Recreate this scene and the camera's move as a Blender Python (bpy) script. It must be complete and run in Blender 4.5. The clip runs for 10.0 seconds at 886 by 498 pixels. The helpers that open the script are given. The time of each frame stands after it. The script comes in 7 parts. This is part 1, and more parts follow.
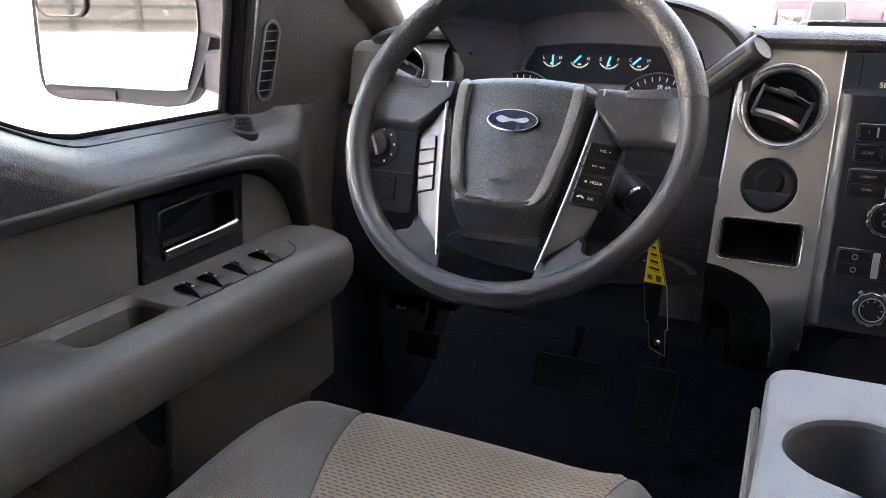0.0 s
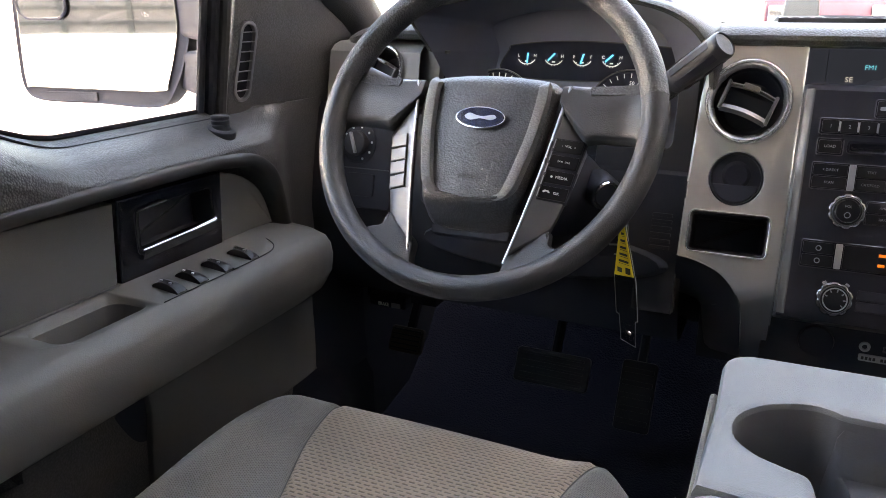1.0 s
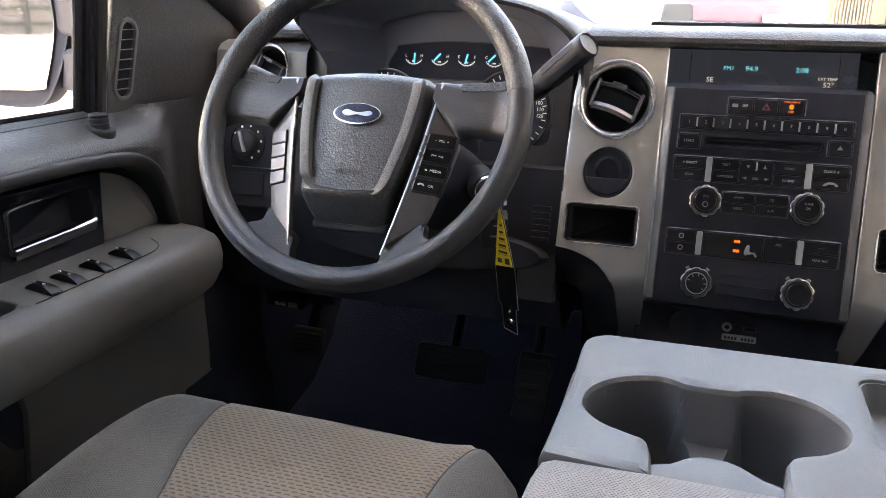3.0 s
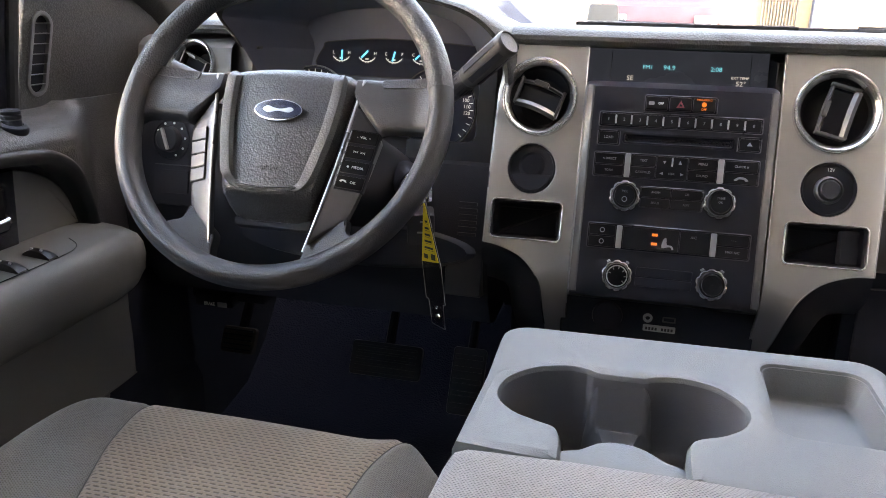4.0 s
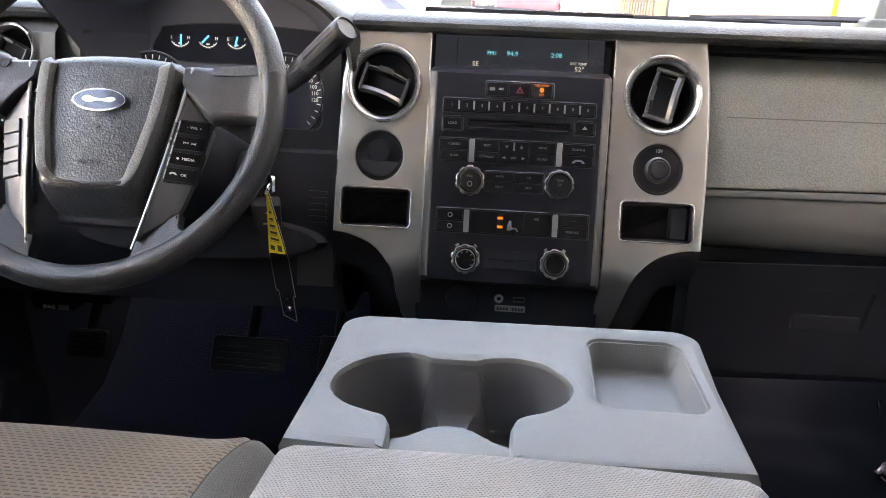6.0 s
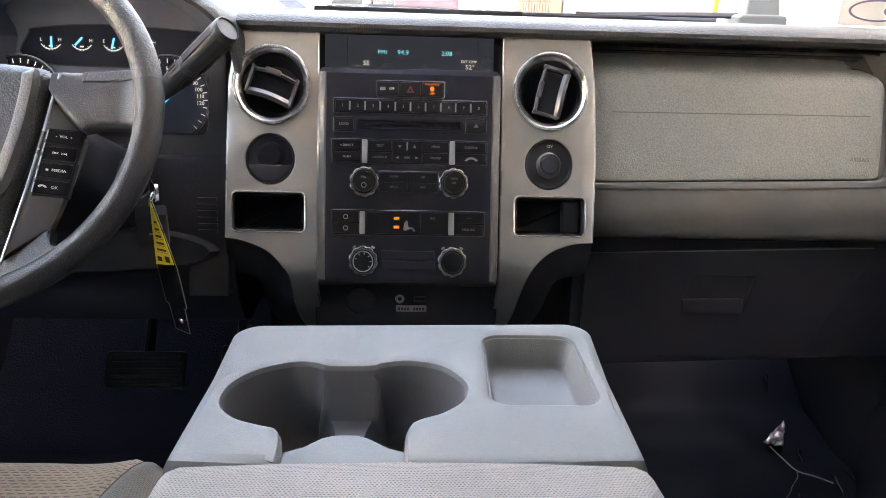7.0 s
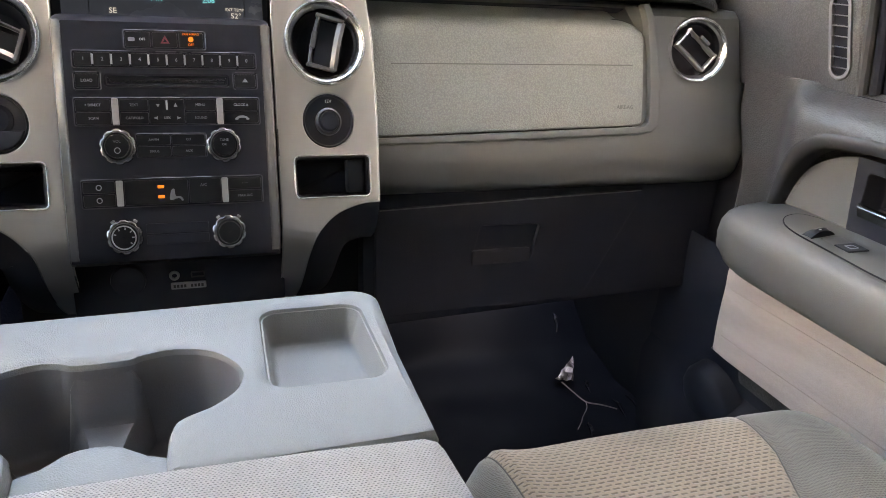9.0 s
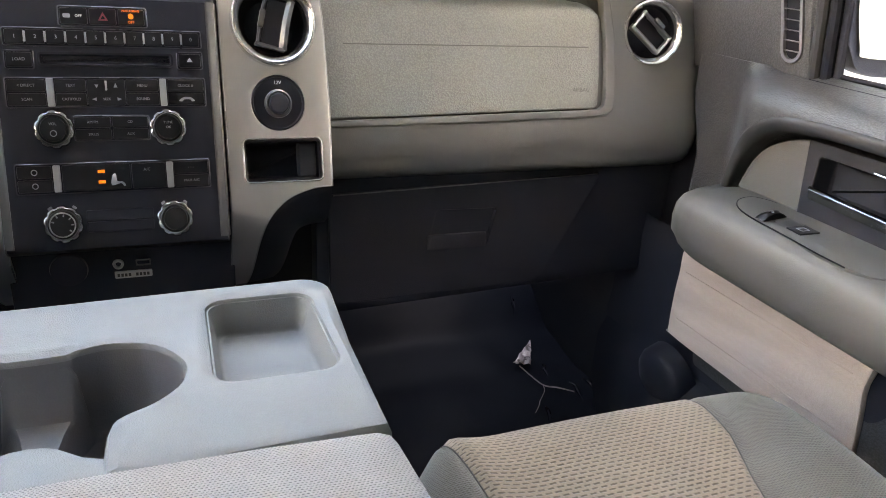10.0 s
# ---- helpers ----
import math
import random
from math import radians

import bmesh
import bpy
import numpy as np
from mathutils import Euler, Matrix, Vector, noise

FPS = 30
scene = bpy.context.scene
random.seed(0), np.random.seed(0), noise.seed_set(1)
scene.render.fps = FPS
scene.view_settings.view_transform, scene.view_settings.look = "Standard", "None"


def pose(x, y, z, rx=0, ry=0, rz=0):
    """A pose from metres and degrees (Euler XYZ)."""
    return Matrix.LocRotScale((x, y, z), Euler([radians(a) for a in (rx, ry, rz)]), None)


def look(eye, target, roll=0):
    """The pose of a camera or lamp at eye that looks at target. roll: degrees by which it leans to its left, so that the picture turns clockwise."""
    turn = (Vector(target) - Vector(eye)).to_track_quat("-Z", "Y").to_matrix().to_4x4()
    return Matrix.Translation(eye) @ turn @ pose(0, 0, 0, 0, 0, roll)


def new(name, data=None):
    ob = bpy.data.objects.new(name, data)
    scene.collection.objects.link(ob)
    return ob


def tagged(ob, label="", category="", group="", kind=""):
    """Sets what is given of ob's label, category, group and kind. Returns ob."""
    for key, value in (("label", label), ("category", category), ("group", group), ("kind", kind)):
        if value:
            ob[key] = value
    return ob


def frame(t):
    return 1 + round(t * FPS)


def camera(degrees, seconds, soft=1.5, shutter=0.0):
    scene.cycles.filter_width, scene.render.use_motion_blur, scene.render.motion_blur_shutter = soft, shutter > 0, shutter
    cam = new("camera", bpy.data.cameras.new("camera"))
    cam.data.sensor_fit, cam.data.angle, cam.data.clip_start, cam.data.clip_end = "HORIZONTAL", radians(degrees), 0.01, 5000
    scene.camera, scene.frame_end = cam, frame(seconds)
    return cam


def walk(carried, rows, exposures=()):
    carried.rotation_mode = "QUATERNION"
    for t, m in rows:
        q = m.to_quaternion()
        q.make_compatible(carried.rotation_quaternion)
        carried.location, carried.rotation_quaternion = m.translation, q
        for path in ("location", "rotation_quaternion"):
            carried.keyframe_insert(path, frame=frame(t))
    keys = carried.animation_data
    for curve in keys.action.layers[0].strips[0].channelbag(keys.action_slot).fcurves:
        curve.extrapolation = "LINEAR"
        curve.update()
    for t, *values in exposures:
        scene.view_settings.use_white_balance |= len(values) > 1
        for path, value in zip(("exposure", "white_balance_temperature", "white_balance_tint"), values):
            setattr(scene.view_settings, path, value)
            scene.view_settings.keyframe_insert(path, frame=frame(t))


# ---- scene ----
cam = camera(61.9, 10.0, soft=0.6)
EXPOSURE = 5.44
PATH = [
    (0, (-0.174, -0.954, 0.912), (-0.979, 0.765, 0.282), 0.3),
    (0.5, (-0.162, -0.957, 0.912), (-0.96, 0.764, 0.278), 0.1),
    (1, (-0.143, -0.959, 0.914), (-0.936, 0.764, 0.28), -0.2),
    (1.5, (-0.131, -0.961, 0.914), (-0.907, 0.772, 0.286), -0.5),
    (2, (-0.117, -0.965, 0.912), (-0.842, 0.791, 0.286), -0.3),
    (2.5, (-0.105, -0.965, 0.909), (-0.765, 0.816, 0.285), 0.1),
    (4, (-0.07, -0.965, 0.908), (-0.518, 0.881, 0.284), 1.3),
    (4.5, (-0.059, -0.964, 0.911), (-0.424, 0.899, 0.28), 1.5),
    (5, (-0.045, -0.959, 0.911), (-0.332, 0.913, 0.268), 2.0),
    (6.5, (-0.02, -0.952, 0.914), (-0.054, 0.937, 0.258), 1.9),
    (7, (-0.01, -0.947, 0.916), (0.094, 0.94, 0.26), 1.9),
    (7.5, (0.003, -0.935, 0.917), (0.275, 0.934, 0.261), 2.2),
    (8, (0.009, -0.918, 0.911), (0.458, 0.913, 0.242), 2.9),
    (8.5, (0.016, -0.908, 0.906), (0.566, 0.88, 0.197), 3.5),
    (9, (0.02, -0.904, 0.905), (0.638, 0.849, 0.167), 3.6),
    (9.5, (0.026, -0.895, 0.902), (0.699, 0.83, 0.147), 4.0),
    (10, (0.029, -0.89, 0.901), (0.75, 0.809, 0.129), 4.5),
]

walk(cam, [(t, look(eye, target, roll)) for t, eye, target, roll in PATH],
     exposures=[(0.0, EXPOSURE - 0.07, 9050, 16), (4.5, EXPOSURE - 0.04, 9250, 16), (7.0, EXPOSURE + 0.10, 9350, 15), (10.0, EXPOSURE + 0.23, 9600, 12)])

# ---- light: an added wall keeps the cab in shade; open sky and a sunlit lot on the driver's side ----
SUN_AZ, SUN_EL = radians(112.0), radians(42.0)   # azimuth from straight ahead, to the right positive
world = bpy.data.worlds.new("sky")
world.use_nodes = True
scene.world = world
wn = world.node_tree.nodes
wn.clear()
sky = wn.new("ShaderNodeTexSky")
sky.sky_type, sky.sun_disc = "NISHITA", False
sky.sun_elevation, sky.sun_rotation = SUN_EL, SUN_AZ
sky.dust_density, sky.air_density = 2.5, 1.0
bg = wn.new("ShaderNodeBackground")
bg.inputs["Strength"].default_value = 0.15
wo = wn.new("ShaderNodeOutputWorld")
world.node_tree.links.new(sky.outputs[0], bg.inputs[0])
world.node_tree.links.new(bg.outputs[0], wo.inputs[0])
sun_data = bpy.data.lights.new("sun", "SUN")
sun_data.energy, sun_data.angle, sun_data.color = 2.0, radians(0.6), (1.0, 0.95, 0.88)
sun = new("sun", sun_data)
to_sun = Vector((math.sin(SUN_AZ) * math.cos(SUN_EL), math.cos(SUN_AZ) * math.cos(SUN_EL), math.sin(SUN_EL)))
sun.matrix_world = look(to_sun * 20, (0, 0, 0))


# ---- materials ----
def material(name, colour, rough=0.5, metal=0.0, spread=0.12, grain=0.0, grain_size=0.002, blotch=0.15, coat=0.0,
             rough_spread=0.08, spec=0.5, stretch=(1, 1, 1), tone=0.0):
    """Procedural surface: blotches at hand size, fine speckle, and a pebble grain in the relief."""
    m = bpy.data.materials.new(name)
    m.use_nodes = True
    nt = m.node_tree
    n, l = nt.nodes, nt.links
    b = n["Principled BSDF"]
    b.inputs["Metallic"].default_value = metal
    b.inputs["Coat Weight"].default_value = coat
    b.inputs["Specular IOR Level"].default_value = spec
    tc = n.new("ShaderNodeTexCoord")
    big = n.new("ShaderNodeTexNoise")
    big.inputs["Scale"].default_value, big.inputs["Detail"].default_value = 1 / blotch, 5
    str_map = n.new("ShaderNodeMapping")
    str_map.inputs["Scale"].default_value = stretch
    l.new(tc.outputs["Object"], str_map.inputs["Vector"]), l.new(str_map.outputs[0], big.inputs["Vector"])
    fine = n.new("ShaderNodeTexNoise")
    fine.inputs["Scale"].default_value, fine.inputs["Detail"].default_value = 900, 2
    l.new(tc.outputs["Object"], fine.inputs["Vector"])
    add = n.new("ShaderNodeMath")
    add.operation = "ADD"
    l.new(big.outputs["Fac"], add.inputs[0]), l.new(fine.outputs["Fac"], add.inputs[1])
    ramp = n.new("ShaderNodeMapRange")
    ramp.inputs["From Min"].default_value, ramp.inputs["From Max"].default_value = 0.6, 1.4
    l.new(add.outputs[0], ramp.inputs["Value"])
    mix = n.new("ShaderNodeMix")
    mix.data_type = "RGBA"
    c = Vector(colour)
    mix.inputs[6].default_value = (*(c * (1 - spread)), 1)
    mix.inputs[7].default_value = (*(c * (1 + spread)), 1)
    l.new(ramp.outputs[0], mix.inputs[0])
    l.new(mix.outputs[2], b.inputs["Base Color"])
    rr = n.new("ShaderNodeMapRange")
    rr.inputs["From Min"].default_value, rr.inputs["From Max"].default_value = 0.3, 0.7
    rr.inputs["To Min"].default_value = max(0.02, rough - rough_spread)
    rr.inputs["To Max"].default_value = min(1, rough + rough_spread)
    l.new(big.outputs["Fac"], rr.inputs["Value"])
    l.new(rr.outputs[0], b.inputs["Roughness"])
    if grain > 0:
        v = n.new("ShaderNodeTexVoronoi")
        v.inputs["Scale"].default_value = 1 / grain_size
        l.new(tc.outputs["Object"], v.inputs["Vector"])
        bump = n.new("ShaderNodeBump")
        bump.inputs["Strength"].default_value, bump.inputs["Distance"].default_value = grain, grain_size * 0.4
        l.new(v.outputs["Distance"], bump.inputs["Height"])
        bump.invert = True
        l.new(bump.outputs[0], b.inputs["Normal"])
        if tone > 0:
            # shade between the pebbles put into the colour: creases darker, crowns lighter
            crease = n.new("ShaderNodeMapRange")
            crease.inputs["From Min"].default_value, crease.inputs["From Max"].default_value = 0.15, 0.70
            crease.inputs["To Min"].default_value, crease.inputs["To Max"].default_value = 1 + 0.7 * tone, 1 - tone
            l.new(v.outputs["Distance"], crease.inputs["Value"])
            scl = n.new("ShaderNodeVectorMath")
            scl.operation = "SCALE"
            l.new(mix.outputs[2], scl.inputs[0]), l.new(crease.outputs[0], scl.inputs["Scale"])
            l.new(scl.outputs[0], b.inputs["Base Color"])
    return m


def woven(name, light, dark, width, height, gap, offset=0.5, rough=0.9, relief=0.6, twist=0.0):
    """Cloth: short dark stitches, row by row, on a lighter ground, with a fine thread relief."""
    m = bpy.data.materials.new(name)
    m.use_nodes = True
    nt = m.node_tree
    n, l = nt.nodes, nt.links
    b = n["Principled BSDF"]
    b.inputs["Specular IOR Level"].default_value = 0.2
    b.inputs["Roughness"].default_value = rough
    b.inputs["Sheen Weight"].default_value = 0.15
    tc = n.new("ShaderNodeTexCoord")
    mp = n.new("ShaderNodeMapping")
    mp.inputs["Rotation"].default_value = (0, 0, twist)
    l.new(tc.outputs["Object"], mp.inputs["Vector"])
    wob = n.new("ShaderNodeTexNoise")
    wob.inputs["Scale"].default_value = 160
    l.new(tc.outputs["Object"], wob.inputs["Vector"])
    shift = n.new("ShaderNodeVectorMath")
    shift.operation = "MULTIPLY_ADD"
    shift.inputs[1].default_value = (0.0020, 0.0016, 0)
    l.new(wob.outputs["Color"], shift.inputs[0]), l.new(mp.outputs[0], shift.inputs[2])
    br = n.new("ShaderNodeTexBrick")
    br.offset = offset
    br.inputs["Scale"].default_value = 1
    br.inputs["Brick Width"].default_value, br.inputs["Row Height"].default_value = width, height
    br.inputs["Mortar Size"].default_value, br.inputs["Mortar Smooth"].default_value = gap, 0.35
    br.inputs["Color1"].default_value = (*dark, 1)
    br.inputs["Color2"].default_value = (*(Vector(dark) * 1.35), 1)
    br.inputs["Mortar"].default_value = (*light, 1)
    l.new(shift.outputs[0], br.inputs["Vector"])
    big = n.new("ShaderNodeTexNoise")
    big.inputs["Scale"].default_value, big.inputs["Detail"].default_value = 9, 6
    l.new(tc.outputs["Object"], big.inputs["Vector"])
    fine = n.new("ShaderNodeTexNoise")
    fine.inputs["Scale"].default_value, fine.inputs["Detail"].default_value = 700, 2
    l.new(tc.outputs["Object"], fine.inputs["Vector"])
    add = n.new("ShaderNodeMath")
    l.new(big.outputs["Fac"], add.inputs[0]), l.new(fine.outputs["Fac"], add.inputs[1])
    rg = n.new("ShaderNodeMapRange")
    rg.inputs["From Min"].default_value, rg.inputs["From Max"].default_value = 0.6, 1.4
    rg.inputs["To Min"].default_value, rg.inputs["To Max"].default_value = 0.75, 1.25
    l.new(add.outputs[0], rg.inputs["Value"])
    mul = n.new("ShaderNodeVectorMath")
    mul.operation = "SCALE"
    l.new(br.outputs["Color"], mul.inputs[0]), l.new(rg.outputs[0], mul.inputs["Scale"])
    l.new(mul.outputs[0], b.inputs["Base Color"])
    hsum = n.new("ShaderNodeMath")
    hsum.operation = "MULTIPLY_ADD"
    hsum.inputs[1].default_value = 0.5
    l.new(fine.outputs["Fac"], hsum.inputs[0]), l.new(br.outputs["Fac"], hsum.inputs[2])
    bump = n.new("ShaderNodeBump")
    bump.inputs["Strength"].default_value, bump.inputs["Distance"].default_value = relief, 0.0012
    l.new(hsum.outputs[0], bump.inputs["Height"])
    l.new(bump.outputs[0], b.inputs["Normal"])
    return m


def glow(name, colour, strength):
    m = bpy.data.materials.new(name)
    m.use_nodes = True
    b = m.node_tree.nodes["Principled BSDF"]
    b.inputs["Base Color"].default_value = (*(Vector(colour) * 0.3), 1)
    b.inputs["Emission Color"].default_value = (*colour, 1)
    b.inputs["Emission Strength"].default_value = strength
    return m


def clear(name, tint=(0.95, 0.97, 0.96), rough=0.0, ior=1.45):
    m = bpy.data.materials.new(name)
    m.use_nodes = True
    b = m.node_tree.nodes["Principled BSDF"]
    b.inputs["Base Color"].default_value = (*tint, 1)
    b.inputs["Transmission Weight"].default_value = 1
    b.inputs["Roughness"].default_value, b.inputs["IOR"].default_value = rough, ior
    return m


M_VINYL = material("grained_charcoal_vinyl", (0.044, 0.0425, 0.0425), 0.48, spec=0.36, grain=0.5, grain_size=0.0024, tone=0.30)
M_BAND = material("smooth_charcoal_vinyl", (0.033, 0.032, 0.032), 0.50, spec=0.24, grain=0.15, grain_size=0.0012)
M_STRIP = material("pale_grained_wheel_trim", (0.092, 0.091, 0.090), 0.5, spread=0.10, grain=0.4, grain_size=0.0020, tone=0.16)
M_PAD = material("grained_dash_pad", (0.042, 0.042, 0.041), 0.48, spec=0.24, grain=0.65, grain_size=0.0024, tone=0.24)
M_RIM = material("wheel_urethane", (0.032, 0.032, 0.033), 0.42, grain=0.7, grain_size=0.0022, spec=0.42, tone=0.32)
M_RIMSMOOTH = material("smooth_wheel_urethane", (0.025, 0.025, 0.027), 0.45, spec=0.4, grain=0.35, grain_size=0.0015)
M_PADLEATHER = material("grained_wheel_pad", (0.027, 0.027, 0.029), 0.42, grain=0.6, grain_size=0.0021, tone=0.42)
M_SPOKE = material("dark_satin_plastic", (0.043, 0.043, 0.046), 0.42)
M_BEZEL = material("satin_grey_bezel", (0.085, 0.085, 0.091), 0.40, metal=0.5, spread=0.05)
M_BLACK = material("matte_black_plastic", (0.019, 0.0195, 0.0245), 0.55, grain=0.2, grain_size=0.0015, spec=0.18)
M_GLOSS = material("gloss_black_plastic", (0.014, 0.014, 0.019), 0.16)
M_DEEP = material("deep_black_plastic", (0.024, 0.025, 0.031), 0.7, spec=0.14)
M_SLOT = material("recess_black_plastic", (0.012, 0.012, 0.016), 0.7, spec=0.08)
M_SILVER = material("brushed_silver_paint", (0.48, 0.468, 0.447), 0.36, metal=0.92, spread=0.025, rough_spread=0.03)
M_SILVERTRIM = material("satin_silver_trim", (0.34, 0.34, 0.335), 0.30, metal=0.7, spread=0.05)
M_CHROME = material("chrome", (0.80, 0.80, 0.80), 0.08, metal=1.0, spread=0.03, rough_spread=0.03)
M_STACK = material("charcoal_stack_plastic", (0.0110, 0.0116, 0.0170), 0.42, grain=0.12, grain_size=0.001, spec=0.24)
M_STACKSIDE = material("grey_metallic_side", (0.07, 0.068, 0.067), 0.35, metal=0.4)
M_BUTTON = material("button_black", (0.0062, 0.0062, 0.0078), 0.4, spec=0.2)
M_GREYTRIM = material("warm_grey_dash_plastic", (0.112, 0.112, 0.108), 0.40, spec=0.35, grain=0.12, grain_size=0.0012, spread=0.06)
M_AIRBAG = material("grained_grey_vinyl", (0.208, 0.218, 0.203), 0.42, grain=0.65, grain_size=0.0022, spread=0.08, tone=0.17)
M_ARMREST = material("grey_soft_armrest", (0.090, 0.088, 0.083), 0.58, spec=0.28, grain=0.14, grain_size=0.0016, spread=0.08)
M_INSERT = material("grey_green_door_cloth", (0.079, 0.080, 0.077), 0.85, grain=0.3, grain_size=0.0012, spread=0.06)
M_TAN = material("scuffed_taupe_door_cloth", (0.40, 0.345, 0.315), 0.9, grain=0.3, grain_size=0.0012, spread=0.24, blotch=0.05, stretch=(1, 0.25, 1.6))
M_HANDLE = material("dark_chrome_handle", (0.36, 0.36, 0.37), 0.16, metal=1.0, spread=0.05)
M_LATCH = material("dark_chrome_latch", (0.19, 0.19, 0.195), 0.20, metal=1.0, spread=0.05)
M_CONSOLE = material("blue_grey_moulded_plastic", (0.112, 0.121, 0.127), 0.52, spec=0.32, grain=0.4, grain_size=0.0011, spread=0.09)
# the tray's plastic again, darkened to stand for shade inside the cup wells
M_CUP = material("shaded_cup_plastic", (0.054, 0.056, 0.064), 0.5, grain=0.15, grain_size=0.0012)
M_KEYGREY = material("grey_key_plastic", (0.105, 0.105, 0.110), 0.42, metal=0.4)
M_CARPET = material("black_carpet", (0.013, 0.0138, 0.021), 0.95, grain=0.9, grain_size=0.004, spec=0.1)
M_HEADLINER = material("grey_headliner", (0.60, 0.605, 0.61), 0.9, grain=0.2, grain_size=0.002)
M_SEATWEAVE = woven("stitched_seat_cloth", (0.190, 0.153, 0.118), (0.080, 0.064, 0.050), 0.0098, 0.0052, 0.0019)
M_BOLSTER = woven("ribbed_bolster_cloth", (0.112, 0.106, 0.094), (0.062, 0.059, 0.052), 0.0032, 0.0022, 0.0006, relief=0.5, twist=0.5)
M_NET = woven("open_mesh_cloth", (0.205, 0.203, 0.204), (0.070, 0.070, 0.075), 0.0025, 0.0019, 0.0007, relief=0.7)
M_PIPING = material("seam_thread", (0.05, 0.048, 0.045), 0.8)
M_YELLOW = material("yellow_card", (0.72, 0.53, 0.03), 0.5, spread=0.06)
M_CLEARPLASTIC = clear("clear_tag_plastic", (0.93, 0.92, 0.88), 0.08, 1.3)
M_GLASS = clear("window_glass")
M_MIRROR = material("mirror_glass", (0.50, 0.54, 0.52), 0.02, metal=1.0, spread=0.01, rough_spread=0.015)
M_BLUE = material("blue_enamel", (0.006, 0.011, 0.045), 0.2, coat=0.5)
M_WHITEPRINT = material("white_print", (0.75, 0.75, 0.73), 0.5, spread=0.03)
M_GREYPRINT = material("grey_print", (0.22, 0.22, 0.23), 0.5, spread=0.03)
M_DARKPRINT = material("dark_print", (0.02, 0.02, 0.02), 0.5, spread=0.03)
M_CYAN = glow("cyan_display_light", (0.12, 0.72, 1.0), 0.027)
M_NEEDLE = glow("blue_needle_light", (0.03, 0.50, 1.0), 0.058)
M_ORANGE = glow("orange_indicator_light", (1.0, 0.22, 0.01), 0.022)
M_WHITEGLOW = glow("white_dial_light", (0.9, 0.95, 1.0), 0.016)
M_REDPRINT = material("red_print", (0.19, 0.022, 0.030), 0.5)


# ---- builders ----
WHERE = {}


def thing(name, at, label, category, group="", kind=""):
    ob = new(name)
    ob.empty_display_size = 0.05
    ob.location = at
    WHERE[ob.name] = Vector(at)
    return tagged(ob, label, category, group, kind)


def finish(bm, mat, name, sharp=34):
    bmesh.ops.remove_doubles(bm, verts=bm.verts, dist=1e-6)
    bmesh.ops.recalc_face_normals(bm, faces=bm.faces)
    for f in bm.faces:
        f.smooth = True
    lim = radians(sharp)
    for e in bm.edges:
        e.smooth = len(e.link_faces) == 2 and e.calc_face_angle(0) < lim
    bm.normal_update()
    bm.faces.index_update()
    # normals weighted by face size, so that large faces stay flat beside small rounded edges
    fan = {}
    for v in bm.verts:
        left = set(v.link_faces)
        while left:
            group, todo = [], [left.pop()]
            while todo:
                f = todo.pop()
                group.append(f)
                for e in f.edges:
                    if e.smooth and v in e.verts:
                        for g in e.link_faces:
                            if g in left:
                                left.discard(g)
                                todo.append(g)
            n = Vector()
            for f in group:
                n += f.normal * f.calc_area()
            n = n.normalized() if n.length > 0 else Vector((0, 0, 1))
            for f in group:
                fan[f.index, v] = n
    split = [fan[f.index, lp.vert] for f in bm.faces for lp in f.loops]
    me = bpy.data.meshes.new(name)
    bm.to_mesh(me)
    bm.free()
    me.normals_split_custom_set(split)
    for m in mat if isinstance(mat, (list, tuple)) else [mat]:
        me.materials.append(m)
    return me


def part(name, bm, mat, parent=None, label="", sharp=34):
    """Links a bmesh, given in world metres, as one mesh object under a thing or under a part."""
    me = finish(bm, mat, name, sharp)
    co = np.empty(len(me.vertices) * 3)
    me.vertices.foreach_get("co", co)
    co = co.reshape(-1, 3)
    mid = Vector(((co.min(0) + co.max(0)) / 2).tolist())
    me.transform(Matrix.Translation(-mid))
    ob = new(name, me)
    ob.parent = parent
    ob.location = mid - (WHERE[parent.name] if parent else Vector())
    WHERE[ob.name] = mid
    if label:
        ob["label"] = label
    return ob


def bool_cut(ob, cutter):
    """Takes the cutter, a closed bmesh in world metres, out of an object's mesh."""
    bmesh.ops.recalc_face_normals(cutter, faces=cutter.faces)
    me = bpy.data.meshes.new("cutter")
    cutter.to_mesh(me)
    cutter.free()
    me.transform(Matrix.Translation(-WHERE[ob.name]))
    tool, body = bpy.data.objects.new("cutter", me), bpy.data.objects.new("body", ob.data)
    scene.collection.objects.link(tool), scene.collection.objects.link(body)
    mod = body.modifiers.new("cut", "BOOLEAN")
    mod.operation, mod.object, mod.solver = "DIFFERENCE", tool, "EXACT"
    out = bpy.data.meshes.new_from_object(body.evaluated_get(bpy.context.evaluated_depsgraph_get()))
    bpy.data.objects.remove(body), bpy.data.objects.remove(tool)
    ob.data = out
    return ob


def solo(name, bm, mat, label, category, group="", kind="", sharp=34):
    return tagged(part(name, bm, mat, None, sharp=sharp), label, category, group, kind)


def flat(u, v, w=0.0):
    return Vector((u, v, w))


def slope_map(y0, z0, k):
    """Maps (x, z, out) onto a face leaning by k: out points to the cabin."""
    s = math.sqrt(1 + k * k)
    return lambda u, v, w=0.0: Vector((u, y0 + k * (v - z0) - w / s, v + w * k / s))


def frame_map(centre, x_axis, y_axis):
    c, a, b = Vector(centre), Vector(x_axis).normalized(), Vector(y_axis).normalized()
    n = a.cross(b)
    return lambda u, v, w=0.0: c + a * u + b * v + n * w


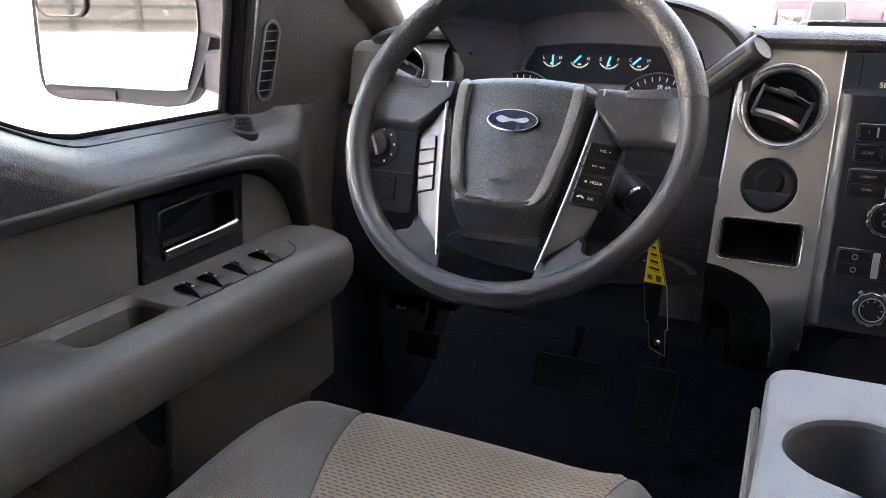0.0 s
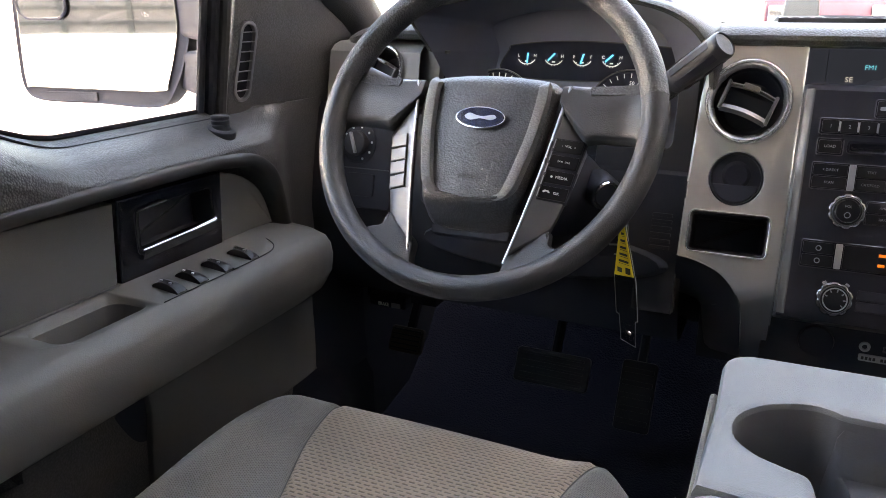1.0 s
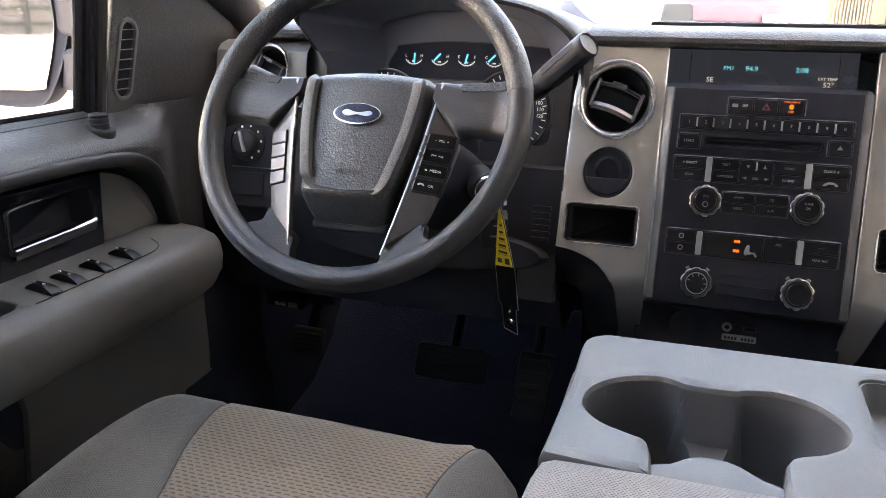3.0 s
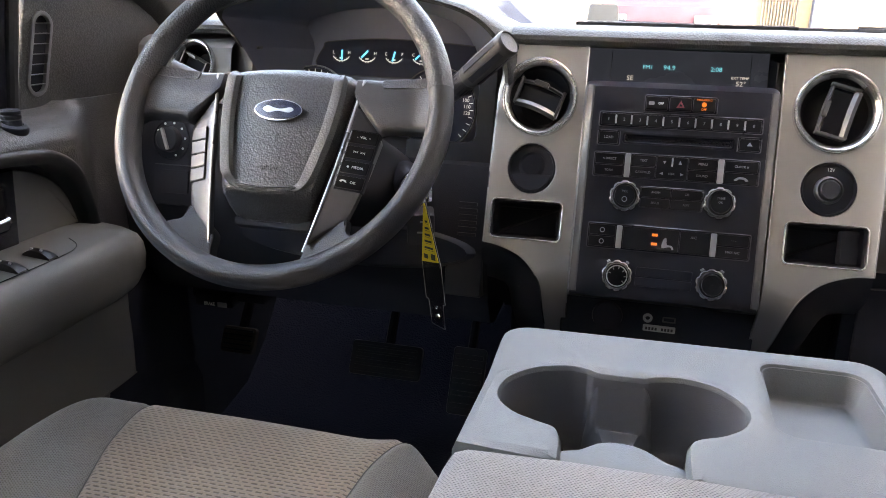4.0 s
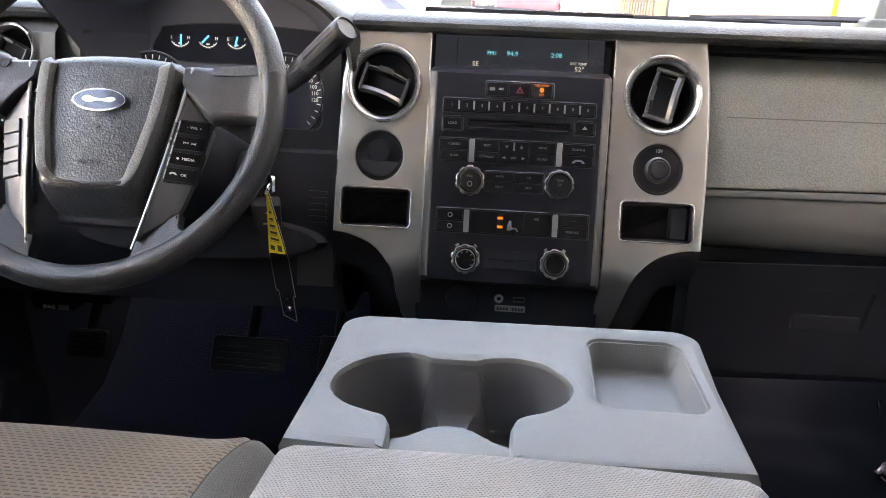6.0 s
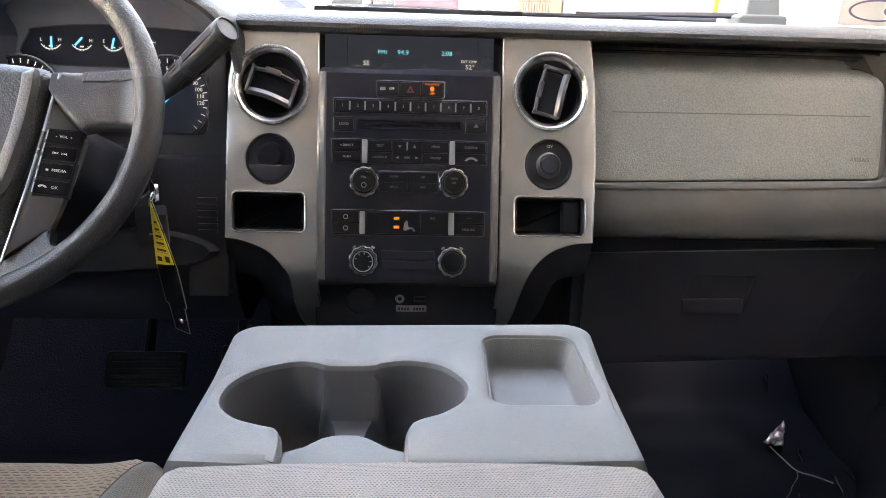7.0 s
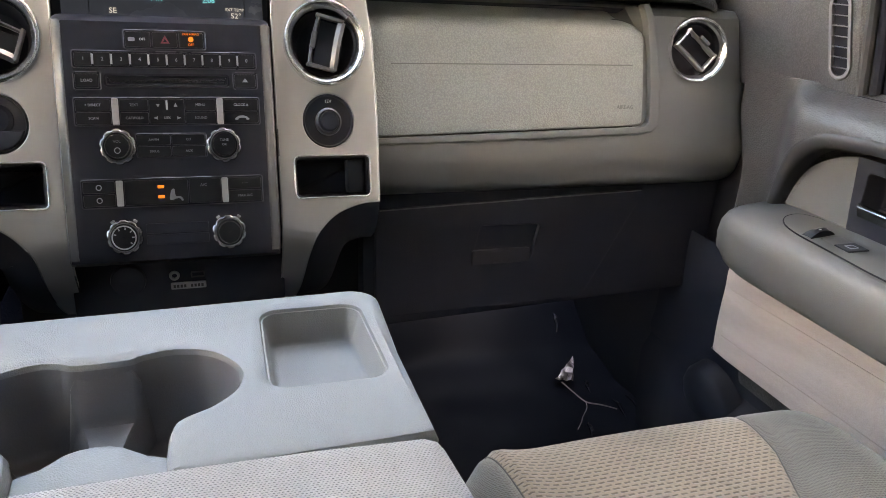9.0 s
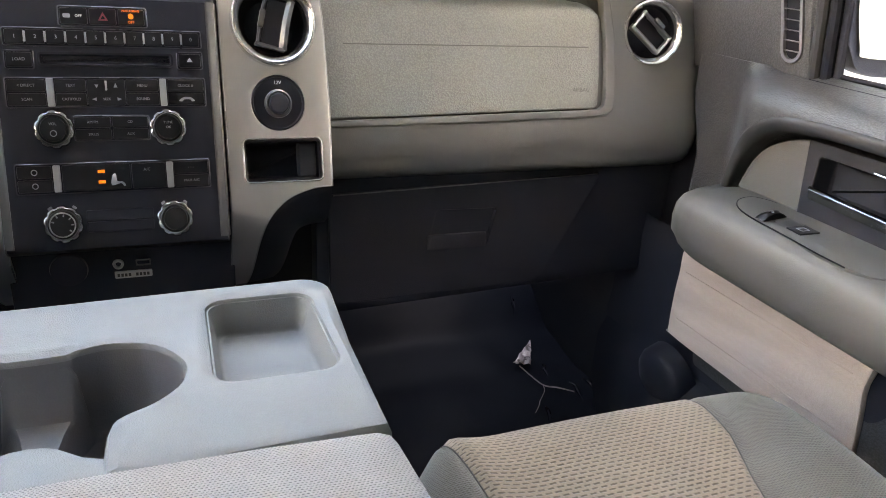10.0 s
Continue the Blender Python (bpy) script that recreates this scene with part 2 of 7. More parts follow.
def spin(mp, u0, v0, deg):
    c, s = math.cos(radians(deg)), math.sin(radians(deg))
    return lambda u, v, w=0.0: mp(u0 + c * u - s * v, v0 + s * u + c * v, w)


def rrect(x0, y0, x1, y1, r=0.004, n=5):
    out = []
    for cx, cy, a0 in ((x1 - r, y0 + r, -90), (x1 - r, y1 - r, 0), (x0 + r, y1 - r, 90), (x0 + r, y0 + r, 180)):
        for i in range(n + 1):
            a = radians(a0 + 90 * i / n)
            out.append((cx + r * math.cos(a), cy + r * math.sin(a)))
    return out


def circle(cx, cy, r, n=40, ry=None):
    return [(cx + r * math.cos(2 * math.pi * i / n), cy + (ry or r) * math.sin(2 * math.pi * i / n)) for i in range(n)]


def smooth_loop(points, n=6, closed=True):
    """A Catmull-Rom line through the points."""
    out, k = [], len(points)
    for i in range(k if closed else k - 1):
        if closed:
            p0, p1, p2, p3 = (points[(i + j) % k] for j in (-1, 0, 1, 2))
        else:
            p0, p1, p2, p3 = points[max(i - 1, 0)], points[i], points[i + 1], points[min(i + 2, k - 1)]
        for j in range(n):
            t = j / n
            out.append(tuple(0.5 * (2 * b + (c - a) * t + (2 * a - 5 * b + 4 * c - d) * t * t + (3 * b - a - 3 * c + d) * t ** 3)
                             for a, b, c, d in zip(p0, p1, p2, p3)))
    if not closed:
        out.append(tuple(points[-1]))
    return out


def area2(loop):
    return sum(a[0] * b[1] - b[0] * a[1] for a, b in zip(loop, loop[1:] + loop[:1])) / 2


def inset(loop, d):
    """The closed loop moved inwards by d."""
    s = 1 if area2(loop) > 0 else -1
    out, k = [], len(loop)
    for i in range(k):
        a, b, c = loop[i - 1], loop[i], loop[(i + 1) % k]
        n1 = Vector((-(b[1] - a[1]), b[0] - a[0])).normalized() * s
        n2 = Vector((-(c[1] - b[1]), c[0] - b[0])).normalized() * s
        m = n1 + n2
        m = m / max(m.length_squared / 2, 0.6) if m.length > 1e-6 else n1
        out.append((b[0] + m.x * d, b[1] + m.y * d))
    return out


def ring_faces(bm, a, b):
    k = len(a)
    for i in range(k):
        bm.faces.new((a[i], a[(i + 1) % k], b[(i + 1) % k], b[i]))


def plate(bm, outer, holes=(), depth=0.004, edge=0.001, mp=flat, w=0.0, back=True):
    """A slab whose face lies at w and whose edges are rounded off; holes go right through."""
    tops, rims = [], []
    for h, loop in enumerate((outer, *holes)):
        d = edge if h == 0 else -edge
        mid = inset(loop, d * 0.3)
        l0 = [bm.verts.new(mp(*p, w)) for p in inset(loop, d)]
        l1 = [bm.verts.new(mp(*p, w - edge * 0.3)) for p in mid]
        l2 = [bm.verts.new(mp(*p, w - edge)) for p in loop]
        l3 = [bm.verts.new(mp(*p, w - depth)) for p in loop]
        for a, b in ((l0, l1), (l1, l2), (l2, l3)):
            ring_faces(bm, a, b)
        tops.append(l0), rims.append(l3)
    for loops in ((tops, rims) if back else (tops,)):
        if len(loops) == 1:
            bm.faces.new(loops[0])
        else:
            edges = [bm.edges.get((l[i], l[(i + 1) % len(l)])) for l in loops for i in range(len(l))]
            bmesh.ops.triangle_fill(bm, use_beauty=True, use_dissolve=False, edges=edges)
    return bm


def slab(outer, holes=(), depth=0.004, edge=0.001, mp=flat, w=0.0):
    return plate(bmesh.new(), outer, holes, depth, edge, mp, w)


def well(outer, depth, floor_in=0.004, mp=flat, w=0.0, edge=0.003):
    """An open dish below a hole: walls with a rounded foot, and a floor."""
    bm = bmesh.new()
    steps = [(0.0, 0.0), (0.15, 0.1), (0.5, 0.35), (0.85, 0.55), (0.95, 0.75), (1.0, 1.0)]
    loops = [[bm.verts.new(mp(*p, w - depth * a)) for p in inset(outer, floor_in * b)] for a, b in steps]
    loops.append([bm.verts.new(mp(*p, w - depth * 1.0)) for p in inset(outer, floor_in * 1.0 + edge)])
    for a, b in zip(loops, loops[1:]):
        ring_faces(bm, a, b)
    bm.faces.new(loops[-1])
    # outer skin, so that the dish has thickness
    o1 = [bm.verts.new(mp(*p, w)) for p in inset(outer, -0.002)]
    o2 = [bm.verts.new(mp(*p, w - depth - 0.002)) for p in inset(outer, -0.002)]
    ring_faces(bm, loops[0], o1), ring_faces(bm, o1, o2)
    bm.faces.new(o2)
    return bm


def box(bm, lo, hi, bevel=0.002, mp=None, seg=2):
    t = bmesh.new()
    bmesh.ops.create_cube(t, size=1)
    for v in t.verts:
        v.co = Vector(((lo[i] + hi[i]) / 2 + v.co[i] * (hi[i] - lo[i]) for i in range(3)))
    if bevel:
        bmesh.ops.bevel(t, geom=t.edges[:], offset=bevel, segments=seg, affect="EDGES", profile=0.6)
    if mp:
        for v in t.verts:
            v.co = mp(*v.co)
    merge(bm, t)
    return bm


def merge(bm, t):
    made = {v: bm.verts.new(v.co) for v in t.verts}
    for f in t.faces:
        bm.faces.new([made[v] for v in f.verts])
    t.free()


def lathe(bm, profile, mp=flat, n=40, close=True):
    """Turns (radius, height) pairs round the map's third axis."""
    loops = [[bm.verts.new(mp(max(r, 1e-5) * math.cos(2 * math.pi * i / n), max(r, 1e-5) * math.sin(2 * math.pi * i / n), h)) for i in range(n)]
             for r, h in profile]
    for a, b in zip(loops, loops[1:]):
        ring_faces(bm, a, b)
    if close:
        bm.faces.new(loops[0]), bm.faces.new(loops[-1])
    return bm


def tube(bm, path, radius, n=10, squash=1.0, closed=False, caps=True):
    """A round bar along a line of points; radius may be a list."""
    pts = [Vector(p) for p in path]
    k = len(pts)
    loops, up = [], None
    for i, p in enumerate(pts):
        if closed:
            d = (pts[(i + 1) % k] - pts[i - 1]).normalized()
        else:
            d = (pts[min(i + 1, k - 1)] - pts[max(i - 1, 0)]).normalized()
        if up is None:
            up = d.orthogonal().normalized()
        up = (up - d * up.dot(d)).normalized()
        side = d.cross(up)
        r = radius[i] if isinstance(radius, (list, tuple)) else radius
        loops.append([bm.verts.new(p + up * r * math.cos(2 * math.pi * j / n) + side * r * squash * math.sin(2 * math.pi * j / n)) for j in range(n)])
    for a, b in zip(loops, loops[1:]):
        ring_faces(bm, a, b)
    if closed:
        ring_faces(bm, loops[-1], loops[0])
    elif caps:
        bm.faces.new(loops[0]), bm.faces.new(loops[-1])
    return bm


def grid(bm, rows):
    """A skin over rows of points."""
    vs = [[bm.verts.new(p) for p in r] for r in rows]
    for a, b in zip(vs, vs[1:]):
        for i in range(len(a) - 1):
            bm.faces.new((a[i], a[i + 1], b[i + 1], b[i]))
    return vs


def skin(rows, thick, mp):
    """A curved sheet with thickness: rows of (u, v, w) and their rim turned back."""
    bm = bmesh.new()
    vs = grid(bm, [[mp(*p) for p in r] for r in rows])
    rim = vs[0] + [r[-1] for r in vs[1:]] + vs[-1][-2::-1] + [r[0] for r in vs[-2:0:-1]]
    flat_rim = rows[0] + [r[-1] for r in rows[1:]] + rows[-1][-2::-1] + [r[0] for r in rows[-2:0:-1]]
    low = [bm.verts.new(mp(u, v, w - thick)) for u, v, w in flat_rim]
    ring_faces(bm, rim, low)
    bm.faces.new(low)
    return bm


def loft(bm, sections, caps=True):
    """Joins closed sections of equal length."""
    vs = [[bm.verts.new(p) for p in s] for s in sections]
    for a, b in zip(vs, vs[1:]):
        ring_faces(bm, a, b)
    if caps:
        bm.faces.new(vs[0]), bm.faces.new(vs[-1])
    return bm


def interp(x, table):
    return float(np.interp(x, [a for a, _ in table], [b for _, b in table]))


def smoothstep(a, b, x):
    t = min(max((x - a) / (b - a), 0), 1)
    return t * t * (3 - 2 * t)


def lettering(text, size, mp, mat, parent, name="lettering", depth=0.0003, align="CENTER", squash=1.0):
    """Words in the built-in font as a thin raised mesh; mp maps (right, up, out)."""
    cu = bpy.data.curves.new(name, "FONT")
    cu.body, cu.size, cu.align_x, cu.align_y, cu.extrude = text, size, align, "CENTER", depth
    cu.resolution_u = 2
    tmp = bpy.data.objects.new("tmp", cu)
    scene.collection.objects.link(tmp)
    me = bpy.data.meshes.new_from_object(tmp.evaluated_get(bpy.context.evaluated_depsgraph_get()))
    bpy.data.objects.remove(tmp)
    bpy.data.curves.remove(cu)
    bm = bmesh.new()
    bm.from_mesh(me)
    bpy.data.meshes.remove(me)
    for v in bm.verts:
        v.co = mp(v.co.x * squash, v.co.y, v.co.z)
    return part(name, bm, mat, parent)


def shifted(mp, u0, v0, w0=0.0):
    return lambda u, v, w=0.0: mp(u0 + u, v0 + v, w0 + w)

# ---- the cab shell ----
def glass_y(x):
    """Where the foot of the curved windscreen lies."""
    return 0.64 - 0.31 * (abs(x) / 0.78) ** 2


def side_x(z):
    """Half width of the cab's side at a height: upright doors, windows leaning in."""
    return 0.885 - max(0.0, z - 0.77) * 0.20


def shell():
    bm = bmesh.new()
    box(bm, (-0.92, -1.36, 0.0), (0.92, 0.62, 0.05), 0.004)
    solo("floor", bm, M_CARPET, "black carpeted cab floor in deep shade", "floor", kind="structure")
    bm = bmesh.new()
    grid(bm, [[Vector((x, y, z)) for x in np.linspace(-0.92, 0.92, 9)] for y, z in
              ((0.30, 0.052), (0.42, 0.07), (0.52, 0.14), (0.62, 0.26), (0.68, 0.40), (0.70, 0.62), (0.70, 0.86), (0.72, 0.86), (0.72, 0.0), (0.30, 0.0))])
    solo("wall_front", bm, M_CARPET, "dark carpeted toe board and firewall", "wall", kind="structure")
    # plain rear wall, out of view, set close and dark to block light
    mp = lambda u, v, w=0.0: Vector((u, -1.31 + w, v))
    outer = [(-0.92, 0.0), (0.92, 0.0), (0.90, 0.78), (0.78, 1.40), (-0.78, 1.40), (-0.90, 0.78)]
    solo("wall_rear", slab(outer, (), 0.05, 0.003, mp), M_VINYL, "charcoal rear wall added close to block light from behind", "wall", kind="structure")
    for s, name, p_name in ((-1, "wall_left", "window_2"), (1, "wall_right", "window_3")):
        BODY = lambda u, v, w=0.0, s=s: Vector((s * (0.885 - w), u, v))
        # body side
        bm = bmesh.new()
        plate(bm, [(-1.36, -0.30), (0.74, -0.30), (0.74, 0.70), (0.30, 0.772), (-0.13, 0.766), (-0.50, 0.768), (-1.36, 0.768)], (), 0.04, 0.003, BODY)
        kick = slab([(-0.06, 0.05), (0.66, 0.05), (0.66, 0.80), (-0.06, 0.80)], (), 0.012, 0.003, lambda u, v, w=0.0, s=s: Vector((s * (0.866 - w), u, v)))
        solo("trim_kick_" + name[5:], kick, M_BLACK, "black kick panel beside the footwell", "trim", kind="structure")
        for y, r in ((-1.06, 0.055), (-1.20, 0.10), (-1.30, 0.06)):
            tube(bm, [Vector((s * side_x(z), y, z)) for z in (0.75, 1.0, 1.37)], r, 8, 0.5)
        tube(bm, [Vector((s * side_x(1.37), y, 1.375)) for y in (-1.36, -1.0, -0.55)], 0.04, 8, 0.8)
        solo(name, bm, M_VINYL, "charcoal trimmed body side with pillars and roof rail", "wall", kind="structure")
        for nm, y0, y1 in ((p_name, -1.02, -0.15),):
            pts = [(y0, 0.74), (y1, 0.74), (y1, 1.0), (y1 - 0.17 if nm == p_name else y1, 1.20), (y1 - 0.34 if nm == p_name else y1, 1.35), (y0, 1.35)]
            pane = slab(pts, (), 0.004, 0.0004, lambda u, v, w=0.0, s=s: Vector((s * (side_x(v) - 0.005 - w), u, v)))
            g = solo(nm, pane, M_GLASS, "clear side window glass", "window", kind="structure")
            g.visible_shadow = False
    # headliner
    bm = bmesh.new()
    rows = []
    for y, z in ((-1.37, 1.37), (-1.28, 1.41), (-0.9, 1.43), (-0.4, 1.42), (-0.12, 1.385)):
        rows.append([Vector((x, y, z - 0.03 * (abs(x) / 0.78) ** 3)) for x in np.linspace(-0.78, 0.78, 13)])
    for y, z in ((-0.12, 1.42), (-0.9, 1.47), (-1.37, 1.42)):
        rows.append([Vector((x, y, z)) for x in np.linspace(-0.78, 0.78, 13)])
    grid(bm, rows)
    solo("ceiling", bm, M_HEADLINER, "pale grey cloth headliner", "ceiling", kind="structure")
    # windscreen glass, curved
    rows = []
    for off in (0.0, 0.005):
        for t in np.linspace(0, 1, 8) if off == 0 else np.linspace(1, 0, 8):
            z = 0.855 + (1.40 - 0.855) * t + 0.03 * math.sin(math.pi * t)
            rows.append([Vector((x, glass_y(x) * (1 - t) + (-0.12 - 0.10 * (abs(x) / 0.72) ** 2) * t, z + off)) for x in np.linspace(-0.815 + 0.09 * t, 0.815 - 0.09 * t, 15)])
    bm = bmesh.new()
    grid(bm, rows)
    g = solo("window_1", bm, M_GLASS, "clear raked windscreen glass", "window", kind="structure")
    g.visible_shadow = False
    # black band along the foot of the windscreen
    bm = bmesh.new()
    xs = np.linspace(-0.82, 0.82, 21)
    grid(bm, [[Vector((x, glass_y(x) + dy, z)) for x in xs] for dy, z in
              ((-0.03, 0.866), (-0.012, 0.8785), (0.02, 0.8785), (0.14, 0.862), (0.14, 0.80), (-0.03, 0.80), (-0.03, 0.866))])
    solo("trim_cowl", bm, M_BLACK, "black plastic cowl below the windscreen", "trim", kind="structure")
    # windscreen pillars
    for s, name in ((-1, "trim_left"), (1, "trim_right")):
        bm = bmesh.new()
        path = [Vector((s * 0.850, 0.32, 0.78)), Vector((s * 0.828, 0.18, 0.88)), Vector((s * 0.808, 0.05, 0.975)), Vector((s * 0.778, -0.14, 1.14)), Vector((s * 0.745, -0.36, 1.355))]
        tube(bm, smooth_loop([tuple(p) for p in path], 4, False), 0.048, 12, 0.8)
        solo(name, bm, M_VINYL, "dark windscreen pillar trim", "trim", kind="structure")


shell()

# ---- dashboard ----
M_RING = material("polished_ring_chrome", (0.78, 0.78, 0.78), 0.22, metal=1.0, spread=0.05, rough_spread=0.04)
M_DISPLAY = material("smoked_display_lens", (0.055, 0.060, 0.080), 0.25, spread=0.04)
M_DISPLAY.node_tree.nodes["Principled BSDF"].inputs["Emission Color"].default_value = (0.50, 0.65, 1.0, 1)  # weak backlight
M_DISPLAY.node_tree.nodes["Principled BSDF"].inputs["Emission Strength"].default_value = 0.0011
M_LOUVRE = material("satin_grey_louvre", (0.085, 0.085, 0.087), 0.36, metal=0.5, spread=0.05)
M_KNOBRING = material("dark_chrome_ring", (0.30, 0.30, 0.31), 0.22, metal=1.0, spread=0.05)
M_BEZELGLINT = material("dark_satin_bezel_glint", (0.026, 0.026, 0.031), 0.3, metal=0.3, spread=0.05)
# black plastic raised to blue-grey: skylight under the hood put into the colour
M_CLUSTER = material("skylit_cluster_plastic", (0.150, 0.156, 0.200), 0.6)
M_SURROUND = material("dark_surround_plastic", (0.017, 0.017, 0.020), 0.5, spec=0.2, grain=0.1, grain_size=0.001)
# black plastic copied darker and bluer to stand for shade low in the cab
M_LOWER = material("low_shade_plastic", (0.0130, 0.0140, 0.0200), 0.55, spec=0.14, grain=0.15, grain_size=0.0015)
M_DIALFACE = material("dial_face_black", (0.024, 0.026, 0.040), 0.6, spec=0.1)
CX = -0.006
SIL_FLAT = slope_map(-0.012, 0.613, 0.31)


def SIL(u, v, w=0.0):
    """Face of the silver panels: flat, with its legs curling under."""
    return SIL_FLAT(u, v, w) + Vector((0, 5.5 * max(0.0, 0.598 - v) ** 2, 0))


FACE = slope_map(-0.043, 0.585, 0.30)


def dense(loop, step):
    """The same outline with points at most a step apart."""
    out = []
    for a, b in zip(loop, loop[1:] + loop[:1]):
        n = max(1, math.ceil(math.hypot(b[0] - a[0], b[1] - a[1]) / step))
        out += [(a[0] + (b[0] - a[0]) * i / n, a[1] + (b[1] - a[1]) * i / n) for i in range(n)]
    return out


def dash_end(x):
    """How far the dash face falls back towards the doors."""
    if x > 0:
        return interp(x, [(0.0, 0), (0.80, 0.0), (0.825, 0.002), (0.842, 0.006), (0.853, 0.014), (0.860, 0.028), (0.865, 0.055), (0.868, 0.12)])
    return interp(-x, [(0.0, 0), (0.78, 0.0), (0.81, 0.003), (0.83, 0.010), (0.845, 0.024), (0.855, 0.05), (0.860, 0.12)])


def strip(bm, profile, xs, shape=lambda x, y, z: (y + dash_end(x), z)):
    rows = []
    for y, z in profile:
        r = []
        for x in xs:
            yy, zz = shape(x, y, z)
            r.append(Vector((x, yy, zz)))
        rows.append(r)
    grid(bm, rows)
    return bm


def vane_set(parent, mp, r, deg, broad=0.12):
    """The swivelling louvre of a round air vent: two long blades, end bars and a thumb tab."""
    m2 = spin(mp, 0, 0, deg)
    bm = bmesh.new()
    for v in (-0.42, 0.32):
        rows = []
        half = broad if v < 0 else 0.05
        bow = 0.06 if broad > 0.1 else 0.01
        for w, dv in ((0.003, -half), (0.006, 0.0), (0.003, half), (-0.012, 0.03), (-0.012, -0.03), (0.003, -half)):
            rows.append([m2(u * r * 0.72, (v + dv + bow * math.cos(u * 1.5)) * r, w - 0.1 * bow * u * u) for u in np.linspace(-1, 1, 11)])
        grid(bm, rows)
    for u in (-0.74, 0.74):
        box(bm, ((u - 0.05) * r, -0.46 * r, -0.008), ((u + 0.05) * r, 0.42 * r, 0.002), 0.001, m2)
    # narrow-bladed louvre gets brighter silver to stand for its reflections
    part("louvre", bm, M_LOUVRE if broad > 0.1 else M_SILVERTRIM, parent, "satin grey louvre")
    bm = bmesh.new()
    box(bm, (-0.30 * r, 0.30 * r, 0.002), (0.20 * r, 0.46 * r, 0.010), 0.0015, m2)
    part("thumb_tab", bm, M_STACKSIDE, parent)
    bm = bmesh.new()
    box(bm, (-0.66 * r, -0.30 * r, -0.016), (0.66 * r, 0.22 * r, -0.012), 0.001, m2)
    part("inner_vane", bm, M_DEEP, parent)


def round_vent(parent, mp, r, deg, name="air_vent", broad=0.12):
    """Chrome ring round a black bowl with a louvre in it."""
    bm = bmesh.new()
    lathe(bm, [(r * 0.78, -0.016), (r * 0.785, -0.006), (r * 0.81, -0.0025), (r * 0.86, 0.0010), (r * 0.90, 0.0030), (r * 0.925, 0.0042), (r * 0.935, 0.0030), (r * 0.94, 0.0008), (r * 0.95, 0.0008), (r * 0.96, 0.0035), (r * 0.985, 0.0052), (r * 1.01, 0.0040), (r * 1.03, 0.0), (r * 1.03, -0.006), (r * 0.84, -0.018)], mp, 56, close=False)
    ring = part(name, bm, M_RING, parent, "chrome-ringed round air vent")
    bm = bmesh.new()
    lathe(bm, [(r * 0.80, -0.009), (r * 0.79, -0.015), (r * 0.76, -0.030), (r * 0.60, -0.042), (0.0005, -0.046), (0.0005, -0.050), (r * 0.64, -0.047), (r * 0.85, -0.032), (r * 0.83, -0.009)], mp, 44, close=False)
    part("bowl", bm, M_DEEP, ring)
    vane_set(ring, mp, r * 0.80, deg, broad)
    return ring


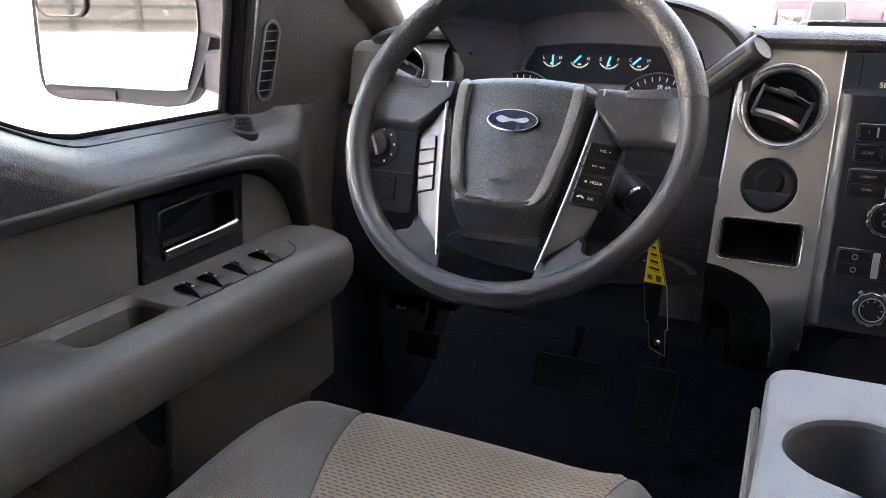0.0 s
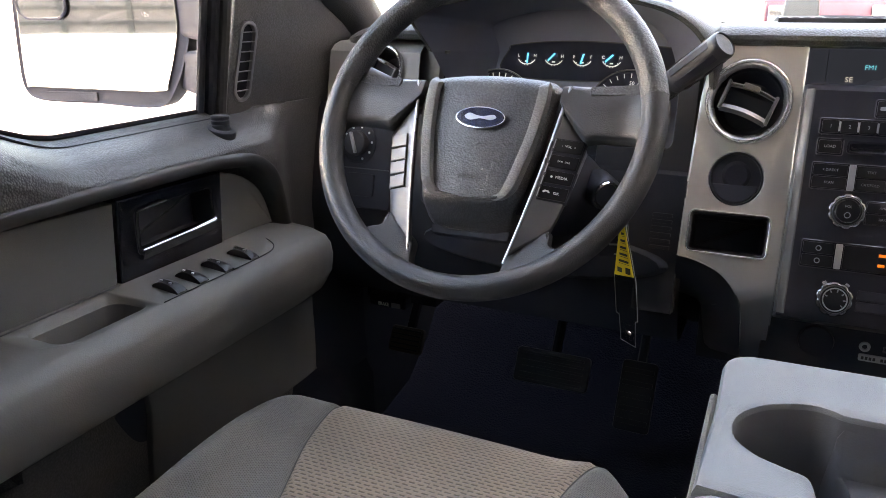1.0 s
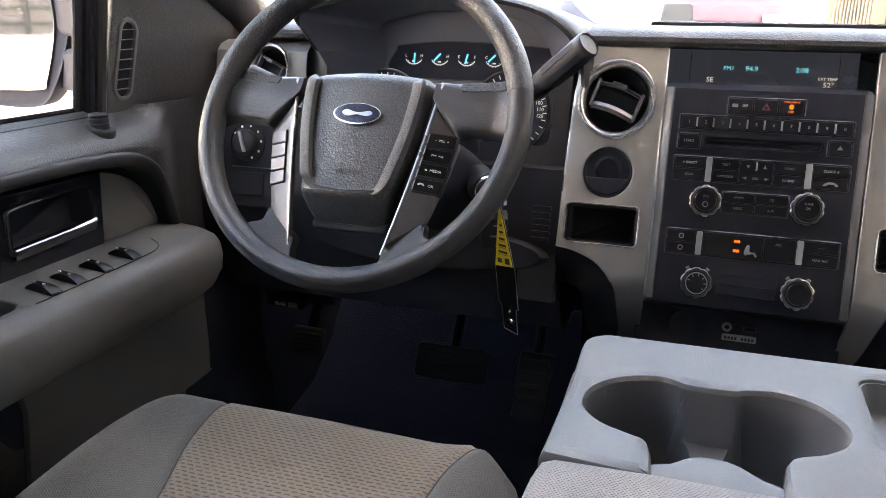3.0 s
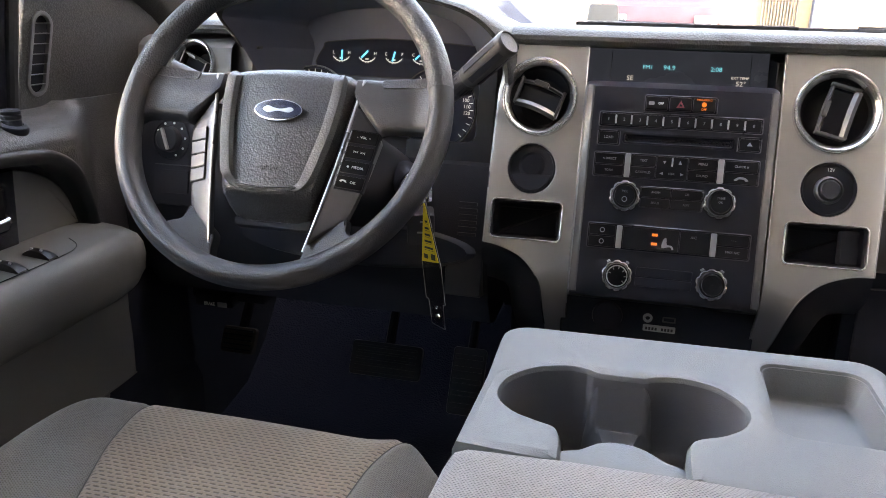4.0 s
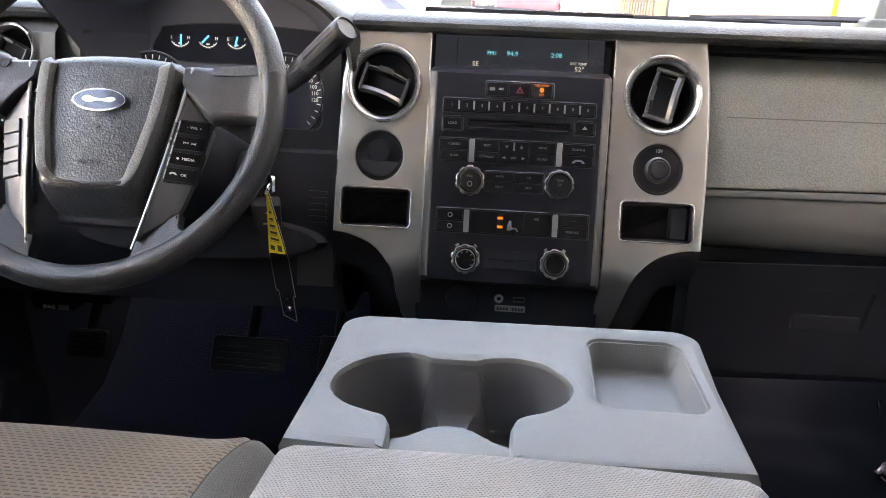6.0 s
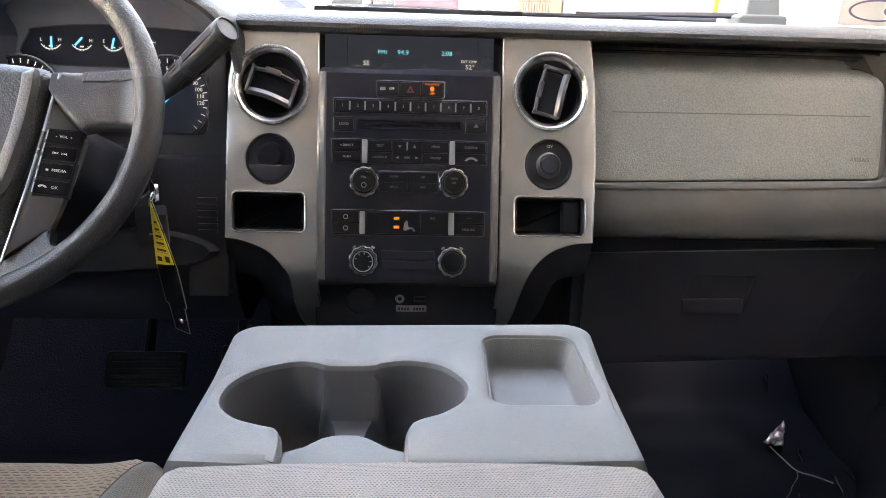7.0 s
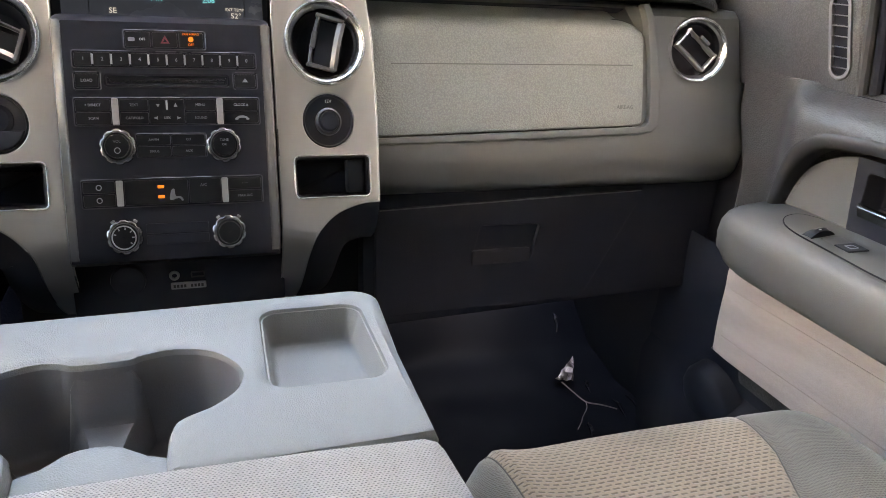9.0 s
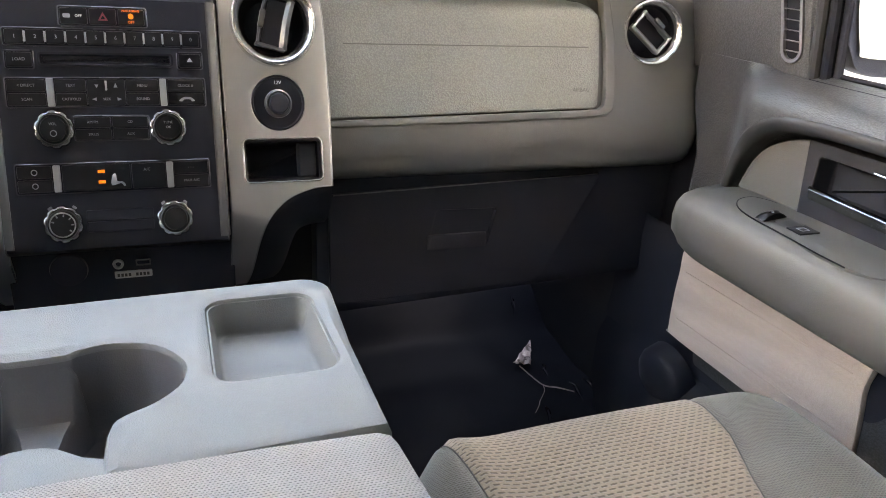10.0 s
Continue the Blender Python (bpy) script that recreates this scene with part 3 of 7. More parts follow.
def dashboard():
    d = thing("dashboard", (0, 0.35, 0.45), "charcoal and grey dashboard with brushed silver centre panels", "dashboard")
    xs = np.linspace(-0.845, 0.845, 100)
    # padded top with its rolled lip
    prof = [(0.83, 0.80), (0.83, 0.866), (0.70, 0.870), (0.45, 0.8795), (0.25, 0.884), (0.15, 0.887), (0.105, 0.8870), (0.080, 0.8850), (0.064, 0.8805),
            (0.056, 0.8745), (0.055, 0.8690), (0.060, 0.8630), (0.075, 0.8595), (0.11, 0.8580), (0.24, 0.8565), (0.245, 0.80)]

    def lip(x, y, z):
        roll = 0.02 * smoothstep(0.70, 0.815, abs(x))
        near = y + 0.10 * smoothstep(0.72, 0.845, abs(x)) ** 2
        return min(near, glass_y(x) + 0.02), z - roll * (1 if z > 0.86 else 0)

    def lip_far(x, y, z):
        return min(max(y, 0.27), glass_y(x) + 0.02), z

    bm = bmesh.new()
    strip(bm, prof, [x for x in xs if x < -0.640], lip)
    strip(bm, prof[:5] + [(0.27, 0.80)], [x for x in xs if -0.67 < x < -0.20], lip_far)
    strip(bm, prof, [x for x in xs if x > -0.232], lip)
    part("dash_pad", bm, M_PAD, d, "grained charcoal padded dash top")
    # defroster slot in the top
    bm = bmesh.new()
    box(bm, (-0.172, 0.398, 0.8790), (0.190, 0.428, 0.8885), 0.002)
    slot = part("defroster_grille", bm, M_BLACK, d, "black defroster grille")
    bm = bmesh.new()
    for i in range(22):
        box(bm, (-0.168 + i * 0.0163, 0.402, 0.8878), (-0.158 + i * 0.0163, 0.424, 0.8892), 0)
    part("grille_bars", bm, M_DEEP, slot)
    # dark core behind the faces, block by block
    for lo, hi in (((-0.80, 0.135, 0.40), (-0.66, 0.30, 0.846)), ((-0.22, 0.128, 0.40), (-0.133, 0.32, 0.846)),
                   ((0.120, 0.128, 0.40), (0.80, 0.32, 0.846)), ((-0.134, 0.105, 0.40), (0.121, 0.32, 0.796)),
                   ((-0.134, 0.235, 0.79), (0.121, 0.32, 0.858)), ((-0.67, 0.26, 0.40), (-0.20, 0.40, 0.846))):
        bm = bmesh.new()
        box(bm, lo, hi, 0.002)
        part("dash_core", bm, M_DEEP, d)

    # passenger side: grey face, airbag cover in a raised frame, glove box
    xs_p = np.concatenate([np.linspace(0.241, 0.70, 30), np.linspace(0.71, 0.868, 30)])
    prof = [(0.150, 0.852), (0.092, 0.850), (0.081, 0.840), (0.074, 0.81), (0.064, 0.77), (0.053, 0.72), (0.044, 0.68), (0.037, 0.664), (0.033, 0.645), (0.034, 0.626),
            (0.040, 0.608), (0.051, 0.594), (0.068, 0.585), (0.125, 0.582)]
    tuck = lambda x, y, z: (y + dash_end(x) + 0.050 * smoothstep(0.812, 0.838, z) * (1 - smoothstep(0.648, 0.664, x)), z)
    face = part("dash_face", strip(bmesh.new(), prof + prof[:1], xs_p, tuck), M_GREYTRIM, d, "warm grey passenger dash face")
    AIR = slope_map(0.047, 0.68, 0.225)
    # cover: its foot rises a little outwards, its top rolls back under the pad
    foot = lambda u: 0.6735 + 0.025 * (u - 0.25)

    def cover_rows(grow, lift):
        rows = []
        for t, w in ((0.0, -0.004), (0.004, 0.006), (0.012, 0.0102), (0.04, 0.011), (0.3, 0.011), (0.7, 0.011), (0.80, 0.0110), (0.86, 0.0100), (0.91, 0.0070), (0.95, 0.0015), (0.98, -0.006), (1.0, -0.014), (1.05, -0.030), (1.12, -0.048)):
            right = 0.6612 + grow - 0.008 * max(0.0, 1 - t / 0.06) ** 2 - 0.030 * max(0.0, (min(t, 1.0) - 0.80) / 0.20) ** 2.2 - 0.004 * max(0.0, t - 0.3)
            row = []
            for k in np.concatenate([np.linspace(0, 0.9, 12), np.linspace(0.93, 0.985, 4), [0.995, 1.0]]):
                u = 0.2375 + (right - 0.2375) * k
                row.append((u, foot(u) - grow + (0.835 + grow - foot(u) + grow) * t, w + lift - 0.012 * smoothstep(0.985, 1.0, k) - 0.003 * smoothstep(0.95, 0.985, k)))
            rows.append(row)
        return rows

    part("airbag_gap", skin(cover_rows(0.0024, -0.0065), 0.004, AIR), M_BLACK, d, sharp=50)
    cover = part("airbag_cover", skin(cover_rows(0.0, 0.0), 0.006, AIR), M_AIRBAG, d, "grained grey airbag cover", sharp=50)
    bm = bmesh.new()
    box(bm, (0.270, 0.7672, 0.0104), (0.634, 0.7690, 0.0116), 0.0006, lambda u, v, w=0.0: AIR(u, v + 0.006 * (u - 0.45), w))
    part("moulded_line", bm, M_GREYTRIM, cover)
    lettering("AIRBAG", 0.0080, shifted(AIR, 0.6235, 0.7104, 0.0112), M_GREYTRIM, cover)
    # raised frame along the cover's foot and side
    outer = [(0.238, 0.6632), (0.48, 0.6672), (0.650, 0.6718), (0.670, 0.6742), (0.680, 0.6815), (0.6832, 0.698), (0.6825, 0.74), (0.678, 0.79), (0.668, 0.838), (0.660, 0.854), (0.648, 0.854), (0.656, 0.832), (0.6615, 0.79), (0.6650, 0.74), (0.6655, 0.700), (0.663, 0.6885), (0.655, 0.6828), (0.48, 0.6782), (0.238, 0.6722)]
    part("cover_frame", slab(dense(outer, 0.02), (), 0.014, 0.003, AIR, 0.0125), M_GREYTRIM, d)
    # lower dash: glove box
    LOW = slope_map(0.078, 0.58, 0.10)
    hole = [(0.408, 0.473), (0.502, 0.471), (0.506, 0.475), (0.5185, 0.523), (0.516, 0.527), (0.424, 0.529), (0.420, 0.526)]
    base = [(0.240, 0.380), (0.80, 0.40), (0.835, 0.45), (0.850, 0.588), (0.240, 0.588)]
    part("lower_dash", slab(base, (), 0.03, 0.004, LOW, 0.0), M_LOWER, d, "black lower dash panel")
    gb = [(0.258, 0.396), (0.590, 0.402), (0.607, 0.412), (0.701, 0.5690), (0.696, 0.5740), (0.258, 0.5605)]
    box_door = part("glove_box_door", slab(gb, [hole], 0.012, 0.002, LOW, 0.006), M_LOWER, d, "closed black glove box door")
    part("handle_recess", well(inset(hole, 0.0005), 0.022, 0.006, LOW, 0.004), M_DEEP, box_door)
    bm = bmesh.new()
    box(bm, (0.406, 0.468, 0.001), (0.503, 0.492, 0.011), 0.005, LOW)
    part("door_handle", bm, M_BLACK, box_door)
    bm = bmesh.new()
    box(bm, (0.264, 0.5655, 0.0055), (0.694, 0.5672, 0.0072), 0.0005, lambda u, v, w=0.0: LOW(u, v + 0.0305 * (u - 0.48), w))
    part("edge_line", bm, M_GREYTRIM, box_door)

    PV = frame_map((0.7475, 0.066, 0.795), (0.9816, -0.19, 0), (0.037, 0.19, 0.98))
    bool_cut(face, lathe(bmesh.new(), [(0.0420, -0.060), (0.0420, 0.04)], PV, 48))
    round_vent(d, PV, 0.0475, -40, broad=0.07)
    # silver panels beside the stack
    LEG = [(-0.2452, 0.604), (-0.222, 0.6005), (-0.191, 0.588), (-0.170, 0.564), (-0.161, 0.532), (-0.156, 0.430)]
    left = [(-0.232, 0.862), (-0.2415, 0.80), (-0.2445, 0.70), (-0.2450, 0.612)] + smooth_loop(LEG, 5, False) + \
           [(-0.126, 0.425), (-0.126, 0.862)]
    left = dense(left, 0.010)
    LEG_R = [(0.2425, 0.604), (0.2170, 0.6020), (0.1855, 0.5905), (0.1640, 0.5690), (0.1525, 0.5400), (0.1470, 0.500), (0.1445, 0.430)]
    right = [(0.2335, 0.862), (0.2410, 0.80), (0.2440, 0.70), (0.2425, 0.612)] + smooth_loop(LEG_R, 5, False) + [(0.1175, 0.425), (0.1175, 0.862)]
    right = dense(right, 0.010)[::-1]
    for side, outline, vx, pk, deg in ((-1, left, -0.186, (-0.236, -0.142), -18), (1, right, 0.181, (0.136, 0.230), 76)):
        pocket = rrect(pk[0], 0.612, pk[1], 0.661, 0.006)
        plug = circle(vx - 0.002 * (side < 0), 0.703, 0.0322)
        vent = circle(vx, 0.795, 0.044)
        panel = part("silver_panel", slab(outline, [pocket, plug, vent], 0.012, 0.002, SIL), M_SILVER, d, "brushed silver panel beside the radio")
        round_vent(d, shifted(SIL, vx, 0.795, 0.002), 0.0500, deg)
        # pocket with its thin bright frame
        bm = bmesh.new()
        plate(bm, inset(pocket, -0.0018), [inset(pocket, 0.0004)], 0.006, 0.0007, SIL, 0.0034)
        part("pocket_frame", bm, M_RING, panel, "thin bright pocket frame")
        bm = bmesh.new()
        plate(bm, inset(pocket, 0.0002), [inset(pocket, 0.0030)], 0.006, 0.0008, SIL, 0.0014)
        part("pocket_lip", bm, M_GLOSS, panel)
        # bright line along the panel's border, and a roll under its curved leg, black to stand for shade
        bm = bmesh.new()
        tube(bm, [SIL(*p, -0.0006) for p in (outline[:-1] if side < 0 else outline[1:])], 0.0009, 6)
        part("panel_edge", bm, M_SILVERTRIM, panel, "bright panel border")
        curve = [Vector((u, v)) for u, v in smooth_loop(LEG if side < 0 else LEG_R, 5, False)]
        rows = []
        for dd, w in ((-0.002, -0.0035), (0.003, -0.0040), (0.009, -0.0075), (0.018, -0.014), (0.030, -0.024), (0.044, -0.040), (0.052, -0.060)):
            row = []
            for i, q in enumerate(curve):
                tan = (curve[min(i + 1, len(curve) - 1)] - curve[max(i - 1, 0)]).normalized()
                nrm = Vector((-tan.y, tan.x))
                if nrm.x * side < 0 and abs(nrm.x) > abs(nrm.y) or nrm.y > 0 and abs(nrm.y) >= abs(nrm.x):
                    nrm = -nrm
                row.append(SIL(q.x + nrm.x * dd, q.y + nrm.y * dd, w))
            rows.append(row)
        bm = bmesh.new()
        grid(bm, rows)
        part("leg_roll", bm, M_BLACK, panel, "roll under the curved leg, black for its shade")
        part("storage_pocket", well(pocket, 0.034, 0.006, SIL, -0.001), M_SLOT, panel, "empty black storage pocket")
        if side > 0:
            bm = bmesh.new()
            box(bm, (pk[1] - 0.026, 0.616, -0.033), (pk[1] - 0.004, 0.657, -0.012), 0.004, SIL)
            part("pocket_divider", bm, M_BLACK, panel)
        pm = shifted(SIL, vx - 0.002 * (side < 0), 0.703)
        bm = bmesh.new()
        lathe(bm, [(0.0318, -0.006), (0.0318, 0.0), (0.0305, 0.0012), (0.0295, 0.0), (0.029, -0.004), (0.001, -0.005), (0.001, -0.02), (0.0318, -0.02)], pm, 44, close=False)
        socket = part("socket_surround", bm, M_BLACK, panel, "round black socket surround")
        if side < 0:
            bm = slab([p for p in circle(0, 0, 0.0285, 48) if p[1] < -0.004], (), 0.008, 0.002, pm, 0.002)
            part("flap", bm, M_DEEP, socket)
            bm = bmesh.new()
            lathe(bm, [(0.0005, 0.001), (0.013, 0.001), (0.017, -0.002), (0.018, -0.008), (0.0005, -0.008)], shifted(pm, 0.0, 0.004), 30, close=False)
            part("inner_cap", bm, M_SLOT, socket)
        else:
            bm = bmesh.new()
            lathe(bm, [(0.0005, 0.009), (0.0100, 0.009), (0.0118, 0.007), (0.0122, 0.0), (0.0122, -0.005), (0.0005, -0.005)], shifted(pm, 0.0, -0.001), 36, close=False)
            part("outlet_cap", bm, M_BLACK, socket)
            bm = bmesh.new()
            lathe(bm, [(0.0125, 0.004), (0.0140, 0.0055), (0.0158, 0.004), (0.0165, 0.0), (0.0165, -0.005), (0.0125, -0.005), (0.0125, 0.004)], shifted(pm, 0.0, -0.001), 36, close=False)
            part("outlet_ring", bm, M_STACKSIDE, socket)
            lettering("12V", 0.0056, shifted(pm, 0.0, 0.0228, 0.0012), M_WHITEPRINT, socket)

    # ---- centre stack ----
    secs = []
    zs = [0.5525, 0.5565, 0.566, 0.65, 0.75, 0.80, 0.815, 0.822, 0.826, 0.827]
    for z in zs:
        lift = -0.030 * smoothstep(0.817, 0.829, z) - 0.012 * smoothstep(0.5585, 0.5525, z)
        half = 0.1185
        ring = [(-half, -0.05), (-half, -0.012), (-half + 0.003, -0.004), (-half + 0.009, -0.0005), (-half + 0.02, 0.0), (half - 0.02, 0.0), (half - 0.009, -0.0005), (half - 0.003, -0.004), (half, -0.012), (half, -0.05)]
        secs.append([FACE(CX + u, z, min(w, 0) + (lift if w > -0.03 else 0)) for u, w in ring])
    stack = part("radio_console", loft(bmesh.new(), secs), M_STACK, d, "charcoal centre stack face")
    for sx in (-1, 1):
        bm = bmesh.new()
        rows = []
        for u, w in ((0.1178, -0.030), (0.1192, -0.0125), (0.1165, -0.0032), (0.1105, 0.0004), (0.1070, 0.0007), (0.1070, -0.002)):
            rows.append([FACE(CX + sx * u, z, w) for z in np.linspace(0.560, 0.816, 12)])
        grid(bm, rows)
        part("stack_edge", bm, M_STACKSIDE, stack, "grey metallic edge strip")

    def button(x0, z0, x1, z1, w=0.0025, mat=M_BUTTON, r=0.0015, name="button"):
        return part(name, slab(rrect(x0, z0, x1, z1, r, 3), (), w + 0.002, 0.0008, FACE, w), mat, stack)

    def bezel(x0, z0, x1, z1):
        bz = part("button_bezel", slab(rrect(x0, z0, x1, z1, 0.002, 3), (), 0.002, 0.0005, FACE, 0.0006), M_SLOT, stack)
        # thin lighter frame standing for reflections along the button edges
        bm = bmesh.new()
        tube(bm, [FACE(u, v, 0.0006) for u, v in rrect(x0 - 0.0004, z0 - 0.0004, x1 + 0.0004, z1 + 0.0004, 0.0022, 3)], 0.0007, 5, closed=True)
        part("bezel_glint", bm, M_BEZELGLINT, bz)

    def label(text, x, z, size=0.0042, mat=M_GREYPRINT, w=0.0030):
        lettering(text, size * 0.86, shifted(FACE, x, z, w), mat, stack)

    # warning strip
    bezel(-0.049, 0.787, 0.038, 0.806)
    for i, (txt, mat) in enumerate((("OFF", M_WHITEPRINT), ("", M_REDPRINT), ("OFF", M_ORANGE))):
        x0 = -0.0475 + i * 0.0285
        button(x0, 0.7885, x0 + 0.0265, 0.8045)
        if i != 1:
            label(txt, x0 + (0.018 if i == 0 else 0.013), 0.7965 if i == 0 else 0.7915, 0.0045, mat)
    tri = slab([(-0.0105, 0.7925), (-0.0005, 0.7925), (-0.0055, 0.8010)], [[(-0.0078, 0.7940), (-0.0055, 0.7978), (-0.0032, 0.7940)]], 0.0006, 0.0001, FACE, 0.0031)
    part("hazard_symbol", tri, M_REDPRINT, stack)
    part("airbag_lamp", slab(circle(0.0225, 0.7975, 0.0028, 16), (), 0.0006, 0.0001, FACE, 0.0031), M_ORANGE, stack, "lit orange airbag lamp")
    lettering("PASS AIRBAG", 0.0031, shifted(FACE, 0.0225, 0.8028, 0.0031), M_ORANGE, stack, "airbag_lamp_caption")
    bm = bmesh.new()
    plate(bm, rrect(-0.0445, 0.7945, -0.0375, 0.7985, 0.001, 3), (), 0.0006, 0.0001, FACE, 0.0031)
    part("traction_symbol", bm, M_GREYPRINT, stack)
    # preset row
    bezel(-0.1035, 0.7665, 0.0935, 0.7835)
    for i in range(10):
        x0 = -0.1020 + i * 0.01945
        button(x0 + 0.0008, 0.768, x0 + 0.0186, 0.782)
        if i:
            bm = bmesh.new()
            box(bm, (x0 - 0.0014, 0.7700, 0.001), (x0 + 0.0006, 0.7805, 0.0032), 0.0004, FACE)
            part("divider", bm, M_SILVERTRIM, stack)
        label(str((i + 1) % 10), x0 + 0.0100, 0.775, 0.0062, M_GREYPRINT)
    # disc slot
    bezel(-0.1035, 0.7435, -0.0765, 0.7610), button(-0.1020, 0.745, -0.078, 0.7595), label("LOAD", -0.090, 0.7525, 0.0052)
    bezel(0.0670, 0.7445, 0.0935, 0.7615), button(0.0685, 0.746, 0.092, 0.760)
    part("eject_symbol", slab([(0.077, 0.7515), (0.0835, 0.7515), (0.08025, 0.7560)], (), 0.0006, 0.0001, FACE, 0.0031), M_GREYPRINT, stack)
    part("disc_slot", well(rrect(-0.0705, 0.7478, 0.0605, 0.7578, 0.002, 3), 0.003, 0.0015, shifted(FACE, 0, 0, 0.0031)), M_SLOT, stack, "black disc slot")
    # button block
    bezel(-0.1055, 0.7050, 0.0945, 0.7340)
    for x0, x1, t1, t2 in ((-0.1040, -0.0680, "< DIRECT", "SCAN"), (-0.0585, -0.0285, "TEXT", "CAT/FOLD"), (0.0115, 0.0450, "MENU", "SOUND"), (0.0545, 0.0930, "CLOCK #", "")):
        button(x0, 0.7203, x1, 0.7328), button(x0, 0.7062, x1, 0.7188)
        label(t1, (x0 + x1) / 2, 0.7265, 0.0046), label(t2, (x0 + x1) / 2, 0.7125, 0.0046) if t2 else None
    bm = slab(smooth_loop([(0.066, 0.7105), (0.070, 0.7138), (0.0745, 0.7145), (0.079, 0.7138), (0.083, 0.7105), (0.0795, 0.7098), (0.078, 0.7118), (0.0715, 0.7118), (0.0695, 0.7098)], 3), (), 0.0006, 0.0001, FACE, 0.0031)
    part("phone_symbol", bm, M_GREYPRINT, stack)
    button(-0.0275, 0.7062, 0.0105, 0.7328)
    label("SEEK", -0.0085, 0.7125, 0.0042)
    for sx in (-1, 1):
        part("arrow", slab([(-0.0085 + sx * 0.0105, 0.7108), (-0.0085 + sx * 0.0105, 0.7142), (-0.0085 + sx * 0.0150, 0.7125)], (), 0.0006, 0.0001, FACE, 0.0031), M_GREYPRINT, stack)
        part("arrow", slab([(-0.0085 + sx * 0.0095 - 0.002, 0.7260 - 0.0015 * sx), (-0.0085 + sx * 0.0095 + 0.002, 0.7260 - 0.0015 * sx), (-0.0085 + sx * 0.0095, 0.7265 + 0.0025 * sx)], (), 0.0006, 0.0001, FACE, 0.0031), M_GREYPRINT, stack)
    for x0, z0, z1 in ((-0.0632, 0.7052, 0.7338), (0.0498, 0.7052, 0.7338), (-0.0650, 0.6175, 0.6455), (0.0500, 0.6175, 0.6455)):
        bm = bmesh.new()
        box(bm, (x0 - 0.0035, z0, -0.001), (x0 + 0.0035, z1, 0.0042), 0.0012, FACE)
        part("accent_bar", bm, M_SILVERTRIM, stack, "satin silver accent bar")
    bm = bmesh.new()
    box(bm, (-0.0095, 0.7215, 0.0025), (-0.0075, 0.7315, 0.0034), 0.0003, FACE)
    part("accent_tick", bm, M_SILVERTRIM, stack)
    # knobs
    for kx, kz, kind in ((-0.063, 0.682, "VOL"), (0.052, 0.682, "TUNE"), (-0.063, 0.584, "fan"), (0.052, 0.584, "temp")):
        pm = shifted(FACE, kx, kz)
        bm = bmesh.new()
        n = 60
        prof = [(0.0200, 0.0), (0.0200, 0.004), (0.0190, 0.006), (0.0165, 0.007)]
        loops = []
        for r, h in prof:
            loops.append([])
            for i in range(n):
                a = 2 * math.pi * i / n
                notch = 0.0012 if (i % 6) < 2 and r > 0.017 else 0.0
                loops[-1].append(bm.verts.new(pm((r - notch) * math.cos(a), (r - notch) * math.sin(a), h)))
        for a, b in zip(loops, loops[1:]):
            ring_faces(bm, a, b)
        bm.faces.new(loops[0]), bm.faces.new(loops[-1])
        knob = part("control_knob", bm, M_KNOBRING, stack, "notched chrome control knob")
        bm = bmesh.new()
        lathe(bm, [(0.0156, 0.004), (0.0154, 0.012), (0.0146, 0.014), (0.0135, 0.0145), (0.0005, 0.0148)], pm, 40, close=False)
        part("knob_grip", bm, M_BUTTON, knob)
        if kind in ("temp", "fan", "VOL", "TUNE"):
            bm = bmesh.new()
            lathe(bm, [(0.0118, 0.0145), (0.0122, 0.0156), (0.0128, 0.0156), (0.0132, 0.0145)], pm, 40, close=False)
            part("knob_ring", bm, M_SILVERTRIM if kind == "fan" else M_HANDLE, knob)
        if kind == "VOL":
            lettering("VOL", 0.0040, shifted(pm, 0, 0.0050, 0.0149), M_GREYPRINT, knob)
            bm = bmesh.new()
            plate(bm, circle(0, -0.0045, 0.0034, 20), [circle(0, -0.0045, 0.0025, 20)], 0.0004, 0.0001, pm, 0.0152)
            part("power_symbol", bm, M_GREYPRINT, knob)
        elif kind == "TUNE":
            lettering("TUNE", 0.0038, shifted(pm, 0, 0.005, 0.0149), M_GREYPRINT, knob), lettering("OK", 0.0038, shifted(pm, 0, 0, 0.0149), M_GREYPRINT, knob)
        elif kind == "fan":
            for i in range(6):
                a = radians(160 - 40 * i)
                bm = bmesh.new()
                box(bm, (-0.0007, 0.0085, 0.0145), (0.0007, 0.0112, 0.0153), 0, spin(pm, 0, 0, math.degrees(a) - 90))
                part("tick", bm, M_GREYPRINT, knob)
        for a in (55, 125) if kind in ("fan", "temp") else ():
            bm = bmesh.new()
            box(bm, (-0.0022, 0.0192, 0.0), (0.0022, 0.0222, 0.003), 0.0006, spin(pm, 0, 0, a - 90))
            part("knob_lug", bm, M_SILVERTRIM, knob)
    bezel(-0.0440, 0.6700, 0.0320, 0.6950)
    for x0, x1, t1, t2 in ((-0.0430, -0.0070, "AM/FM", "SIRIUS"), (-0.0055, 0.0310, "CD", "AUX")):
        button(x0, 0.6832, x1, 0.6942), button(x0, 0.6708, x1, 0.6818)
        label(t1, (x0 + x1) / 2, 0.6888, 0.0044), label(t2, (x0 + x1) / 2, 0.6762, 0.0044)
    # climate block
    bezel(-0.1045, 0.6165, 0.0930, 0.6465)
    button(-0.1030, 0.6325, -0.0700, 0.6450), button(-0.1030, 0.6182, -0.0700, 0.6308)
    button(-0.0600, 0.6182, 0.0085, 0.6450), button(0.0100, 0.6182, 0.0455, 0.6450)
    button(0.0545, 0.6325, 0.0915, 0.6450), button(0.0545, 0.6182, 0.0915, 0.6308)
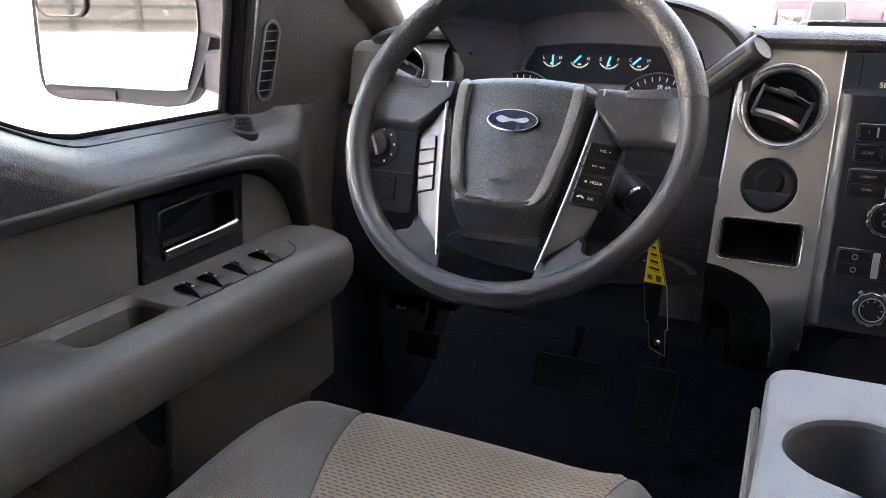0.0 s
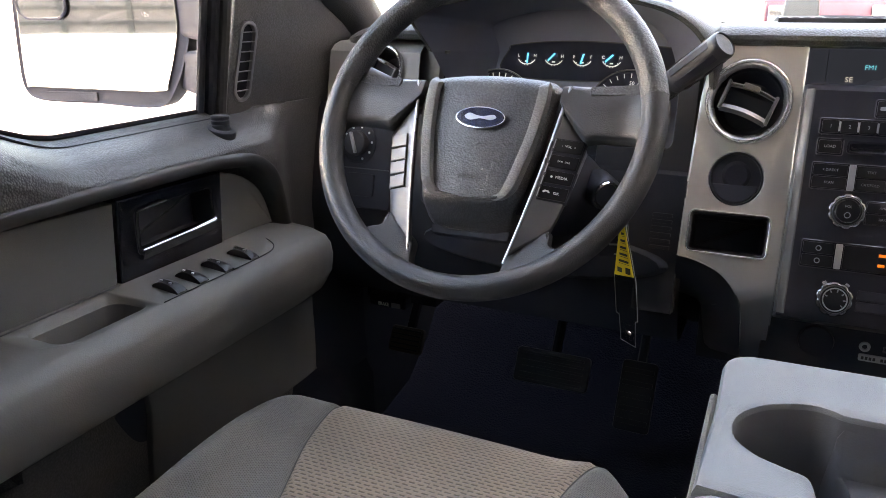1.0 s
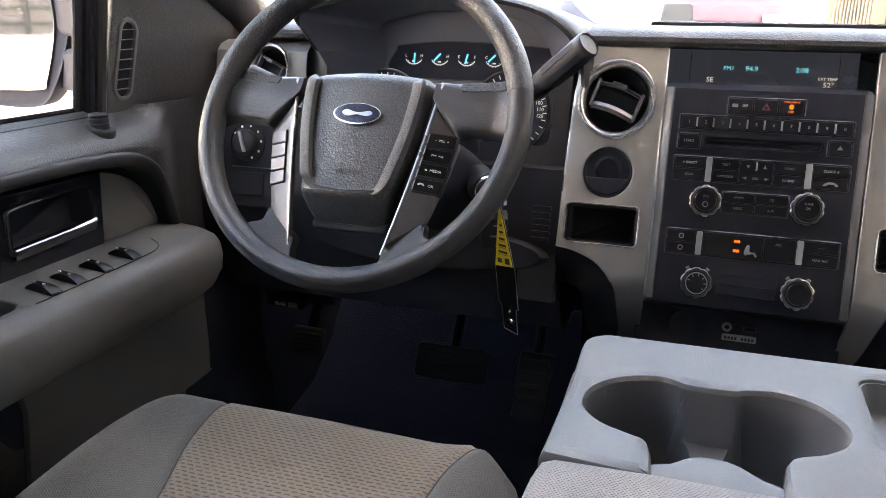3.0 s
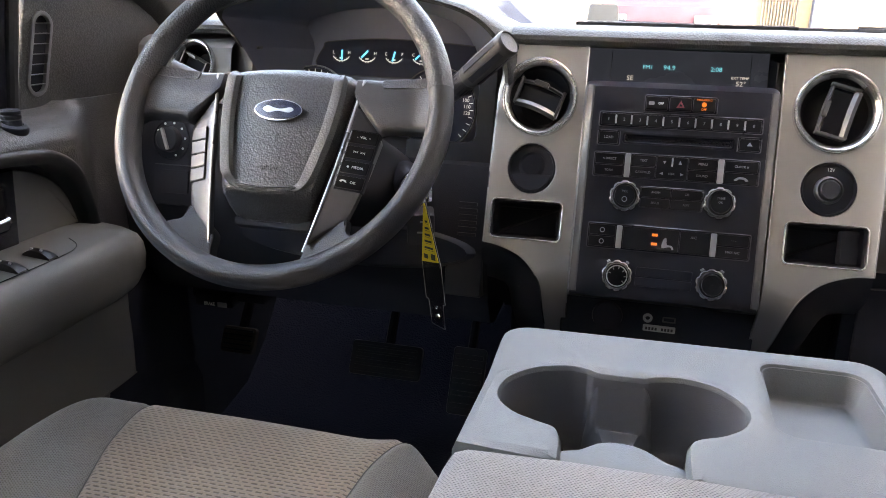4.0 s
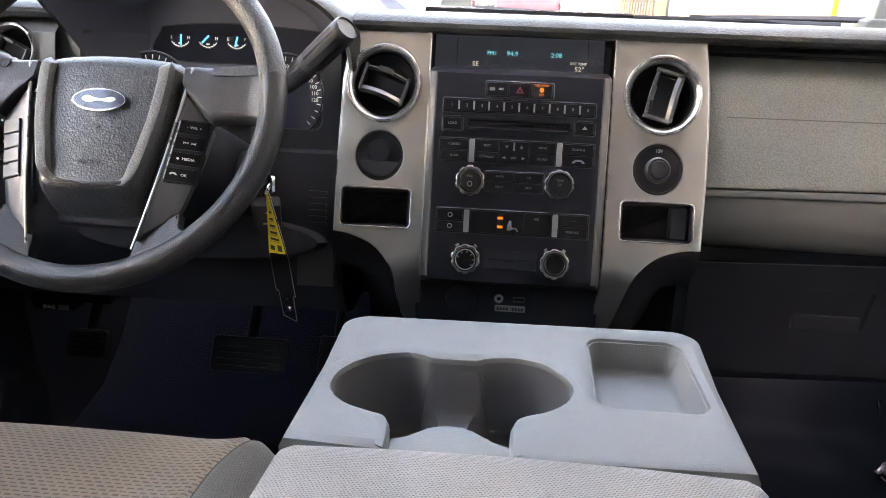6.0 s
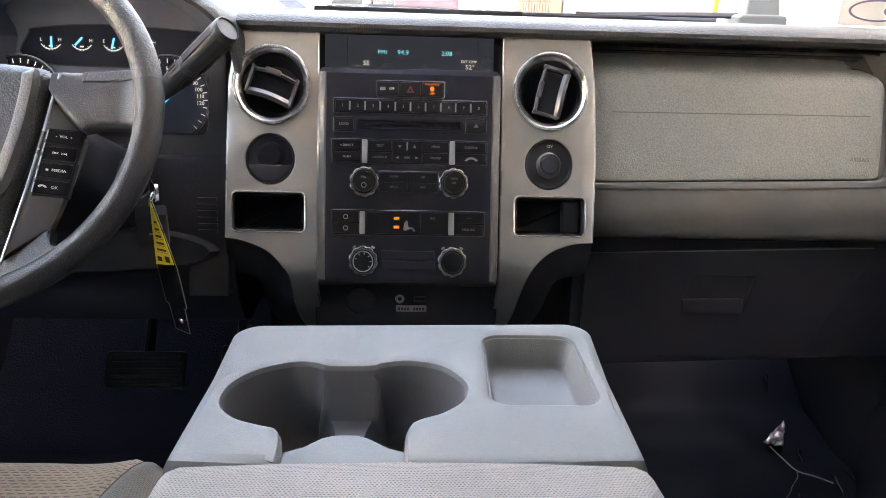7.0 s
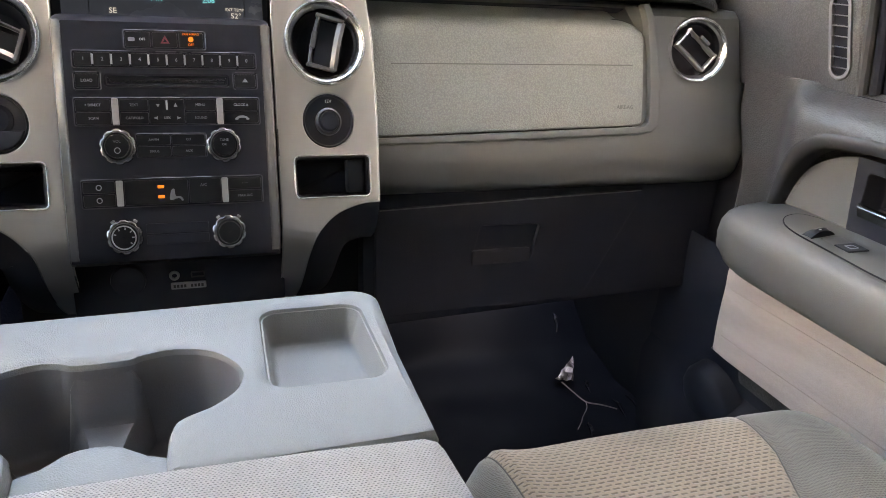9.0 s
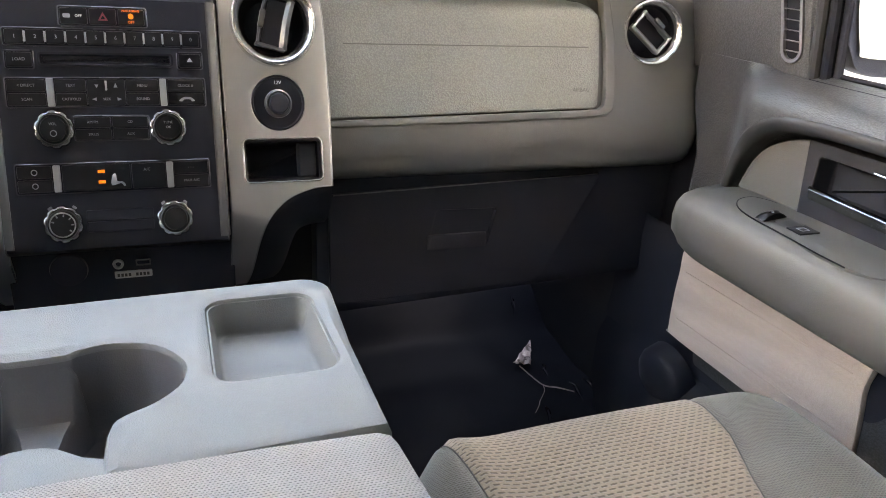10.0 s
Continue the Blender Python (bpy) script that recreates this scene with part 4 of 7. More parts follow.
    label("A/C", 0.026, 0.638, 0.0052), label("MAX A/C", 0.073, 0.6245, 0.0048), label("- - -", 0.073, 0.639, 0.0048)
    for z in (0.6375, 0.6265):
        bm = bmesh.new()
        box(bm, (-0.0245, z - 0.0016, 0.0025), (-0.0175, z + 0.0016, 0.0032), 0.0003, FACE)
        part("indicator_lamp", bm, M_ORANGE, stack, "lit orange indicator")
    bm = slab(smooth_loop([(-0.0115, 0.6225), (-0.0100, 0.6330), (-0.0065, 0.6345), (-0.0055, 0.6270), (0.0, 0.6262), (0.0030, 0.6225), (0.0012, 0.6212), (-0.0020, 0.6245)], 3), (), 0.0006, 0.0001, FACE, 0.0031)
    part("airflow_symbol", bm, M_GREYPRINT, stack)
    for z in (0.6385, 0.6245):
        bm = bmesh.new()
        plate(bm, circle(-0.0865, z, 0.0032, 16), [circle(-0.0865, z, 0.0022, 16)], 0.0006, 0.0001, FACE, 0.0031)
        part("defrost_symbol", bm, M_GREYPRINT, stack)
    # faint frames below
    for z0, z1 in ((0.5735, 0.5845), (0.5860, 0.5970)):
        button(-0.0400, z0, 0.0290, z1, 0.0010, M_STACK)
    # display in its hooded recess
    DISP = slope_map(0.188, 0.830, 0.30)
    bm = slab(rrect(-0.132, 0.795, 0.119, 0.858, 0.003), (), 0.02, 0.001, DISP, 0.0)
    disp = part("display", bm, M_DISPLAY, d, "dark radio display with cyan figures")
    for x in (-0.099, 0.095, 0.119):
        bm = bmesh.new()
        box(bm, (x - 0.0004, 0.806, 0.0), (x + 0.0004, 0.850, 0.0006), 0, DISP)
        part("display_line", bm, M_SPOKE, disp)
    lettering("FM1", 0.0078, shifted(DISP, -0.0467, 0.8295, 0.0004), M_CYAN, disp, squash=1.1)
    lettering("94.9", 0.0091, shifted(DISP, -0.0164, 0.8295, 0.0004), M_CYAN, disp, squash=1.1)
    lettering("2:08", 0.0086, shifted(DISP, 0.0487, 0.8295, 0.0004), M_CYAN, disp, squash=1.1)
    lettering("SE", 0.0092, shifted(DISP, -0.0708, 0.8133, 0.0004), M_WHITEGLOW, disp, squash=1.1)
    lettering("EXT TEMP", 0.0049, shifted(DISP, 0.0819, 0.8189, 0.0004), M_WHITEGLOW, disp, squash=1.1)
    lettering("52\u00b0", 0.0092, shifted(DISP, 0.0835, 0.8110, 0.0004), M_WHITEGLOW, disp, squash=1.1)
    # lower bay with the sockets
    bm = bmesh.new()
    box(bm, (CX - 0.128, 0.010, 0.36), (CX + 0.128, 0.10, 0.555), 0.004)
    bay = part("lower_bay", bm, M_LOWER, d, "black recessed socket bay")
    BAY = lambda u, v, w=0.0: Vector((u, 0.010 - w, v))
    bm = bmesh.new()
    lathe(bm, [(0.021, 0.0), (0.020, 0.004), (0.017, 0.005), (0.0005, 0.005)], shifted(BAY, -0.070, 0.506), 32, close=False)
    part("socket_cap", bm, M_STACK, bay)
    bm = bmesh.new()
    lathe(bm, [(0.0065, 0.0), (0.006, 0.003), (0.0035, 0.003), (0.003, 0.0)], shifted(BAY, -0.0158, 0.5085), 24, close=False)
    part("audio_jack", bm, M_SILVERTRIM, bay, "silver audio jack ring")
    bm = slab(rrect(0.004, 0.5045, 0.021, 0.5125, 0.001, 3), [rrect(0.0055, 0.506, 0.0195, 0.511, 0.0006, 3)], 0.003, 0.0004, BAY, 0.002)
    part("usb_port", bm, M_SPOKE, bay)
    bm = slab(rrect(-0.0208, 0.4898, 0.0220, 0.4990, 0.0015, 3), (), 0.002, 0.0005, BAY, 0.0025)
    plate_ob = part("socket_label", bm, M_SILVERTRIM, bay, "small white label plate")
    bm = bmesh.new()
    for i in range(9):
        if i != 4:
            box(bm, (-0.0178 + i * 0.0042, 0.4922, 0.0025), (-0.0150 + i * 0.0042, 0.4962, 0.0029), 0, BAY)
    part("label_bars", bm, M_DARKPRINT, plate_ob)

    # ---- driver's side ----
    xs_d = np.concatenate([np.linspace(-0.800, -0.72, 14), np.linspace(-0.71, -0.6425, 8)])
    prof = [(0.125, 0.857), (0.080, 0.857), (0.062, 0.852), (0.050, 0.843), (0.044, 0.82), (0.040, 0.80), (0.034, 0.775), (0.030, 0.765), (0.05, 0.760), (0.125, 0.758)]
    face = part("driver_face", strip(bmesh.new(), prof + prof[:1], xs_d), M_GREYTRIM, d, "warm grey driver-side dash face")
    DV = slope_map(0.046, 0.82, 0.2)
    bool_cut(face, lathe(bmesh.new(), [(0.0305, -0.052), (0.0305, 0.04)], shifted(DV, -0.702, 0.818, 0.006), 40))
    round_vent(d, shifted(DV, -0.702, 0.818, 0.006), 0.034, -25)
    prof = [(0.16, 0.762), (0.046, 0.762), (0.036, 0.755), (0.020, 0.70), (0.006, 0.64), (0.000, 0.60), (0.004, 0.55), (0.020, 0.50), (0.05, 0.455), (0.09, 0.44), (0.18, 0.44)]
    xs_k = np.concatenate([np.linspace(-0.858, -0.74, 18), np.linspace(-0.73, -0.24, 30)])
    part("knee_panel", strip(bmesh.new(), prof, xs_k, lambda x, y, z: (y + dash_end(x), z - (0.05 * smoothstep(-0.46, -0.42, x) if z > 0.72 else 0.0))), M_BLACK, d, "black lower panel below the steering column")
    SW = slope_map(0.022, 0.70, 0.24)
    panel = part("light_switch_panel", slab(rrect(-0.762, 0.610, -0.672, 0.742, 0.006), (), 0.010, 0.002, SW, 0.010), M_DEEP, d, "black headlight switch panel")
    bm = bmesh.new()
    lathe(bm, [(0.031, 0.010), (0.031, 0.012), (0.028, 0.013), (0.0275, 0.011), (0.019, 0.012), (0.0185, 0.022), (0.0165, 0.024), (0.0005, 0.0245)], shifted(SW, -0.733, 0.706), 40, close=False)
    knob = part("light_knob", bm, M_BLACK, panel, "round headlight knob")
    bm = bmesh.new()
    box(bm, (-0.0018, -0.016, 0.024), (0.0018, 0.016, 0.030), 0.001, spin(shifted(SW, -0.733, 0.706), 0, 0, 20))
    part("knob_blade", bm, M_GREYPRINT, knob)
    for i in range(7):
        bm = bmesh.new()
        lathe(bm, [(0.0018, 0.0), (0.0018, 0.0008), (0.0003, 0.0008)], shifted(spin(SW, -0.733, 0.706, 150 - 36 * i), 0.0245, 0, 0.0115), 10, close=False)
        part("mark", bm, M_WHITEPRINT, panel)
    for z0, z1 in ((0.628, 0.662),):
        part("dimmer_switch", slab(rrect(-0.748, z0, -0.700, z1, 0.003), (), 0.004, 0.001, SW, 0.013), M_BLACK, panel)
    bm = bmesh.new()
    box(bm, (-0.758, 0.6685, 0.010), (-0.676, 0.6700, 0.0112), 0.0004, SW)
    part("panel_line", bm, M_SPOKE, panel)
    # side panel with slits between column and silver panel
    SL = slope_map(0.012, 0.63, 0.25)
    SLIT = slope_map(0.0045, 0.63, 0.15)
    side = part("column_side_panel", slab([(-0.37, 0.640), (-0.300, 0.630), (-0.298, 0.520), (-0.2465, 0.520), (-0.2465, 0.845), (-0.2715, 0.845)] + [(-0.2835 + 0.012 * math.cos(radians(a)), 0.741 + 0.012 * math.sin(radians(a))) for a in range(0, -91, -15)] + [(-0.37, 0.729)], (), 0.04, 0.002, SL, 0.0), M_SURROUND, d, "dark grey surround of the instruments")
    for i in range(6):
        bm = bmesh.new()
        box(bm, (-0.284, 0.604 + i * 0.0085, -0.003), (-0.258, 0.6085 + i * 0.0085, 0.0014), 0.0006, SLIT)
        part("slat", bm, M_SURROUND, side)
    # parking brake release
    bm = bmesh.new()
    box(bm, (-0.785, 0.115, 0.392), (-0.710, 0.150, 0.416), 0.006)
    rel = part("brake_release", bm, M_BLACK, d, "black parking brake release handle")
    lettering("BRAKE", 0.0095, lambda u, v, w=0.0: Vector((-0.7555 + u, 0.1145 - w, 0.3985 + v)), M_WHITEPRINT, rel, squash=0.75)
    bm = bmesh.new()
    box(bm, (-0.7395, 0.1135, 0.3945), (-0.7215, 0.1152, 0.4035), 0.0005)
    part("release_label", bm, M_GREYPRINT, rel)

    # ---- instrument cluster ----
    arch = smooth_loop([(-0.620, 0.848), (-0.6265, 0.862), (-0.6410, 0.8865), (-0.6413, 0.894), (-0.631, 0.9035), (-0.583, 0.9155), (-0.52, 0.924), (-0.44, 0.926), (-0.36, 0.921), (-0.29, 0.906), (-0.250, 0.880), (-0.232, 0.845), (-0.228, 0.790)], 5, False)
    mid = -0.438

    def arch_at(y, grow, drop):
        return [Vector((mid + (x - mid) * (1 + (grow if x > mid or grow < 0 else 0.25 * grow)), y - 0.05 * ((z - 0.79) / 0.136 - 1) * (1 if y < 0.05 else 0.0), z + (z - 0.80) * grow * 0.5 - drop)) for x, z in arch]

    bm = bmesh.new()
    grid(bm, [arch_at(0.006, -0.027, 0.003), arch_at(0.004, -0.025, 0.002), arch_at(0.0, 0.0, 0.0), arch_at(0.006, 0.022, -0.002), arch_at(0.03, 0.05, -0.002), arch_at(0.10, 0.09, 0.004), arch_at(0.26, 0.16, 0.022), arch_at(0.34, 0.18, 0.04)])
    hood = part("cluster_hood", bm, M_PAD, d, "charcoal hood over the instruments")
    bm = bmesh.new()
    mouth = [(-0.616, 0.755), (-0.617, 0.80)] + arch
    rows = []
    for t, shrink in ((0.0, 0.0255), (0.08, 0.033), (0.25, 0.06), (0.45, 0.115), (0.65, 0.185), (0.85, 0.265), (1.0, 0.33)):
        row = []
        for x, z in mouth:
            front = 0.005 + 0.05 * (1 - (max(z, 0.79) - 0.79) / 0.136) + 0.03 * smoothstep(0.85, 0.80, z)
            row.append(Vector((mid + (x - mid) * (1 - shrink), front + (0.170 - front) * t, z - max(0.0, z - 0.80) * shrink * 0.5 - 0.0025)))
        rows.append(row)
    grid(bm, rows)
    part("hood_lining", bm, M_CLUSTER, hood, "smooth lining under the hood, blue-grey for skylight")
    CL = slope_map(0.165, 0.83, 0.22)
    cpanel = part("instrument_panel", slab([(mid - 0.20, 0.670), (mid + 0.20, 0.670)] + [(mid + (x - mid) * 0.935, z - 0.010) for x, z in arch[::-1]], (), 0.01, 0.002, CL, 0.0), M_CLUSTER, d, "black instrument panel with lit gauges")
    strip_outline = smooth_loop([(-0.548, 0.806), (-0.545, 0.842), (-0.53, 0.851), (-0.44, 0.857), (-0.31, 0.851), (-0.295, 0.842), (-0.292, 0.806), (-0.42, 0.800)], 5)
    part("gauge_strip", slab(strip_outline, (), 0.004, 0.001, CL, 0.004), M_DIALFACE, cpanel)
    bm = bmesh.new()
    tube(bm, [CL(x, z, 0.005) for x, z in strip_outline], 0.0009, 6, closed=True)
    part("gauge_strip_rim", bm, M_SPOKE, cpanel)
    for i, (gx, a, t0, t1) in enumerate(((-0.515, 270, "L", "H"), (-0.472, 226, "", "H"), (-0.428, 256, "E", "F"), (-0.384, 224, "C", "H"))):
        gm = shifted(CL, gx, 0.8325, 0.0045)
        bm = bmesh.new()
        pts = [gm(0.0140 * math.cos(radians(b)), 0.0105 * math.sin(radians(b)), 0) for b in range(200, 341, 14)]
        tube(bm, pts, 0.0007, 5)
        dial = part("small_gauge", bm, M_WHITEGLOW, cpanel)
        bm = bmesh.new()
        for b in range(215, 330, 22):
            box(bm, (0.0100, -0.0004, 0), (0.0125, 0.0004, 0.0006), 0, spin(gm, 0, 0, b))
        part("gauge_ticks", bm, M_WHITEGLOW, dial)
        bm = bmesh.new()
        box(bm, (0.0, -0.0013, 0.001), (0.0150, 0.0013, 0.0018), 0.0003, spin(gm, 0.0015, 0.0060, a))
        part("needle", bm, M_NEEDLE, dial, "glowing blue needle")
        bm = bmesh.new()
        box(bm, (-0.0025, -0.0072, 0.0), (0.0025, -0.0052, 0.0006), 0, gm)
        part("gauge_symbol", bm, M_WHITEGLOW, dial)
        for t, sx in ((t0, -1), (t1, 1)):
            if t:
                lettering(t, 0.0064, shifted(gm, sx * 0.0130, 0.0020, 0.0004), M_WHITEGLOW, dial)
    for gx, nums in ((-0.556, ()), (-0.352, (("50", 88), ("60", 74), ("70", 60), ("80", 47), ("90", 33), ("100", 20), ("110", 7), ("120", -6)))):
        gm = shifted(CL, gx, 0.752 if gx < -0.5 else 0.757, 0.004)
        bm = bmesh.new()
        lathe(bm, [(0.060, 0.0), (0.060, 0.006), (0.058, 0.007), (0.0565, 0.004), (0.0005, 0.002)], gm, 48, close=False)
        dial = part("large_dial", bm, M_DIALFACE, cpanel)
        bm = bmesh.new()
        lathe(bm, [(0.0592, 0.006), (0.0602, 0.0078), (0.0612, 0.0078), (0.0620, 0.004)], gm, 48, close=False)
        part("dial_ring", bm, M_STACKSIDE, dial)
        bm = bmesh.new()
        for i in range(25):
            box(bm, (0.050, -0.0006, 0.003), (0.056, 0.0006, 0.0045), 0, spin(gm, 0, 0, 225 - i * 11.25))
        part("dial_ticks", bm, M_WHITEGLOW, dial)
        bm = bmesh.new()
        box(bm, (-0.008, -0.0014, 0.006), (0.046, 0.0014, 0.0072), 0.0003, spin(gm, 0, 0, 222))
        part("needle", bm, M_NEEDLE, dial)
        for t, a in nums:
            lettering(t, 0.0075, shifted(gm, 0.046 * math.cos(radians(a)), 0.042 * math.sin(radians(a)), 0.0045), M_WHITEGLOW, dial)
    bm = bmesh.new()
    secs = [[Vector((x, y, z)) for x, y in ((-0.648 + lean, 0.066), (-0.6215 + lean, 0.066), (-0.6215 + lean, 0.084), (-0.648 + lean, 0.100))] for z, lean in ((0.740, -0.002), (0.800, 0.0), (0.832, 0.004), (0.840, 0.006), (0.8445, 0.010))]
    post = part("cluster_post", loft(bm, secs), M_GREYTRIM, d, "grey trim post beside the instruments")
    bm = bmesh.new()
    box(bm, (-0.628, 0.064, 0.8415), (-0.606, 0.082, 0.8462), 0.0015)
    part("post_cap", bm, M_GREYTRIM, post)


dashboard()

# ---- steering wheel and column ----
WC, WA = Vector((-0.436, -0.226, 0.792)), radians(31.7)
WHEEL = frame_map(WC, (1, 0, 0), (0, math.sin(WA), math.cos(WA)))


def rim_piece(a0, a1, big=0.0152, n=40):
    bm = bmesh.new()
    secs = []
    for i in range(n + 1):
        a = radians(a0 + (a1 - a0) * i / n)
        ring = []
        for j in range(18):
            b = 2 * math.pi * j / 18
            r = 0.1798 + big * 0.92 * math.cos(b)
            ring.append(WHEEL(r * math.cos(a), r * math.sin(a), big * 1.08 * math.sin(b)))
        secs.append(ring)
    return loft(bm, secs)


BEZEL_IN = [(-0.160, 0.0520), (-0.140, 0.0540), (-0.112, 0.0615), (-0.060, 0.0715), (-0.015, 0.0790), (0.018, 0.0850), (0.05, 0.0880)]


def steering_wheel():
    s = thing("steering_wheel", WC, "black four-spoke steering wheel with dark satin spokes", "steering wheel")
    part("rim_upper", rim_piece(12, 168, 0.0150, 50), M_RIM, s, "grained upper rim")
    part("rim_lower", rim_piece(168, 372, 0.0145, 60), M_RIMSMOOTH, s, "smooth lower rim")
    # airbag cover: one grained shell that falls away at its sides and foot
    half_in = lambda v: interp(v, [(-0.112, 0.044), (-0.100, 0.0530), (-0.075, 0.0590), (-0.055, 0.0630), (-0.02, 0.0710), (0.02, 0.0765), (0.045, 0.0785), (0.062, 0.0770)])
    rows = []
    for v in np.concatenate([[-0.111, -0.1085, -0.104, -0.098], np.linspace(-0.090, 0.045, 22), [0.0515, 0.0555, 0.0580]]):
        h = half_in(v) * math.sqrt(max(0.0, 1 - (max(0.0, v - 0.045) / 0.019) ** 4)) ** 0.5
        row = []
        for k in np.linspace(-1, 1, 25):
            top = v + 0.0035 * (1 - k * k) * smoothstep(0.0, 0.05, v)
            w = -0.0015 - 0.006 * k * k - 0.016 * smoothstep(0.90, 1.0, abs(k)) - 0.014 * smoothstep(0.040, 0.060, v) ** 2 - 0.030 * smoothstep(-0.082, -0.112, v)
            row.append((h * k, top, w))
        rows.append(row)
    cover = part("airbag_pad", skin(rows, 0.022, WHEEL), M_PADLEATHER, s, "grained black airbag cover", sharp=60)
    lettering("AIRBAG", 0.0078, shifted(WHEEL, 0.001, -0.0605, -0.0008), M_DARKPRINT, cover)
    bm = slab(smooth_loop([(-0.004, -0.0215), (0.0, -0.0235), (0.004, -0.0215), (0.004, -0.0228), (0.0, -0.0250), (-0.004, -0.0228)], 3), (), 0.001, 0.0002, WHEEL, 0.0004)
    part("horn_symbol", bm, M_DARKPRINT, cover)
    # pale ridges that flank the pad and curl in below it
    ridge = [(0.0600, 0.0500), (0.0625, 0.0450), (0.0630, 0.0320), (0.0615, 0.0100), (0.0585, -0.0150), (0.0535, -0.0400), (0.0495, -0.0580), (0.0455, -0.0700), (0.0385, -0.0775), (0.0290, -0.0805)]
    for sx in (-1, 1):
        line = smooth_loop(ridge, 5, False)
        secs = []
        for i, (u, v) in enumerate(line):
            p, q = line[max(i - 1, 0)], line[min(i + 1, len(line) - 1)]
            n = Vector((-(q[1] - p[1]), q[0] - p[0])).normalized()
            f = i / (len(line) - 1)
            wide = 0.0052 * (1 - 0.35 * smoothstep(0.7, 1.0, f))
            high = 0.0085 * smoothstep(0.0, 0.16, f) * (1 - 0.95 * smoothstep(0.72, 1.0, f))
            secs.append([WHEEL(sx * (u + n.x * wide * d), v + n.y * wide * d, w) for d, w in
                         ((-1.25, -0.016), (-1.15, high - 0.0075), (-1.0, high - 0.0045), (-0.6, high - 0.0036), (0.6, high - 0.0036), (1.0, high - 0.0045), (1.15, high - 0.0075), (1.25, -0.016))])
        part("pad_ridge", loft(bmesh.new(), secs), M_STRIP, s, "pale grained ridge beside the pad")
    low_edge = smooth_loop([(-0.0340, -0.0778), (-0.020, -0.0800), (0.0, -0.0808), (0.020, -0.0800), (0.0340, -0.0778), (0.0340, -0.0812), (0.020, -0.0832), (0.0, -0.0840), (-0.020, -0.0832), (-0.0340, -0.0812)], 4)
    part("pad_ridge", slab(low_edge, (), 0.010, 0.0016, WHEEL, -0.0008), M_PADLEATHER, s)
    # dark core behind the cover
    hub = smooth_loop([(-0.083, 0.044), (-0.030, 0.052), (0.030, 0.052), (0.083, 0.044), (0.075, -0.015), (0.064, -0.070), (0.050, -0.092), (0.0, -0.096), (-0.050, -0.092), (-0.064, -0.070), (-0.075, -0.015)], 6)
    part("hub", slab(hub, (), 0.04, 0.004, WHEEL, -0.018), M_DEEP, s, "black hub behind the cover")
    # oval badge, plain
    bm = slab(circle(-0.0005, 0.0052, 0.0282, 48, 0.0125), (), 0.006, 0.001, WHEEL, 0.0030)
    badge = part("badge", bm, M_CHROME, cover, "blue oval badge with a chrome rim")
    part("badge_field", slab(circle(-0.0005, 0.0052, 0.0268, 48, 0.0110), (), 0.001, 0.0003, WHEEL, 0.0036), M_BLUE, badge)
    bm = slab(smooth_loop([(-0.018, 0.0052), (-0.013, 0.0092), (-0.004, 0.0068), (0.004, 0.0062), (0.014, 0.0082), (0.018, 0.0052), (0.012, 0.0022), (0.0, 0.0036), (-0.011, 0.0014)], 5), (), 0.001, 0.0002, WHEEL, 0.0042)
    part("badge_bar", bm, M_SILVERTRIM, badge)
    for sx in (-1, 1):
        # upper spoke: creased along its length, flowing into the rim
        rows = []
        for u in np.concatenate([np.linspace(0.0800, 0.118, 9), np.linspace(0.121, 0.1800, 14)]):
            low = interp(u, [(0.080, 0.030), (0.0885, 0.0175), (0.100, 0.0040), (0.112, -0.0090), (0.116, -0.0078), (0.126, -0.0060), (0.155, -0.0055), (0.166, -0.0085), (0.172, -0.014), (0.180, -0.020)])
            top = interp(u, [(0.080, 0.0510), (0.088, 0.0522), (0.11, 0.0515), (0.14, 0.0505), (0.160, 0.0520), (0.180, 0.0540)])
            crease = interp(u, [(0.080, 0.026), (0.10, 0.0235), (0.18, 0.034)])
            row = []
            for k in np.linspace(0, 1, 13):
                v = low + (top - low) * k
                w = -0.0035 - (0.16 * (v - crease) if v > crease else 0.10 * (crease - v)) - 0.004 * (smoothstep(0.10, 0.0, k) + smoothstep(0.90, 1.0, k))
                w += 0.009 * smoothstep(0.148, 0.180, u)
                row.append((sx * u, v, w))
            rows.append(row)
        part("spoke", skin(rows, 0.012, WHEEL), M_RIMSMOOTH, s, "smooth black upper spoke", sharp=50)
        patch = [(0.1105, 0.0505), (0.1085, 0.0460), (0.1110, 0.0400), (0.1300, 0.0405), (0.1500, 0.0415), (0.1700, 0.0430), (0.1700, 0.0560), (0.1520, 0.0540), (0.1300, 0.0515)]
        part("thumb_rest", slab([(sx * u, v) for u, v in patch], (), 0.006, 0.0012, lambda u, v, w=0.0: WHEEL(u, v, w - 0.0040 - 0.16 * (v - 0.029) + 0.009 * smoothstep(0.148, 0.180, abs(u))), 0.0014), M_RIM, s, "grained thumb rest")
        # satin lower bezel, leaning outwards, with its bright inner edge

        def BZ(u, v, w=0.0):
            return WHEEL(u, v, w - 0.0085 - 0.36 * max(0.0, abs(u) - interp(v, BEZEL_IN)))

        rows = []
